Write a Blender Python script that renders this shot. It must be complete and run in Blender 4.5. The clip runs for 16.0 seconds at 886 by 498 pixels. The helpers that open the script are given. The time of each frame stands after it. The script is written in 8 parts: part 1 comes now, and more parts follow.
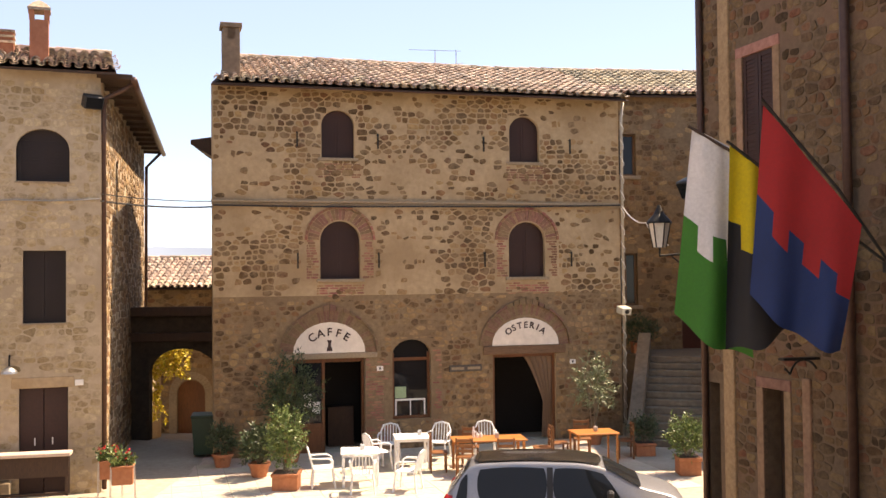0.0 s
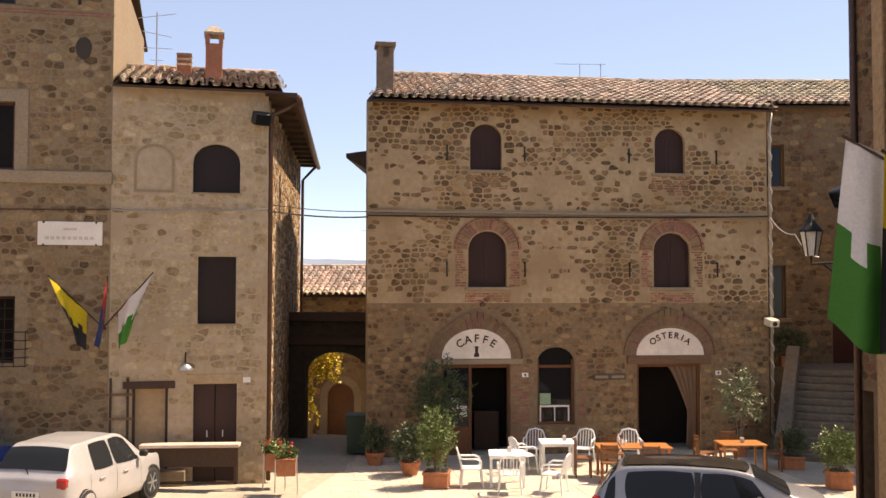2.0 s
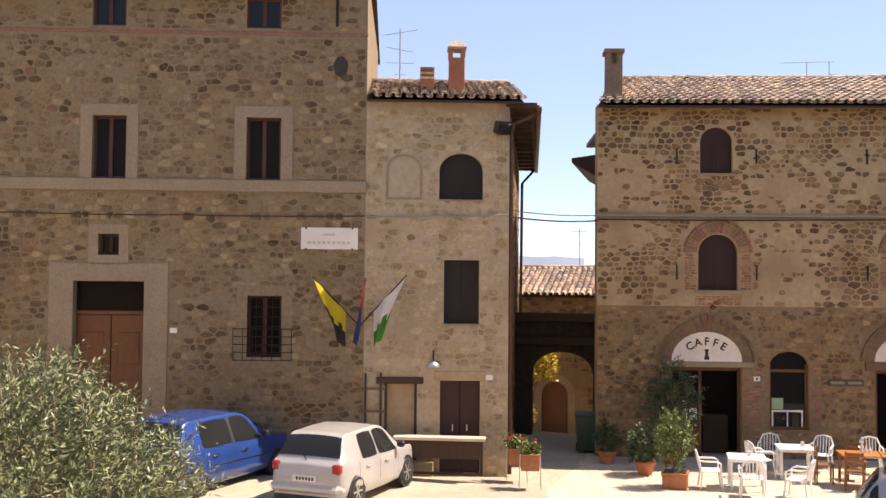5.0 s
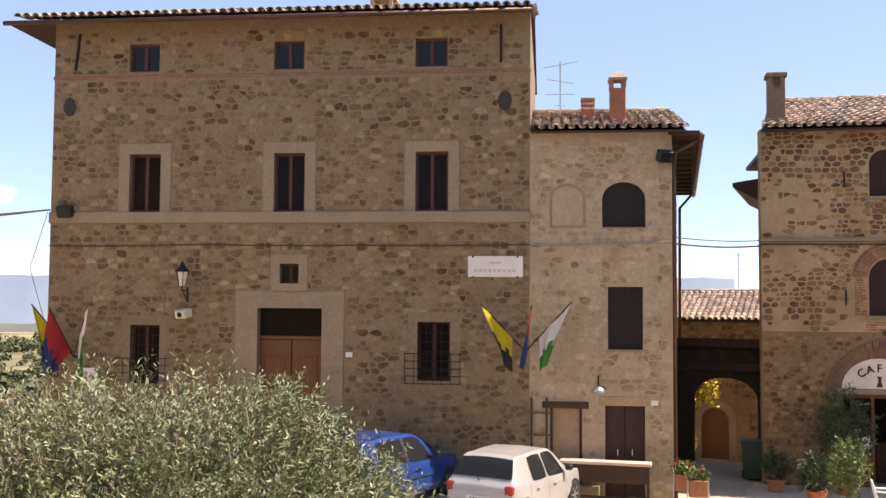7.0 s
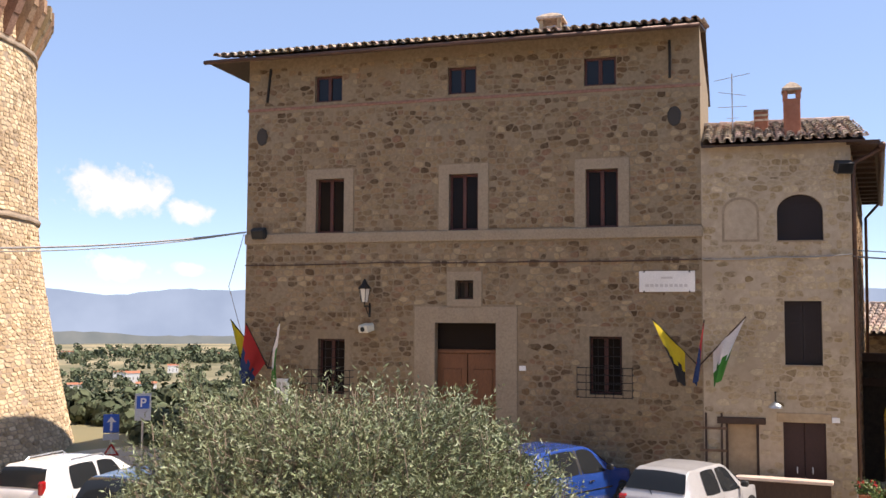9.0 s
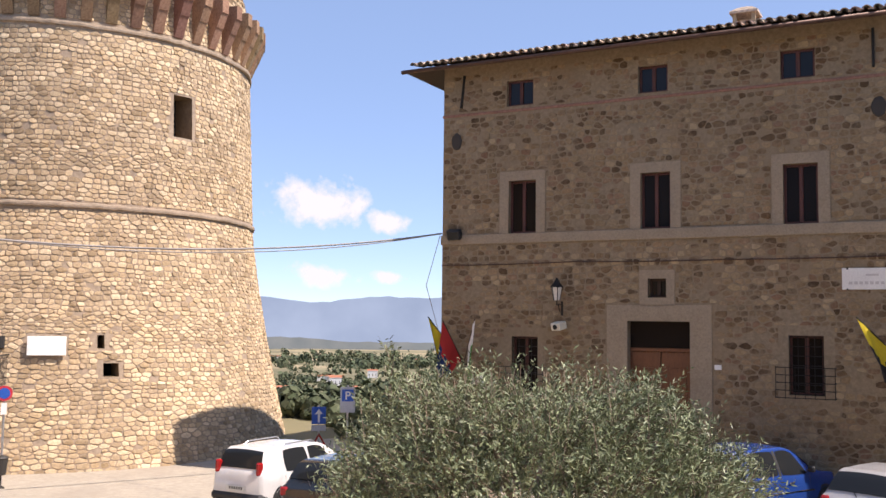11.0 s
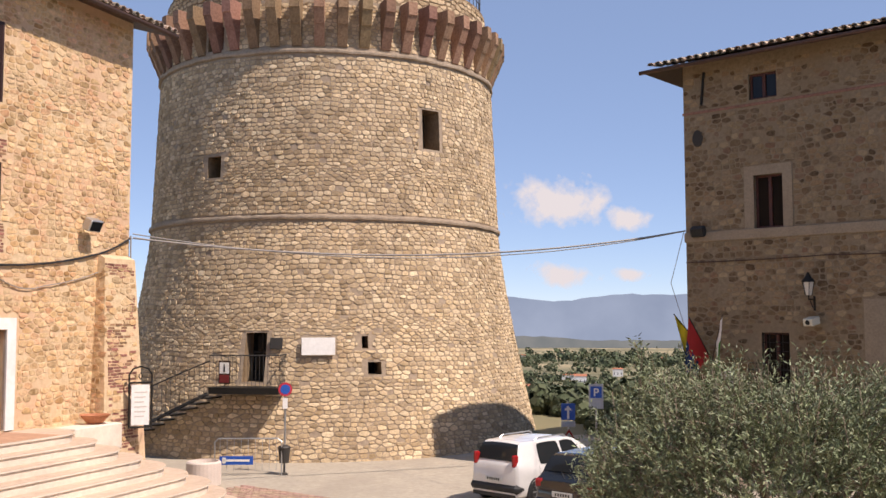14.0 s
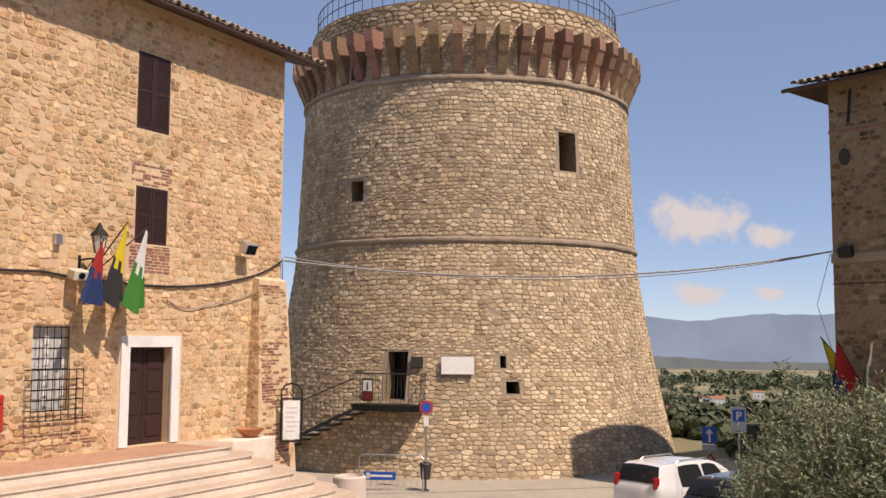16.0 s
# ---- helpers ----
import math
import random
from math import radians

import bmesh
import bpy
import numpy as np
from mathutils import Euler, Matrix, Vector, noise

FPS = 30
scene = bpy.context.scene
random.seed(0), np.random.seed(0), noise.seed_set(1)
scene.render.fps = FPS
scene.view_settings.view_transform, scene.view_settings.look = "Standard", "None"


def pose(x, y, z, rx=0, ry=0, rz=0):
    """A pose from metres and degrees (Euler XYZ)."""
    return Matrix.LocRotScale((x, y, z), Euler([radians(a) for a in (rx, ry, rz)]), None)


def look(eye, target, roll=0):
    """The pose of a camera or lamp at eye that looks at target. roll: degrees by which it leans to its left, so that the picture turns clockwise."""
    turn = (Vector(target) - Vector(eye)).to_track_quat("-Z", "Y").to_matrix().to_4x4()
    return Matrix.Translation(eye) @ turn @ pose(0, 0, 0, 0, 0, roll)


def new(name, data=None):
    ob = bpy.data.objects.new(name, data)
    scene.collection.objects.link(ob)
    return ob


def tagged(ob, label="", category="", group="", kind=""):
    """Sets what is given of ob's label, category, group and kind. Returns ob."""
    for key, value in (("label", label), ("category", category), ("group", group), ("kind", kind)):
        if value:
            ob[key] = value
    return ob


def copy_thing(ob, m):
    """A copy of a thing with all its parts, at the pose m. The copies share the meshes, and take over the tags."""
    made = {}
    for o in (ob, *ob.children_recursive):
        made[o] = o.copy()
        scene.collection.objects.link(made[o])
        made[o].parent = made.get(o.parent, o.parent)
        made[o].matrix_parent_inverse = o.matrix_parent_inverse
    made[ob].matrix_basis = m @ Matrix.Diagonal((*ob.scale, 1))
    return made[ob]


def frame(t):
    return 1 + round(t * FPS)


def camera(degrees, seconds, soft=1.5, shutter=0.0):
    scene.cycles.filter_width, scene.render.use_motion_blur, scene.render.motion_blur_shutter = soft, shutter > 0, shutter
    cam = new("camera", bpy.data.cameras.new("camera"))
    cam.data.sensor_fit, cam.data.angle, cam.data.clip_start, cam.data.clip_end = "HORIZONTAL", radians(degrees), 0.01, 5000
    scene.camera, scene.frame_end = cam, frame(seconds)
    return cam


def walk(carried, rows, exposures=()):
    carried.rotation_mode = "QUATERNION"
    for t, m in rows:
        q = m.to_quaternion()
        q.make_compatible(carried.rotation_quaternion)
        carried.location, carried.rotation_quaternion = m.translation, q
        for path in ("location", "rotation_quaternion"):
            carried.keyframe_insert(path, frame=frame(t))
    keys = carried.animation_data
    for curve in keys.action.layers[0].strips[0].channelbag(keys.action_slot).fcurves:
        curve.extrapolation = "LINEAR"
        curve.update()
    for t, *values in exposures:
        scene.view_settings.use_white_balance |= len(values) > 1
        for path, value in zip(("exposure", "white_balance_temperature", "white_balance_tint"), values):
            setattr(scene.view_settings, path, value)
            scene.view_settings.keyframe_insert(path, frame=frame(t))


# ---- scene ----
cam = camera(48.26, 16.0)
ROWS = [
    (0.0, 0.000, -0.000, 4.500, 91.55, 0.61, 0.00),
    (0.5, -0.037, -0.176, 4.472, 91.78, 0.37, 2.11),
    (1.0, -0.084, -0.349, 4.437, 92.03, 0.30, 3.94),
    (1.5, -0.139, -0.529, 4.409, 92.22, 0.02, 5.45),
    (2.0, -0.220, -0.747, 4.379, 92.35, -0.07, 7.85),
    (2.5, -0.504, -0.911, 4.424, 92.27, -0.01, 9.35),
    (3.0, -0.708, -1.113, 4.462, 92.17, 0.09, 11.07),
    (3.5, -0.912, -1.263, 4.500, 92.08, 0.08, 12.58),
    (4.0, -1.090, -1.452, 4.504, 91.98, -0.33, 14.38),
    (6.5, -1.657, -2.463, 4.580, 92.97, -0.27, 24.13),
    (7.0, -1.619, -2.693, 4.615, 93.31, -0.42, 26.39),
    (7.5, -1.488, -2.810, 4.635, 93.60, -0.35, 28.76),
    (8.0, -1.375, -2.953, 4.651, 93.78, -0.47, 31.50),
    (8.5, -1.240, -3.077, 4.661, 93.87, -0.46, 33.60),
    (9.0, -1.106, -3.219, 4.668, 93.98, -0.33, 36.73),
    (11.5, -0.625, -3.686, 4.373, 94.32, -0.41, 50.13),
    (12.0, -0.510, -3.789, 4.378, 94.23, 0.03, 52.45),
    (12.5, -0.379, -3.907, 4.386, 93.97, -0.06, 55.32),
    (13.0, -0.261, -4.024, 4.394, 93.79, 0.20, 57.52),
    (13.5, -0.155, -4.127, 4.404, 93.87, 0.28, 59.77),
    (14.0, -0.031, -4.222, 4.407, 94.20, 0.15, 61.85),
    (14.5, 0.054, -4.317, 4.427, 94.48, -0.46, 63.31),
    (15.0, 0.136, -4.416, 4.432, 94.72, -0.51, 65.19),
    (15.5, 0.242, -4.514, 4.442, 94.99, -0.21, 67.75),
    (16.0, 0.317, -4.600, 4.451, 95.27, -0.32, 69.45),
]
walk(cam, [(t, pose(x, y, z, tilt, lean, turn)) for t, x, y, z, tilt, lean, turn in ROWS],
     exposures=[(0.0, 1.3, 8800, 20), (0.5, 1.12, 8900, 20), (1.0, 1.02, 8800, 20), (2.0, 0.92, 8600, 20), (4.0, 0.97, 8100, 20), (6.5, 1.0, 7700, 19), (9.0, 0.78, 6900, 18), (11.0, 0.62, 6700, 20), (12.0, 0.48, 6700, 20), (14.0, 0.23, 6900, 20), (16.0, 0.0, 7150, 20)])

# ---- world and sun ----
SUN_AZ, SUN_EL = 29.0, 55.0          # degrees from +x to +y, and above the horizon
world = bpy.data.worlds.new("world")
scene.world = world
world.use_nodes = True
wn = world.node_tree.nodes
sky = wn.new("ShaderNodeTexSky")
sky.sky_type = "NISHITA"
sky.sun_disc = False
sky.sun_elevation = radians(SUN_EL)
sky.sun_rotation = radians(90 - SUN_AZ)
sky.altitude = 2200
sky.air_density = 0.8
sky.dust_density = 0.05
sky.ozone_density = 2.0
wn["Background"].inputs["Strength"].default_value = 0.15
haze = wn.new("ShaderNodeMix")                 # thin even haze over the clear sky
haze.data_type = "RGBA"
haze.inputs[0].default_value = 0.5
haze.inputs[7].default_value = (1.75, 2.6, 4.1, 1)
world.node_tree.links.new(sky.outputs[0], haze.inputs[6])
world.node_tree.links.new(haze.outputs[2], wn["Background"].inputs["Color"])
sun = new("sun", bpy.data.lights.new("sun", "SUN"))
sun.data.energy = 4.9
sun.data.angle = radians(0.53)
sun.data.color = (1.0, 0.94, 0.84)
sun_dir = Vector((math.cos(radians(SUN_AZ)) * math.cos(radians(SUN_EL)), math.sin(radians(SUN_AZ)) * math.cos(radians(SUN_EL)), math.sin(radians(SUN_EL))))
sun.matrix_world = look(sun_dir * 200, (0, 0, 0))


# ---- materials ----
def srgb(h):
    c = [int(h[i:i + 2], 16) / 255 for i in (0, 2, 4)]
    return tuple(x / 12.92 if x <= 0.04045 else ((x + 0.055) / 1.055) ** 2.4 for x in c)


def material(name, low, high, rough=0.8, metal=0.0, grain=8.0, stain=0.6, bump=0.3, island=0.0, piece=0.0, spec=0.4, stretch=(1, 1, 1), third=None, amount=0.5, depth=0.02):
    """Two colours mixed by noise at two scales; island and piece vary the value from stone to stone."""
    m = bpy.data.materials.new(name)
    m.use_nodes = True
    n, l = m.node_tree.nodes, m.node_tree.links
    b = n["Principled BSDF"]
    b.inputs["Metallic"].default_value = metal
    b.inputs["Specular IOR Level"].default_value = spec
    co = n.new("ShaderNodeTexCoord")
    mp = n.new("ShaderNodeMapping")
    mp.inputs["Scale"].default_value = stretch
    l.new(co.outputs["Object"], mp.inputs["Vector"])
    fine, broad = n.new("ShaderNodeTexNoise"), n.new("ShaderNodeTexNoise")
    fine.inputs["Scale"].default_value, fine.inputs["Detail"].default_value = grain, 8.0
    fine.inputs["Roughness"].default_value = 0.65
    broad.inputs["Scale"].default_value, broad.inputs["Detail"].default_value = stain, 5.0
    for t in (fine, broad):
        l.new(mp.outputs[0], t.inputs["Vector"])
    mix = n.new("ShaderNodeMix")
    mix.data_type = "RGBA"
    mix.inputs[6].default_value, mix.inputs[7].default_value = (*low, 1), (*high, 1)
    ramp = n.new("ShaderNodeMapRange")
    ramp.inputs[1].default_value, ramp.inputs[2].default_value = 0.3, 0.7
    l.new(fine.outputs["Fac"], ramp.inputs[0])
    l.new(ramp.outputs[0], mix.inputs[0])
    colour = mix.outputs[2]
    if third:
        mx = n.new("ShaderNodeMix")
        mx.data_type = "RGBA"
        mx.inputs[7].default_value = (*third, 1)
        l.new(colour, mx.inputs[6])
        r2 = n.new("ShaderNodeMapRange")
        r2.inputs[1].default_value, r2.inputs[2].default_value, r2.inputs[4].default_value = 0.48, 0.62, amount
        l.new(broad.outputs["Fac"], r2.inputs[0])
        l.new(r2.outputs[0], mx.inputs[0])
        colour = mx.outputs[2]
    hsv = n.new("ShaderNodeHueSaturation")
    l.new(colour, hsv.inputs["Color"])
    val = n.new("ShaderNodeMath")
    val.operation = "MULTIPLY_ADD"
    l.new(broad.outputs["Fac"], val.inputs[0])
    val.inputs[1].default_value, val.inputs[2].default_value = 0.5, 0.75
    out = val.outputs[0]
    for amt, sock in ((island, "geo"), (piece, "obj")):
        if amt:
            if sock == "geo":
                s = n.new("ShaderNodeNewGeometry").outputs["Random Per Island"]
            else:
                s = n.new("ShaderNodeObjectInfo").outputs["Random"]
            k = n.new("ShaderNodeMapRange")
            k.inputs[3].default_value, k.inputs[4].default_value = 1 - amt, 1 + amt
            l.new(s, k.inputs[0])
            mu = n.new("ShaderNodeMath")
            mu.operation = "MULTIPLY"
            l.new(out, mu.inputs[0])
            l.new(k.outputs[0], mu.inputs[1])
            out = mu.outputs[0]
            wn_ = n.new("ShaderNodeTexWhiteNoise")
            wn_.noise_dimensions = "1D"
            l.new(s, wn_.inputs["W"])
            hu = n.new("ShaderNodeMapRange")
            hu.inputs[3].default_value, hu.inputs[4].default_value = 0.5 - 0.035, 0.5 + 0.02
            l.new(wn_.outputs["Value"], hu.inputs[0])
            l.new(hu.outputs[0], hsv.inputs["Hue"])
    l.new(out, hsv.inputs["Value"])
    l.new(hsv.outputs[0], b.inputs["Base Color"])
    rr = n.new("ShaderNodeMapRange")
    rr.inputs[3].default_value, rr.inputs[4].default_value = max(rough - 0.1, 0.02), min(rough + 0.1, 1)
    l.new(fine.outputs["Fac"], rr.inputs[0])
    l.new(rr.outputs[0], b.inputs["Roughness"])
    if bump:
        bp = n.new("ShaderNodeBump")
        bp.inputs["Strength"].default_value, bp.inputs["Distance"].default_value = bump, depth
        l.new(fine.outputs["Fac"], bp.inputs["Height"])
        l.new(bp.outputs[0], b.inputs["Normal"])
    return m


def plain(name, colour, rough=0.5, metal=0.0, spec=0.5, grain=30.0, bump=0.05):
    return material(name, tuple(c * 0.88 for c in colour), tuple(min(c * 1.1, 1) for c in colour), rough, metal, grain, 1.2, bump, spec=spec, depth=0.004)


def glass(name, tint, rough=0.03):
    m = bpy.data.materials.new(name)
    m.use_nodes = True
    b = m.node_tree.nodes["Principled BSDF"]
    b.inputs["Base Color"].default_value = (*tint, 1)
    b.inputs["Roughness"].default_value = rough
    b.inputs["Specular IOR Level"].default_value = 0.25
    return m


def masonry(name, tones, smear, amount=0.5, piece=False, grain=11.0, bump=0.7, rough=0.92):
    """Rubble stone: a tone of its own for each stone, grain, pits, and lime smeared over it in patches."""
    m = bpy.data.materials.new(name)
    m.use_nodes = True
    n, l = m.node_tree.nodes, m.node_tree.links
    b = n["Principled BSDF"]
    b.inputs["Specular IOR Level"].default_value = 0.25
    b.inputs["Roughness"].default_value = rough
    co = n.new("ShaderNodeTexCoord")
    pick = n.new("ShaderNodeObjectInfo").outputs["Random"] if piece else n.new("ShaderNodeNewGeometry").outputs["Random Per Island"]
    ramp = n.new("ShaderNodeValToRGB")
    cr = ramp.color_ramp
    cr.elements[0].position, cr.elements[0].color = 0.0, (*tones[0], 1)
    cr.elements[1].position, cr.elements[1].color = 1.0, (*tones[-1], 1)
    for k, c in enumerate(tones[1:-1]):
        cr.elements.new((k + 1) / (len(tones) - 1)).color = (*c, 1)
    l.new(pick, ramp.inputs["Fac"])
    tex = []
    for scale, detail, rg in ((grain, 9.0, 0.7), (1.7, 6.0, 0.6), (0.45, 4.0, 0.5)):
        t = n.new("ShaderNodeTexNoise")
        t.inputs["Scale"].default_value, t.inputs["Detail"].default_value, t.inputs["Roughness"].default_value = scale, detail, rg
        l.new(co.outputs["Object"], t.inputs["Vector"])
        tex.append(t.outputs["Fac"])

    def rng_of(src, lo, hi, to0, to1):
        k = n.new("ShaderNodeMapRange")
        for q, x in zip((1, 2, 3, 4), (lo, hi, to0, to1)):
            k.inputs[q].default_value = x
        l.new(src, k.inputs[0])
        return k.outputs[0]

    cover = n.new("ShaderNodeMath")
    cover.operation = "MULTIPLY_ADD"
    l.new(tex[0], cover.inputs[0])
    cover.inputs[1].default_value = 0.35
    l.new(tex[1], cover.inputs[2])
    mix = n.new("ShaderNodeMix")
    mix.data_type = "RGBA"
    l.new(rng_of(cover.outputs[0], 0.60, 0.80, 0.0, amount), mix.inputs[0])
    l.new(ramp.outputs[0], mix.inputs[6])
    mix.inputs[7].default_value = (*smear, 1)
    hsv = n.new("ShaderNodeHueSaturation")
    l.new(mix.outputs[2], hsv.inputs["Color"])
    mu = n.new("ShaderNodeMath")
    mu.operation = "MULTIPLY"
    l.new(rng_of(tex[0], 0.3, 0.7, 0.70, 1.28), mu.inputs[0])
    l.new(rng_of(tex[2], 0.3, 0.7, 0.84, 1.14), mu.inputs[1])
    l.new(mu.outputs[0], hsv.inputs["Value"])
    l.new(hsv.outputs[0], b.inputs["Base Color"])
    bp = n.new("ShaderNodeBump")
    bp.inputs["Strength"].default_value, bp.inputs["Distance"].default_value = bump, 0.025
    l.new(tex[0], bp.inputs["Height"])
    l.new(bp.outputs[0], b.inputs["Normal"])
    return m


def shades(*rows, k=1.0):
    return [tuple(c * k for c in srgb(h)) for h in rows]


MORTAR = material("lime_mortar", (0.185, 0.122, 0.069), (0.30, 0.212, 0.125), 0.95, grain=9, stain=0.6, bump=0.6, third=(0.155, 0.10, 0.058), amount=0.6)
HALLMORTAR = material("pale_ochre_mortar", (0.55, 0.385, 0.225), (0.74, 0.565, 0.36), 0.95, grain=8, stain=0.5, bump=0.5, third=(0.54, 0.33, 0.21), amount=0.7)
PMORTAR = material("beige_palazzo_mortar", (0.195, 0.145, 0.088), (0.315, 0.24, 0.155), 0.95, grain=9, stain=0.6, bump=0.55, third=(0.19, 0.132, 0.076), amount=0.5)
TMORTAR = material("greyish_tower_mortar", (0.27, 0.205, 0.145), (0.42, 0.325, 0.235), 0.95, grain=9, stain=0.5, bump=0.6)
RENDER = material("old_render", (0.35, 0.25, 0.15), (0.49, 0.365, 0.225), 0.95, grain=7, stain=0.55, bump=0.5, third=(0.27, 0.185, 0.105), amount=0.75)
PALEPLASTER = material("pale_lime_plaster", (0.37, 0.292, 0.20), (0.50, 0.40, 0.285), 0.95, grain=7, stain=0.6, bump=0.5, third=(0.315, 0.24, 0.16), amount=0.7)
# Near-black stone: the shade of the alley passage is put into its colour.
SHADESTONE = material("shade_dark_stone", (0.03, 0.022, 0.015), (0.07, 0.05, 0.034), 0.95, grain=6, stain=0.8, bump=0.5)
CORBEL = material("tan_corbel", (0.19, 0.11, 0.062), (0.36, 0.235, 0.14), 0.9, grain=12, stain=2, bump=0.5, piece=0.25)
PTONES = shades("52402c", "6b543c", "927b5b", "8a7254", "5f4a35", "a28c6a", "866650", "7a634a", "b09a78", "94795a", "564430", k=0.9)
PSTONE, PSTONE_PC = (masonry("brown_sandstone" + e, PTONES, (0.265, 0.20, 0.125), 0.55, bool(e)) for e in ("", "_piece"))
CTONES = shades("52402c", "7a5f43", "665340", "94785a", "a2845e", "6c553c", "b09268", "855f46", "5a4834", "9a7a56", k=0.88)
STONE, STONE_PC = (masonry("sandstone_rubble" + e, CTONES, (0.31, 0.222, 0.135), 0.5, bool(e)) for e in ("", "_piece"))
# Darker brown stone, and cut to 0.6 for the shade this house stands in.
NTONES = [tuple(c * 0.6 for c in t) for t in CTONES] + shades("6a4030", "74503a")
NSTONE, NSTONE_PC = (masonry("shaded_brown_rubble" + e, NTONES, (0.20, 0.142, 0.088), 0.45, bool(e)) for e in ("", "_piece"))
# Its mortar carries the same shade in the colour.
NMORTAR = material("shaded_brown_mortar", (0.105, 0.068, 0.042), (0.18, 0.125, 0.077), 0.95, grain=9, stain=0.7, bump=0.6, third=(0.15, 0.085, 0.055), amount=0.6)
BTONES = shades("7c6a4e", "a48f6e", "b09c7c", "96815f", "bba888", "8a775a", "a8957a", "c0ae90")
BSTONE, BSTONE_PC = (masonry("pale_rubble" + e, BTONES, (0.43, 0.345, 0.235), 0.8, bool(e)) for e in ("", "_piece"))
TTONES = shades("9c8664", "bca47e", "d2ba92", "ae9672", "dcc8a2", "c2aa86", "a08a68", "d4be98", "907c5e", "ccb48e")
TSTONE, TSTONE_PC = (masonry("limestone_rubble" + e, [(r * 1.08, g * 1.065, b * 1.12) for r, g, b in TTONES], (0.47, 0.365, 0.255), 0.35, bool(e)) for e in ("", "_piece"))
LTONES = shades("9c7850", "cda678", "a08058", "dcb888", "bd8f6a", "d2b084", "8e724e", "d8a884", "e2c298", k=1.05)
LSTONE, LSTONE_PC = (masonry("pink_stone" + e, LTONES, (0.66, 0.49, 0.30), 0.7, bool(e)) for e in ("", "_piece"))
BRICK = material("old_brick", (0.215, 0.105, 0.063), (0.33, 0.178, 0.11), 0.9, grain=14, stain=2, bump=0.4, island=0.3, piece=0.25)
BRICKTAN = material("tan_brick", (0.205, 0.118, 0.07), (0.33, 0.205, 0.128), 0.9, grain=14, stain=2, bump=0.4, island=0.25, piece=0.2)
ARCHBRICK = material("dull_brown_arch_brick", (0.155, 0.098, 0.058), (0.25, 0.165, 0.10), 0.9, grain=14, stain=2, bump=0.4, piece=0.1)
SURROUND = material("stone_surround", (0.245, 0.185, 0.122), (0.345, 0.268, 0.182), 0.85, grain=20, stain=1.5, bump=0.2)
TILE = material("clay_roof_tile", (0.20, 0.14, 0.098), (0.52, 0.415, 0.31), 0.9, grain=14, stain=1.6, bump=0.4, island=0.45, piece=0.4, third=(0.24, 0.215, 0.175), amount=0.7)
SHUTTER = material("brown_shutter_paint", (0.032, 0.014, 0.012), (0.05, 0.022, 0.018), 0.6, grain=25, stain=2, bump=0.1)
DARKWOOD = material("dark_wood", (0.035, 0.018, 0.011), (0.075, 0.04, 0.024), 0.65, grain=10, stain=2, bump=0.2, stretch=(6, 6, 1))
BEAMWOOD = material("oak_beam", (0.12, 0.065, 0.035), (0.2, 0.115, 0.065), 0.7, grain=10, stain=2, bump=0.2, stretch=(1, 6, 6))
REDWOOD = material("reddish_window_wood", (0.06, 0.018, 0.013), (0.11, 0.036, 0.024), 0.55, grain=10, stain=2, bump=0.15, stretch=(6, 6, 1))
DOORWOOD = material("varnished_door_wood", (0.105, 0.038, 0.015), (0.19, 0.073, 0.029), 0.45, grain=9, stain=2, bump=0.15, stretch=(7, 7, 1))
IRON = material("wrought_iron", (0.02, 0.018, 0.016), (0.04, 0.035, 0.03), 0.6, 0.6, grain=30, bump=0.1)
COPPER = material("brown_pipe", (0.07, 0.035, 0.025), (0.11, 0.06, 0.042), 0.5, 0.4, grain=10, bump=0.05)
WHITE = material("white_paint", (0.72, 0.70, 0.66), (0.82, 0.80, 0.77), 0.6, grain=8, stain=1, bump=0.05)
PINKWHITE = material("lunette_plaster", (0.70, 0.62, 0.53), (0.80, 0.72, 0.63), 0.85, grain=6, stain=1.5, bump=0.1)
GLASS = glass("dark_window_glass", (0.012, 0.013, 0.015))
# Dark panes with the sky's reflection nearly taken out.
DULLGLASS = glass("low_sheen_dark_glass", (0.016, 0.012, 0.010), 0.12)
DULLGLASS.node_tree.nodes["Principled BSDF"].inputs["Specular IOR Level"].default_value = 0.06
# Near-black colour in place of the shade inside rooms and deep openings.
VOID = plain("unlit_interior_black", (0.012, 0.010, 0.009), 0.9, bump=0)
TRAVERTINE = material("travertine_step", (0.62, 0.53, 0.43), (0.75, 0.66, 0.55), 0.8, grain=6, stain=0.8, bump=0.15)


# ---- building helpers ----
def mesh_of(name, verts, faces, mat, smooth=False):
    me = bpy.data.meshes.new(name)
    me.from_pydata([tuple(v) for v in verts], [], faces)
    me.materials.append(mat)
    if smooth:
        me.polygons.foreach_set("use_smooth", [True] * len(me.polygons))
    me.update()
    return me


def put(name, me, parent=None, label="", m=None):
    ob = new(name, me)
    if parent:
        ob.parent = parent
    if m is not None:
        ob.matrix_basis = m
    return tagged(ob, label)


def part(name, bm, mat, parent=None, label="", smooth=False, m=None):
    me = bpy.data.meshes.new(name)
    bmesh.ops.recalc_face_normals(bm, faces=bm.faces)
    bm.to_mesh(me)
    bm.free()
    me.materials.append(mat)
    if smooth:
        me.polygons.foreach_set("use_smooth", [True] * len(me.polygons))
    return put(name, me, parent, label, m)


def thing(name, m, label, category, group="", kind=""):
    ob = new(name)
    ob.empty_display_size = 0.2
    ob.matrix_basis = m
    return tagged(ob, label, category, group, kind)


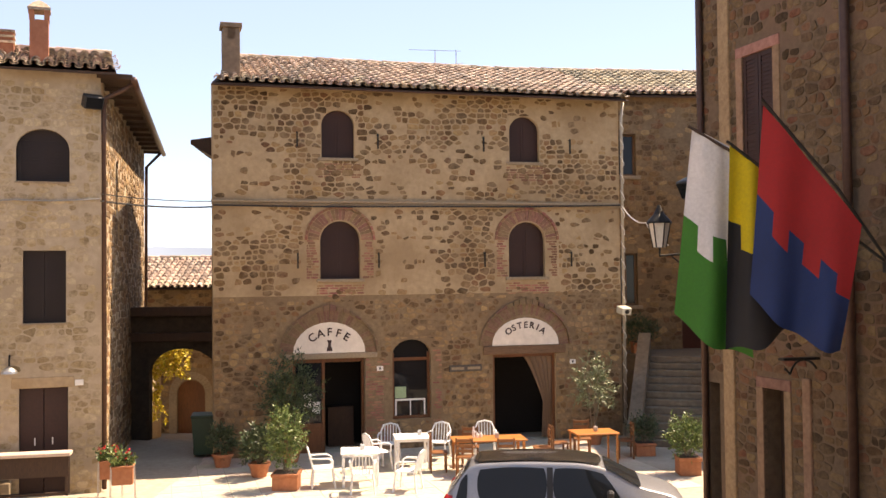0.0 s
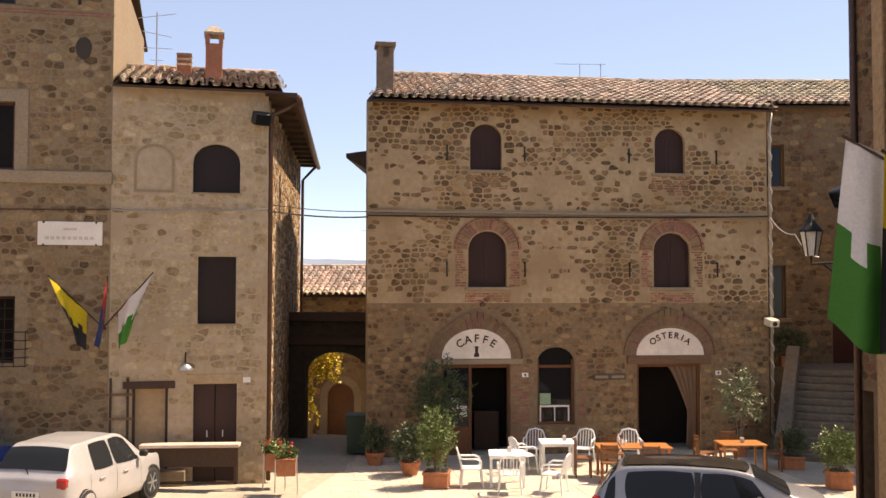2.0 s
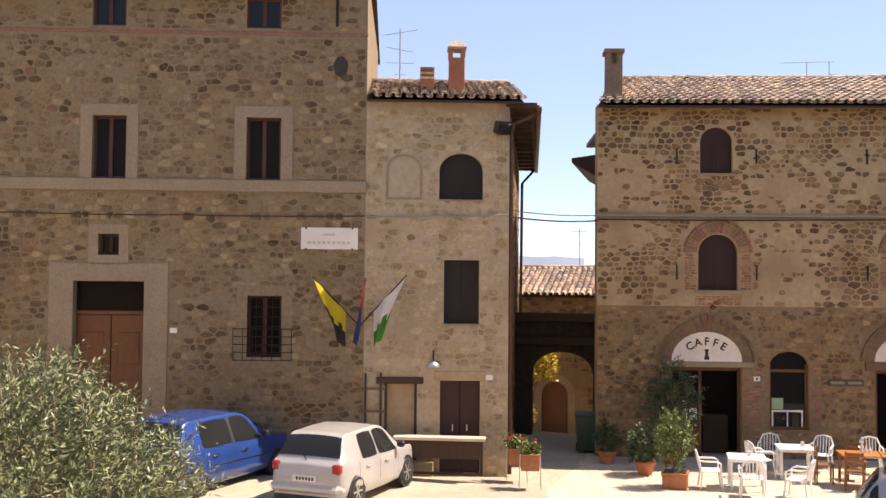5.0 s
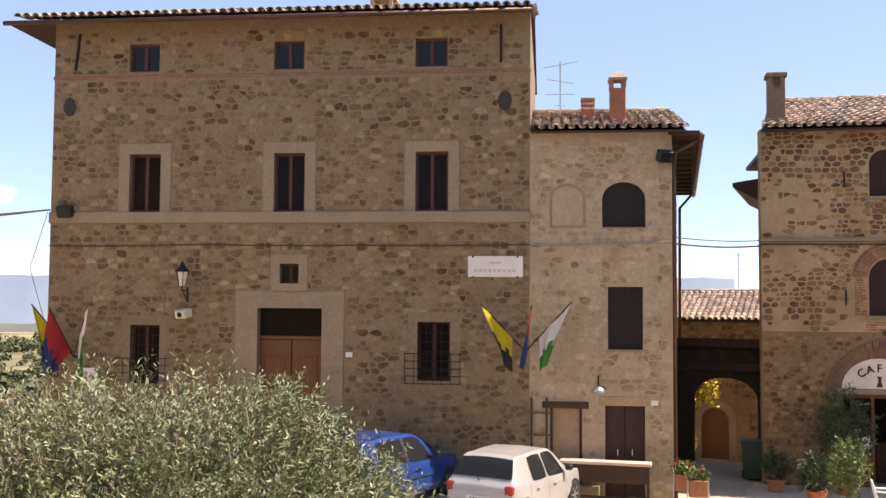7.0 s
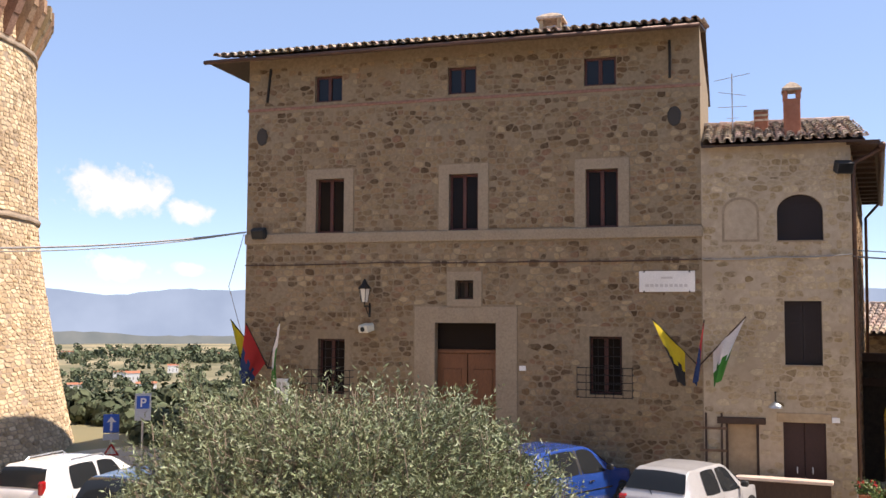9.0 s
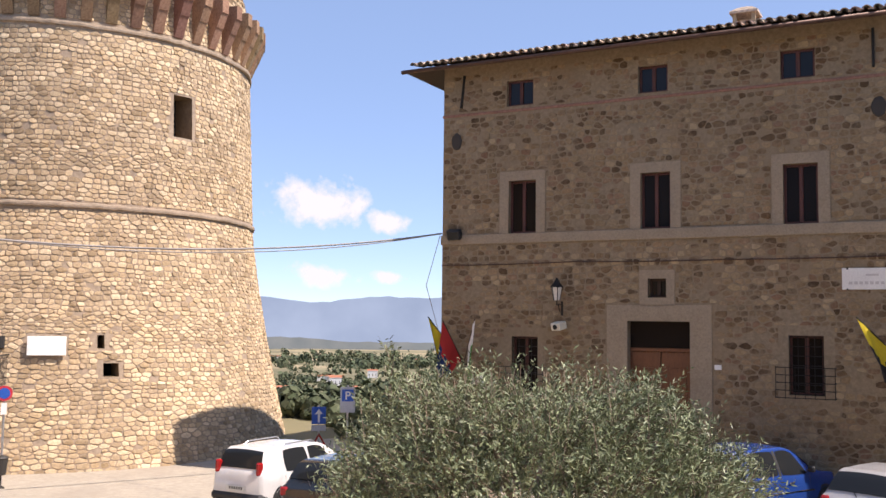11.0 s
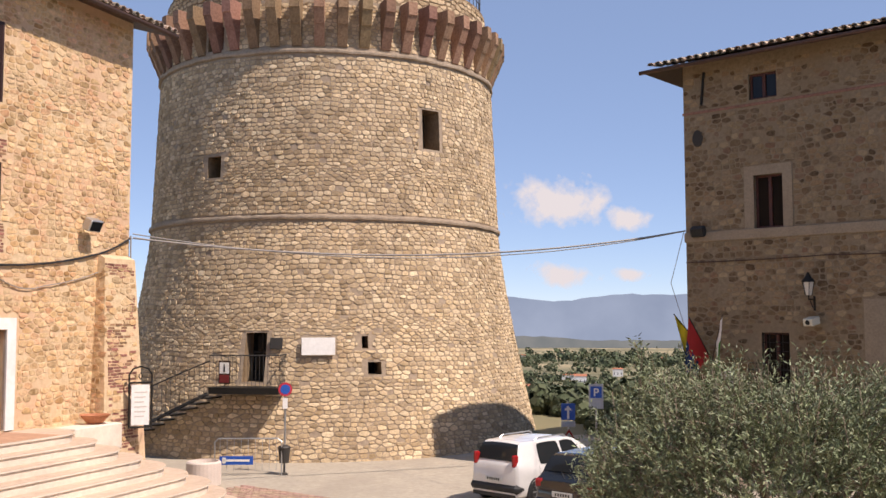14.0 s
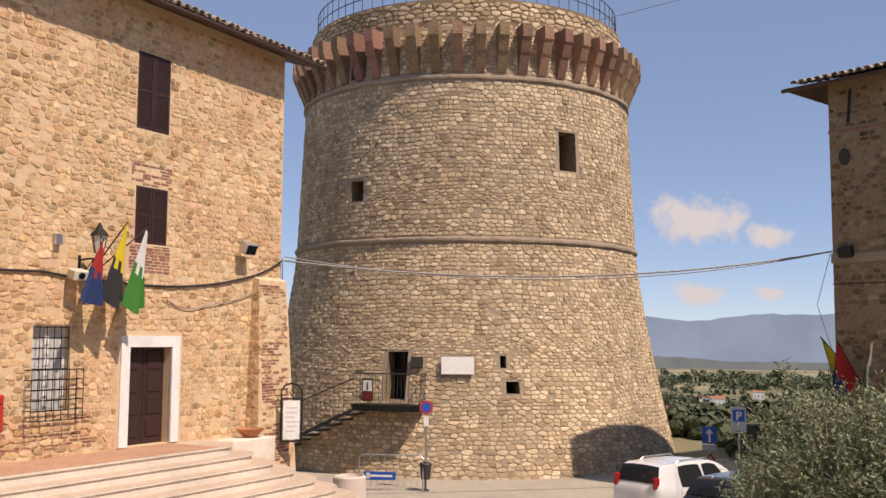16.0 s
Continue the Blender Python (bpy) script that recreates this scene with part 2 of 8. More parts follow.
def box(bm, x0, x1, y0, y1, z0, z1, bev=0.0, m=None):
    g = bmesh.ops.create_cube(bm, size=1)["verts"]
    bmesh.ops.scale(bm, vec=(x1 - x0, y1 - y0, z1 - z0), verts=g)
    bmesh.ops.translate(bm, vec=((x0 + x1) / 2, (y0 + y1) / 2, (z0 + z1) / 2), verts=g)
    if bev:
        es = list({e for v in g for e in v.link_edges})
        r = bmesh.ops.bevel(bm, geom=es, offset=bev, segments=1, affect="EDGES")
        g = list({v for f in r["faces"] for v in f.verts} | {v for v in g if v.is_valid})
    if m is not None:
        bmesh.ops.transform(bm, matrix=m, verts=[v for v in g if v.is_valid])
    return g


def boxes(*rows, bev=0.0):
    bm = bmesh.new()
    for r in rows:
        box(bm, *r, bev=bev)
    return bm


def tube(bm, pts, r, seg=8, r1=None):
    """A pipe along the points."""
    pts = [Vector(q) for q in pts]
    rings = []
    for i, q in enumerate(pts):
        d = (pts[min(i + 1, len(pts) - 1)] - pts[max(i - 1, 0)]).normalized()
        a = d.orthogonal().normalized()
        if rings:
            a = (last - d * last.dot(d)).normalized()
        last = a
        b = d.cross(a)
        rad = r if r1 is None else r + (r1 - r) * i / (len(pts) - 1)
        rings.append([bm.verts.new(q + (a * math.cos(k * math.tau / seg) + b * math.sin(k * math.tau / seg)) * rad) for k in range(seg)])
    for p_, q_ in zip(rings, rings[1:]):
        for k in range(seg):
            bm.faces.new((p_[k], p_[(k + 1) % seg], q_[(k + 1) % seg], q_[k]))
    bm.faces.new(rings[0][::-1])
    bm.faces.new(rings[-1])
    return bm


def lathe(bm, prof, seg=24, m=None):
    """A turned form from (radius, height) pairs."""
    rings = []
    for r, z in prof:
        rings.append([bm.verts.new((r * math.cos(k * math.tau / seg), r * math.sin(k * math.tau / seg), z)) for k in range(seg)])
    for p_, q_ in zip(rings, rings[1:]):
        for k in range(seg):
            bm.faces.new((p_[k], p_[(k + 1) % seg], q_[(k + 1) % seg], q_[k]))
    bm.faces.new(rings[0][::-1])
    bm.faces.new(rings[-1])
    if m is not None:
        bmesh.ops.transform(bm, matrix=m, verts=[v for r_ in rings for v in r_])
    return bm


def rect(u0, u1, z0, z1):
    return [(u0, z0), (u1, z0), (u1, z1), (u0, z1)]


def arch(u0, u1, z0, zs, z1, seg=10):
    """An opening with a round or flat-round head: springing at zs, crown at z1."""
    c, a, h = (u0 + u1) / 2, (u1 - u0) / 2, z1 - zs
    return [(u0, z0), (u1, z0)] + [(c + a * math.cos(math.pi * k / seg), zs + h * math.sin(math.pi * k / seg)) for k in range(seg + 1)]


def plate(outer, holes, y0, y1, name="plate"):
    """A wall slab in the u-z plane with openings through it, from depth y0 to y1."""
    from mathutils.geometry import tessellate_polygon
    loops = [outer] + holes
    flat = [q for lp in loops for q in lp]
    tris = tessellate_polygon([[Vector((u, z, 0)) for u, z in lp] for lp in loops])
    n = len(flat)
    verts = [(u, y0, z) for u, z in flat] + [(u, y1, z) for u, z in flat]
    faces = []
    for a, b, c in tris:
        (ax, az), (bx, bz), (cx, cz) = flat[a], flat[b], flat[c]
        if (bx - ax) * (cz - az) - (bz - az) * (cx - ax) < 0:
            b, c = c, b
        faces += [(a, b, c), (n + c, n + b, n + a)]
    i = 0
    for k, lp in enumerate(loops):
        area = sum(lp[j][0] * lp[(j + 1) % len(lp)][1] - lp[(j + 1) % len(lp)][0] * lp[j][1] for j in range(len(lp)))
        for j in range(len(lp)):
            a, b = i + j, i + (j + 1) % len(lp)
            faces.append((b, a, n + a, n + b) if (area > 0) == (k == 0) else (a, b, n + b, n + a))
        i += len(lp)
    return verts, faces


def inside(u, z, poly):
    r = False
    for (a, b), (c, d) in zip(poly, poly[1:] + poly[:1]):
        if (b > z) != (d > z) and u < (c - a) * (z - b) / (d - b) + a:
            r = not r
    return r


def cut_by(poly, a, b, c):
    """The part of a convex outline where a*u + b*z <= c."""
    res = []
    pu, pz = poly[-1]
    pd = a * pu + b * pz - c
    for qu, qz in poly:
        qd = a * qu + b * qz - c
        if (pd <= 0) != (qd <= 0):
            t = pd / (pd - qd)
            res.append((pu + (qu - pu) * t, pz + (qz - pz) * t))
        if qd <= 0:
            res.append((qu, qz))
        pu, pz, pd = qu, qz, qd
    return res


def fitted_stones(rng, u0, u1, z0, z1, holes, length, height, gap, fill, proud, density):
    """Irregular angular stones that fit into one another, in wavering courses of changing height."""
    asp = length / height * 0.78
    cell = height * 1.25
    pts, z, seed = [], z0 - height * 0.3, rng.uniform(0, 50)
    while z < z1 + height * 0.5:
        h = height * rng.choice((0.6, 0.8, 1.0, 1.0, 1.3))
        u = u0 - rng.uniform(0, length)
        while u < u1 + length * 0.5:
            w = length * rng.choice((0.45, 0.65, 0.9, 1.0, 1.4)) * rng.uniform(0.8, 1.2)
            zc = z + h / 2 + rng.uniform(-0.13, 0.13) * h + height * 0.6 * noise.noise(Vector((u * 0.7, z * 0.6, seed)))
            uc = u + w / 2 + rng.uniform(-0.1, 0.1) * w
            pts.append((uc / asp, zc, (w / length - 0.8) * height * height * 0.22 + rng.uniform(-0.05, 0.05) * height * height))
            u += w
        z += h
    table = {}
    for p_ in pts:
        table.setdefault((int(p_[0] // cell), int(p_[1] // cell)), []).append(p_)
    spans = []
    for lp in holes:
        spans.append((min(q[0] for q in lp), max(q[0] for q in lp), min(q[1] for q in lp), max(q[1] for q in lp), lp))
    out = []
    for p_ in pts:
        px, pz, pw = p_
        if not (u0 < px * asp < u1 and z0 < pz < z1):
            continue
        if rng.random() > (fill if density is None else density(px * asp, pz)):
            continue
        i, j = int(px // cell), int(pz // cell)
        near = sorted(((q[0] - px) ** 2 + (q[1] - pz) ** 2, q) for a in (-2, -1, 0, 1, 2) for b in (-2, -1, 0, 1, 2) for q in table.get((i + a, j + b), ()))
        R = height * 1.25
        poly = [(px - R, pz - R * 0.8), (px + R, pz - R * 0.8), (px + R, pz + R * 0.8), (px - R, pz + R * 0.8)]
        g = gap * 0.5 * rng.uniform(0.7, 1.7)
        for d2, q in near[1:26]:
            if d2 < 1e-8:
                continue
            if d2 > 6.5 * height * height or len(poly) < 3:
                break
            a, b, d = q[0] - px, q[1] - pz, math.sqrt(d2)
            c = (q[0] ** 2 + q[1] ** 2 - px * px - pz * pz + pw - q[2]) / 2
            poly = cut_by(poly, a, b, c - g * d * (0.75 if abs(a) > abs(b) else 1.0))
        if len(poly) < 3:
            continue
        poly = [(u * asp, z) for u, z in poly]
        for a, b, c in ((-1, 0, -u0), (1, 0, u1), (0, -1, -z0), (0, 1, z1)):
            if len(poly) > 2:
                poly = cut_by(poly, a, b, c)
        cu, cz = px * asp, pz
        ok = len(poly) > 2
        for a0, a1, b0, b1, lp in spans:
            if not ok:
                break
            if max(q[0] for q in poly) < a0 or min(q[0] for q in poly) > a1 or max(q[1] for q in poly) < b0 or min(q[1] for q in poly) > b1:
                continue
            away = [(a0 - cu, (1, 0, a0 - 0.012)), (cu - a1, (-1, 0, -a1 - 0.012)), (b0 - cz, (0, 1, b0 - 0.012)), (cz - b1, (0, -1, -b1 - 0.012))]
            best = max(away, key=lambda e: e[0])
            if best[0] > 0:
                poly = cut_by(poly, *best[1])
                ok = len(poly) > 2
            elif any(inside(*q, lp) for q in poly + [(cu, cz)]):
                ok = False
        if not ok:
            continue
        us, zs = [q[0] for q in poly], [q[1] for q in poly]
        if max(us) - min(us) < 0.045 or max(zs) - min(zs) < 0.035:
            continue
        soft = []
        for k in range(len(poly)):
            (a, b), (c, d), (e, f) = poly[k - 1], poly[k], poly[(k + 1) % len(poly)]
            if math.hypot(c - e, d - f) < 0.018:
                continue
            t = rng.uniform(0.1, 0.3)
            soft += [(c + (a - c) * t, d + (b - d) * t), (c + (e - c) * t, d + (f - d) * t)]
        if len(soft) >= 6:
            out.append((soft, proud * rng.uniform(0.3, 1.6)))
    return out


def rubble(rng, u0, u1, z0, z1, holes, length=0.3, height=0.15, gap=0.012, fill=0.9, proud=0.012, density=None):
    """Stones of an old wall: a list of outlines with how far each stands out. Thin courses are bricks."""
    if height >= 0.1:
        return fitted_stones(rng, u0, u1, z0, z1, holes, length, height, gap, fill, proud, density)
    out = []
    even = height < 0.1
    seed = rng.uniform(0, 50)
    z = z0

    def warp(u, zz):
        if even:
            return zz
        return zz + height * 0.75 * noise.noise(Vector((u * 0.9, zz * 0.7, seed))) + height * 0.35 * noise.noise(Vector((u * 2.7, zz * 2.0, seed + 9)))
    while z < z1 - 0.04:
        h = height * (rng.uniform(0.9, 1.1) if even else rng.choice((0.55, 0.8, 1.0, 1.25, 1.6)))
        u = u0 - rng.uniform(0, length)
        while u < u1:
            w = length * (rng.uniform(0.85, 1.1) if even else rng.choice((0.35, 0.55, 0.75, 1.0, 1.45)) * rng.uniform(0.75, 1.25))
            tall = 1.0 if even else rng.choice((0.8, 0.9, 1.0, 1.0, 1.06))
            lift = 0.0 if even else rng.uniform(-0.08, 0.12) * h
            a, b, c, d = max(u, u0), min(u + w, u1), z + lift, min(z + lift + h * tall, z1)
            u += w
            if b - a < 0.05 or rng.random() > (fill if density is None else density((a + b) / 2, (c + d) / 2)):
                continue
            sh = warp((a + b) / 2, (c + d) / 2) - (c + d) / 2
            c, d = max(c + sh, z0), min(d + sh, z1)
            if d - c < 0.03:
                continue
            k = [(a - 0.02, c - 0.02), (b + 0.02, c - 0.02), (b + 0.02, d + 0.02), (a - 0.02, d + 0.02), ((a + b) / 2, (c + d) / 2), (a, (c + d) / 2), (b, (c + d) / 2), ((a + b) / 2, d), ((a + b) / 2, c)]
            if any(inside(*q, lp) for lp in holes for q in k) or any(a < q[0] < b and c < q[1] < d for lp in holes for q in lp):
                continue
            g = gap * rng.uniform(0.5, 1.6)
            a, b, c, d = a + g / 2, b - g / 2, c + g / 2, d - g / 2
            if b - a < 0.03 or d - c < 0.025:
                continue
            jx, jz = ((b - a) * 0.03, (d - c) * 0.05) if even else ((b - a) * 0.16, (d - c) * 0.22)
            r = rng.uniform
            m1, m2 = (a + b) / 2 + r(-jx, jx), (a + b) / 2 + r(-jx, jx)
            o = [(a + r(0.1, 1) * jx, c + r(0.1, 1) * jz), (m1, c - r(0, jz) * 0.2), (b - r(0.1, 1) * jx, c + r(0.1, 1) * jz), (b, (c + d) / 2 + r(-jz, jz) * 0.6), (b - r(0.1, 1) * jx, d - r(0.1, 1) * jz), (m2, d + r(0, jz) * 0.2), (a + r(0.1, 1) * jx, d - r(0.1, 1) * jz), (a, (c + d) / 2 + r(-jz, jz) * 0.6)]
            out.append((o, proud * rng.uniform(0.3, 1.6)))
        z += h
    return out


def stone_mesh(outline, out, into, wrap, centre=None):
    """One stone: a worn face and sloped sides, laid on the wall by wrap(u, depth, z)."""
    n = len(outline)
    cu, cz = sum(q[0] for q in outline) / n, sum(q[1] for q in outline) / n
    tu, tz = 0.35 * math.sin(cu * 71.3 + cz * 37.1), 0.35 * math.sin(cu * 43.7 - cz * 91.9)
    k = 1 / max(0.05, max(abs(q[0] - cu) for q in outline))
    v = [wrap(u, into, z) for u, z in outline]
    v += [wrap(cu + (u - cu) * 0.92, -out * (0.85 + (tu * (u - cu) + tz * (z - cz)) * k), cz + (z - cz) * 0.88) for u, z in outline]
    v.append(wrap(cu + tu * 0.04, -out * 1.1, cz))
    f = [(i, (i + 1) % n, n + (i + 1) % n, n + i) for i in range(n)] + [(n + i, n + (i + 1) % n, 2 * n) for i in range(n)]
    return v, f


def lay_stones(parent, stones, mat, piece_mat, wrap, near, name="stone", count=300, label="joined rubble stones of the wall"):
    """The stones nearest to the spot become pieces of their own, the rest one joined part."""
    order = sorted(range(len(stones)), key=lambda i: (stones[i][0][0][0] - near[0]) ** 2 + (stones[i][0][0][1] - near[1]) ** 2)
    V, F = [], []
    for k, i in enumerate(order):
        v, f = stone_mesh(stones[i][0], stones[i][1], 0.02, wrap)
        if k < count:
            put(name, mesh_of(name, v, f, piece_mat), parent)
        else:
            F += [tuple(len(V) + q for q in face) for face in f]
            V += v
    if V:
        tagged(put(name + "work", mesh_of(name + "work", V, F, mat), parent), label, kind="stuff")


def flat_wrap(u, y, z):
    return (u, y, z)


def tile_rows(parent, m, width, slope_len, pitch, name="roof_tile", count=300, cover=0.24, course=0.36, seed=1, mat=None, near=0.5, shear=0.0):
    """Cover and channel tiles on a slope: local x along the eave, rising towards +y."""
    rng = random.Random(seed)
    seg = 5
    mat = mat or TILE
    jobs = []
    rows, cols = max(1, int(slope_len / course)), int(width / cover)
    for j in range(rows):
        for i in range(cols):
            for up in (0, 1):
                jobs.append((j, i, up))
    jobs.sort(key=lambda q: (q[0], abs(q[1] / cols - near), -q[2]))
    V, F = [], []
    cp, sp = math.cos(radians(pitch)), math.sin(radians(pitch))
    for k, (j, i, up) in enumerate(jobs):
        x = (i + 0.5 + (0.5 if not up else 0)) * width / cols + rng.uniform(-0.015, 0.015)
        y0 = j * slope_len / rows + rng.uniform(-0.025, 0.025) - 0.06
        if x < shear * (j + 0.6) / rows + 0.08 * (shear > 0):
            continue
        L = slope_len / rows + 0.09
        v = []
        for e in (0, 1):
            rad = (0.098 if up else 0.105) * (1.0 if (e == 0) == bool(up) else 0.82)
            s = y0 + e * L
            lift = (0.055 if up else 0.0) + (0.035 if e == 0 else 0.005) + rng.uniform(0, 0.01)
            for thick in (0.0, 0.02):
                for q in range(seg + 1):
                    a = math.pi * q / seg
                    px = x + (rad - thick) * math.cos(a)
                    h = (rad - thick) * math.sin(a) * (0.8 if up else -0.55) + (0.0 if up else 0.06) + lift
                    v.append((px, s * cp - h * sp, s * sp + h * cp))
        w = seg + 1
        f = []
        for q in range(seg):
            f.append((q, q + 1, 2 * w + q + 1, 2 * w + q))
            f.append((w + q + 1, w + q, 3 * w + q, 3 * w + q + 1))
            f.append((q + 1, q, w + q, w + q + 1))
        f += [(0, 2 * w, 3 * w, w), (seg, w + seg, 3 * w + seg, 2 * w + seg)]
        if k < count:
            put(name, mesh_of(name, v, f, mat), parent, m=m)
        else:
            F += [tuple(len(V) + q for q in face) for face in f]
            V += v
    if V:
        tagged(put("tiling", mesh_of("tiling", V, F, mat), parent, m=m), "joined weathered clay cover tiles", kind="stuff")


def text_mesh(body, size, depth=0.004):
    cu = bpy.data.curves.new("text", "FONT")
    cu.body, cu.size, cu.extrude, cu.offset = body, size, depth, size * 0.018
    cu.align_x = "CENTER"
    ob = bpy.data.objects.new("text", cu)
    me = bpy.data.meshes.new_from_object(ob)
    bpy.data.objects.remove(ob)
    return me


# ---- ground ----
def ground_height(x, y):
    """The piazza lies level; beyond the tower and the palazzo the hill falls to the plain."""
    d = math.hypot(x + 8, y - 14)
    ramp = max(0.0, min(1.0, (-x - 6) / 8)) * max(0.0, min(1.0, (y + 8) / 10))
    h = ramp * (0.07 + 0.23 * max(0.0, min(1.0, (y - 12) / 4)))
    fall = max(0.0, d - 33)
    alley = 1.3 * max(0.0, min(1.0, (y - 27.5) / 7)) if -16 < x < -5 and y < 60 else 0.0
    return h - alley - min(fall * 0.28, 60 + fall * 0.012) + (2.0 * math.sin(x * 0.004) * math.cos(y * 0.0035) * min(fall / 300, 4))


GROUND = material("pale_piazza_ground", (0.34, 0.29, 0.225), (0.46, 0.40, 0.315), 0.92, grain=6, stain=0.35, bump=0.25, third=(0.25, 0.21, 0.165), amount=0.5)
FIELD = material("fields_and_scrub", (0.10, 0.10, 0.045), (0.25, 0.21, 0.115), 0.95, grain=0.012, stain=0.004, bump=0, third=(0.36, 0.285, 0.165), amount=0.8)


def make_ground():
    rad = [0, 3, 6, 9, 12, 14, 16, 18, 20, 22, 24, 26, 28, 30, 33, 35, 38, 42, 48, 54, 60, 70, 85, 105, 140, 190, 260, 360, 500, 700, 1000, 1400, 2000, 2800, 3800, 4700]
    seg = 72
    V, F = [], []
    for r in rad:
        for k in range(seg):
            a = math.tau * k / seg
            x, y = -8 + r * math.cos(a), 14 + r * math.sin(a)
            V.append((x, y, ground_height(x, y)))
    for j in range(len(rad) - 1):
        for k in range(seg):
            F.append((j * seg + k, j * seg + (k + 1) % seg, (j + 1) * seg + (k + 1) % seg, (j + 1) * seg + k))
    me = mesh_of("ground", V, F, GROUND, True)
    me.materials.append(FIELD)
    for p_ in me.polygons:
        c = p_.center
        p_.material_index = 1 if math.hypot(c.x + 8, c.y - 14) > 35 or (c.x < -29 and c.y > 15) else 0
    tagged(put("ground", me), "pale paved piazza ground falling away to fields", "ground", kind="structure")


make_ground()


# ---- openings ----
def shutter_leaf(parent, u0, u1, z0, zs, z1, y, mat, slats=True, label=""):
    """A closed louvred leaf with a round or square head."""
    v, f = plate(arch(u0, u1, z0, zs, z1, 6) if z1 > zs else rect(u0, u1, z0, z1), [], y, y + 0.04)
    leaf = put("shutter", mesh_of("shutter", v, f, mat), parent, label)
    bm = bmesh.new()
    z = z0 + 0.1
    while slats and z < zs - 0.03:
        box(bm, u0 + 0.06, u1 - 0.06, y - 0.012, y + 0.004, z, z + 0.03)
        z += 0.055
    for q in (u0 + 0.003, u1 - 0.058):
        box(bm, q, q + 0.055, y - 0.02, y - 0.002, z0 + 0.003, zs)
    for q in (z0 + 0.003, (z0 + zs) / 2 - 0.03, zs - 0.06):
        box(bm, u0 + 0.06, u1 - 0.06, y - 0.018, y - 0.003, q, q + 0.06)
    part("louvre", bm, mat, leaf)
    return leaf


def shuttered(parent, u0, u1, z0, zs, z1, depth=0.14, mat=None):
    mat = mat or SHUTTER
    c = (u0 + u1) / 2
    # A near-black sheet behind the shutters stands for the unlit room.
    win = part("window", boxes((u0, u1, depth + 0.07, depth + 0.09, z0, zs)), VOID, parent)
    if z1 > zs:
        v, f = plate(arch(u0 + 0.004, u1 - 0.004, z0 + 0.004, zs, z1 - 0.004, 12), [], depth, depth + 0.04)
        leaf = put("shutter", mesh_of("shutter", v, f, mat), win)
        bm = bmesh.new()
        for a, b in ((u0 + 0.03, c - 0.01), (c + 0.01, u1 - 0.03)):
            z = z0 + 0.1
            while z < zs + (z1 - zs) * 0.55:
                box(bm, a + 0.05, b - 0.05, depth - 0.014, depth - 0.002, z, z + 0.03)
                z += 0.058
            for q in (a, b - 0.05):
                box(bm, q, q + 0.05, depth - 0.024, depth - 0.002, z0 + 0.02, zs + (z1 - zs) * 0.5)
        part("louvre", bm, mat, win)
    else:
        for a, b in ((u0 + 0.005, c - 0.004), (c + 0.004, u1 - 0.005)):
            shutter_leaf(win, a, b, z0 + 0.005, z1 - 0.005, z1 - 0.005, depth, mat)
    return win


def casement(parent, u0, u1, z0, z1, depth=0.16, mat=None, pane=None):
    """Two glazed leaves in a wooden frame."""
    mat = mat or DARKWOOD
    w, c = 0.06, (u0 + u1) / 2
    win = part("window", boxes((u0, u0 + w, depth, depth + 0.07, z0, z1), (u1 - w, u1, depth, depth + 0.07, z0, z1), (u0 + w, u1 - w, depth, depth + 0.07, z0, z0 + w), (u0 + w, u1 - w, depth, depth + 0.07, z1 - w, z1), (c - w * 0.8, c + w * 0.8, depth - 0.01, depth + 0.06, z0 + w, z1 - w), bev=0.006), mat, parent)
    for a, b in ((u0 + w, c - w * 0.8), (c + w * 0.8, u1 - w)):
        part("pane", boxes((a - 0.005, b + 0.005, depth + 0.035, depth + 0.045, z0 + w - 0.005, z1 - w + 0.005)), pane or GLASS, win)
    return win


def surround(parent, u0, u1, z0, z1, w, top=None, sill=0.0, proud=0.025, mat=None, bottom=False):
    top = top or w
    mat = mat or SURROUND
    outer = rect(u0 - w, u1 + w, z0 - (w if bottom else 0), z1 + top)
    hole = rect(u0, u1, z0, z1) if bottom else None
    if bottom:
        v, f = plate(outer, [hole], -proud, 0.05)
    else:
        v, f = plate([(u0 - w, z0), (u0, z0), (u0, z1), (u1, z1), (u1, z0), (u1 + w, z0), (u1 + w, z1 + top), (u0 - w, z1 + top)], [], -proud, 0.05)
    return put("surround", mesh_of("surround", v, f, mat), parent, "smooth pale stone surround")


def brick_ring(parent, cu, zs, r0, r1, a0=0.0, a1=math.pi, count=24, ry=1.0, proud=0.02, point=0.0, mat=None):
    """An arch of bricks set on edge round an opening."""
    mat = mat or BRICK
    for k in range(count):
        b0, b1 = a0 + (a1 - a0) * (k + 0.06) / count, a0 + (a1 - a0) * (k + 0.94) / count
        v = []
        for y in (-proud, 0.03):
            for r in (r0, r1):
                for b in (b0, b1):
                    lift = point * max(0.0, 1 - abs(b - math.pi / 2) / 0.7) ** 1.5 if r == r1 else 0
                    v.append((cu + r * math.cos(b), y, zs + r * ry * math.sin(b) + lift))
        f = [(0, 1, 3, 2), (4, 6, 7, 5), (0, 4, 5, 1), (2, 3, 7, 6), (0, 2, 6, 4), (1, 5, 7, 3)]
        put("brick", mesh_of("brick", v, f, mat), parent)


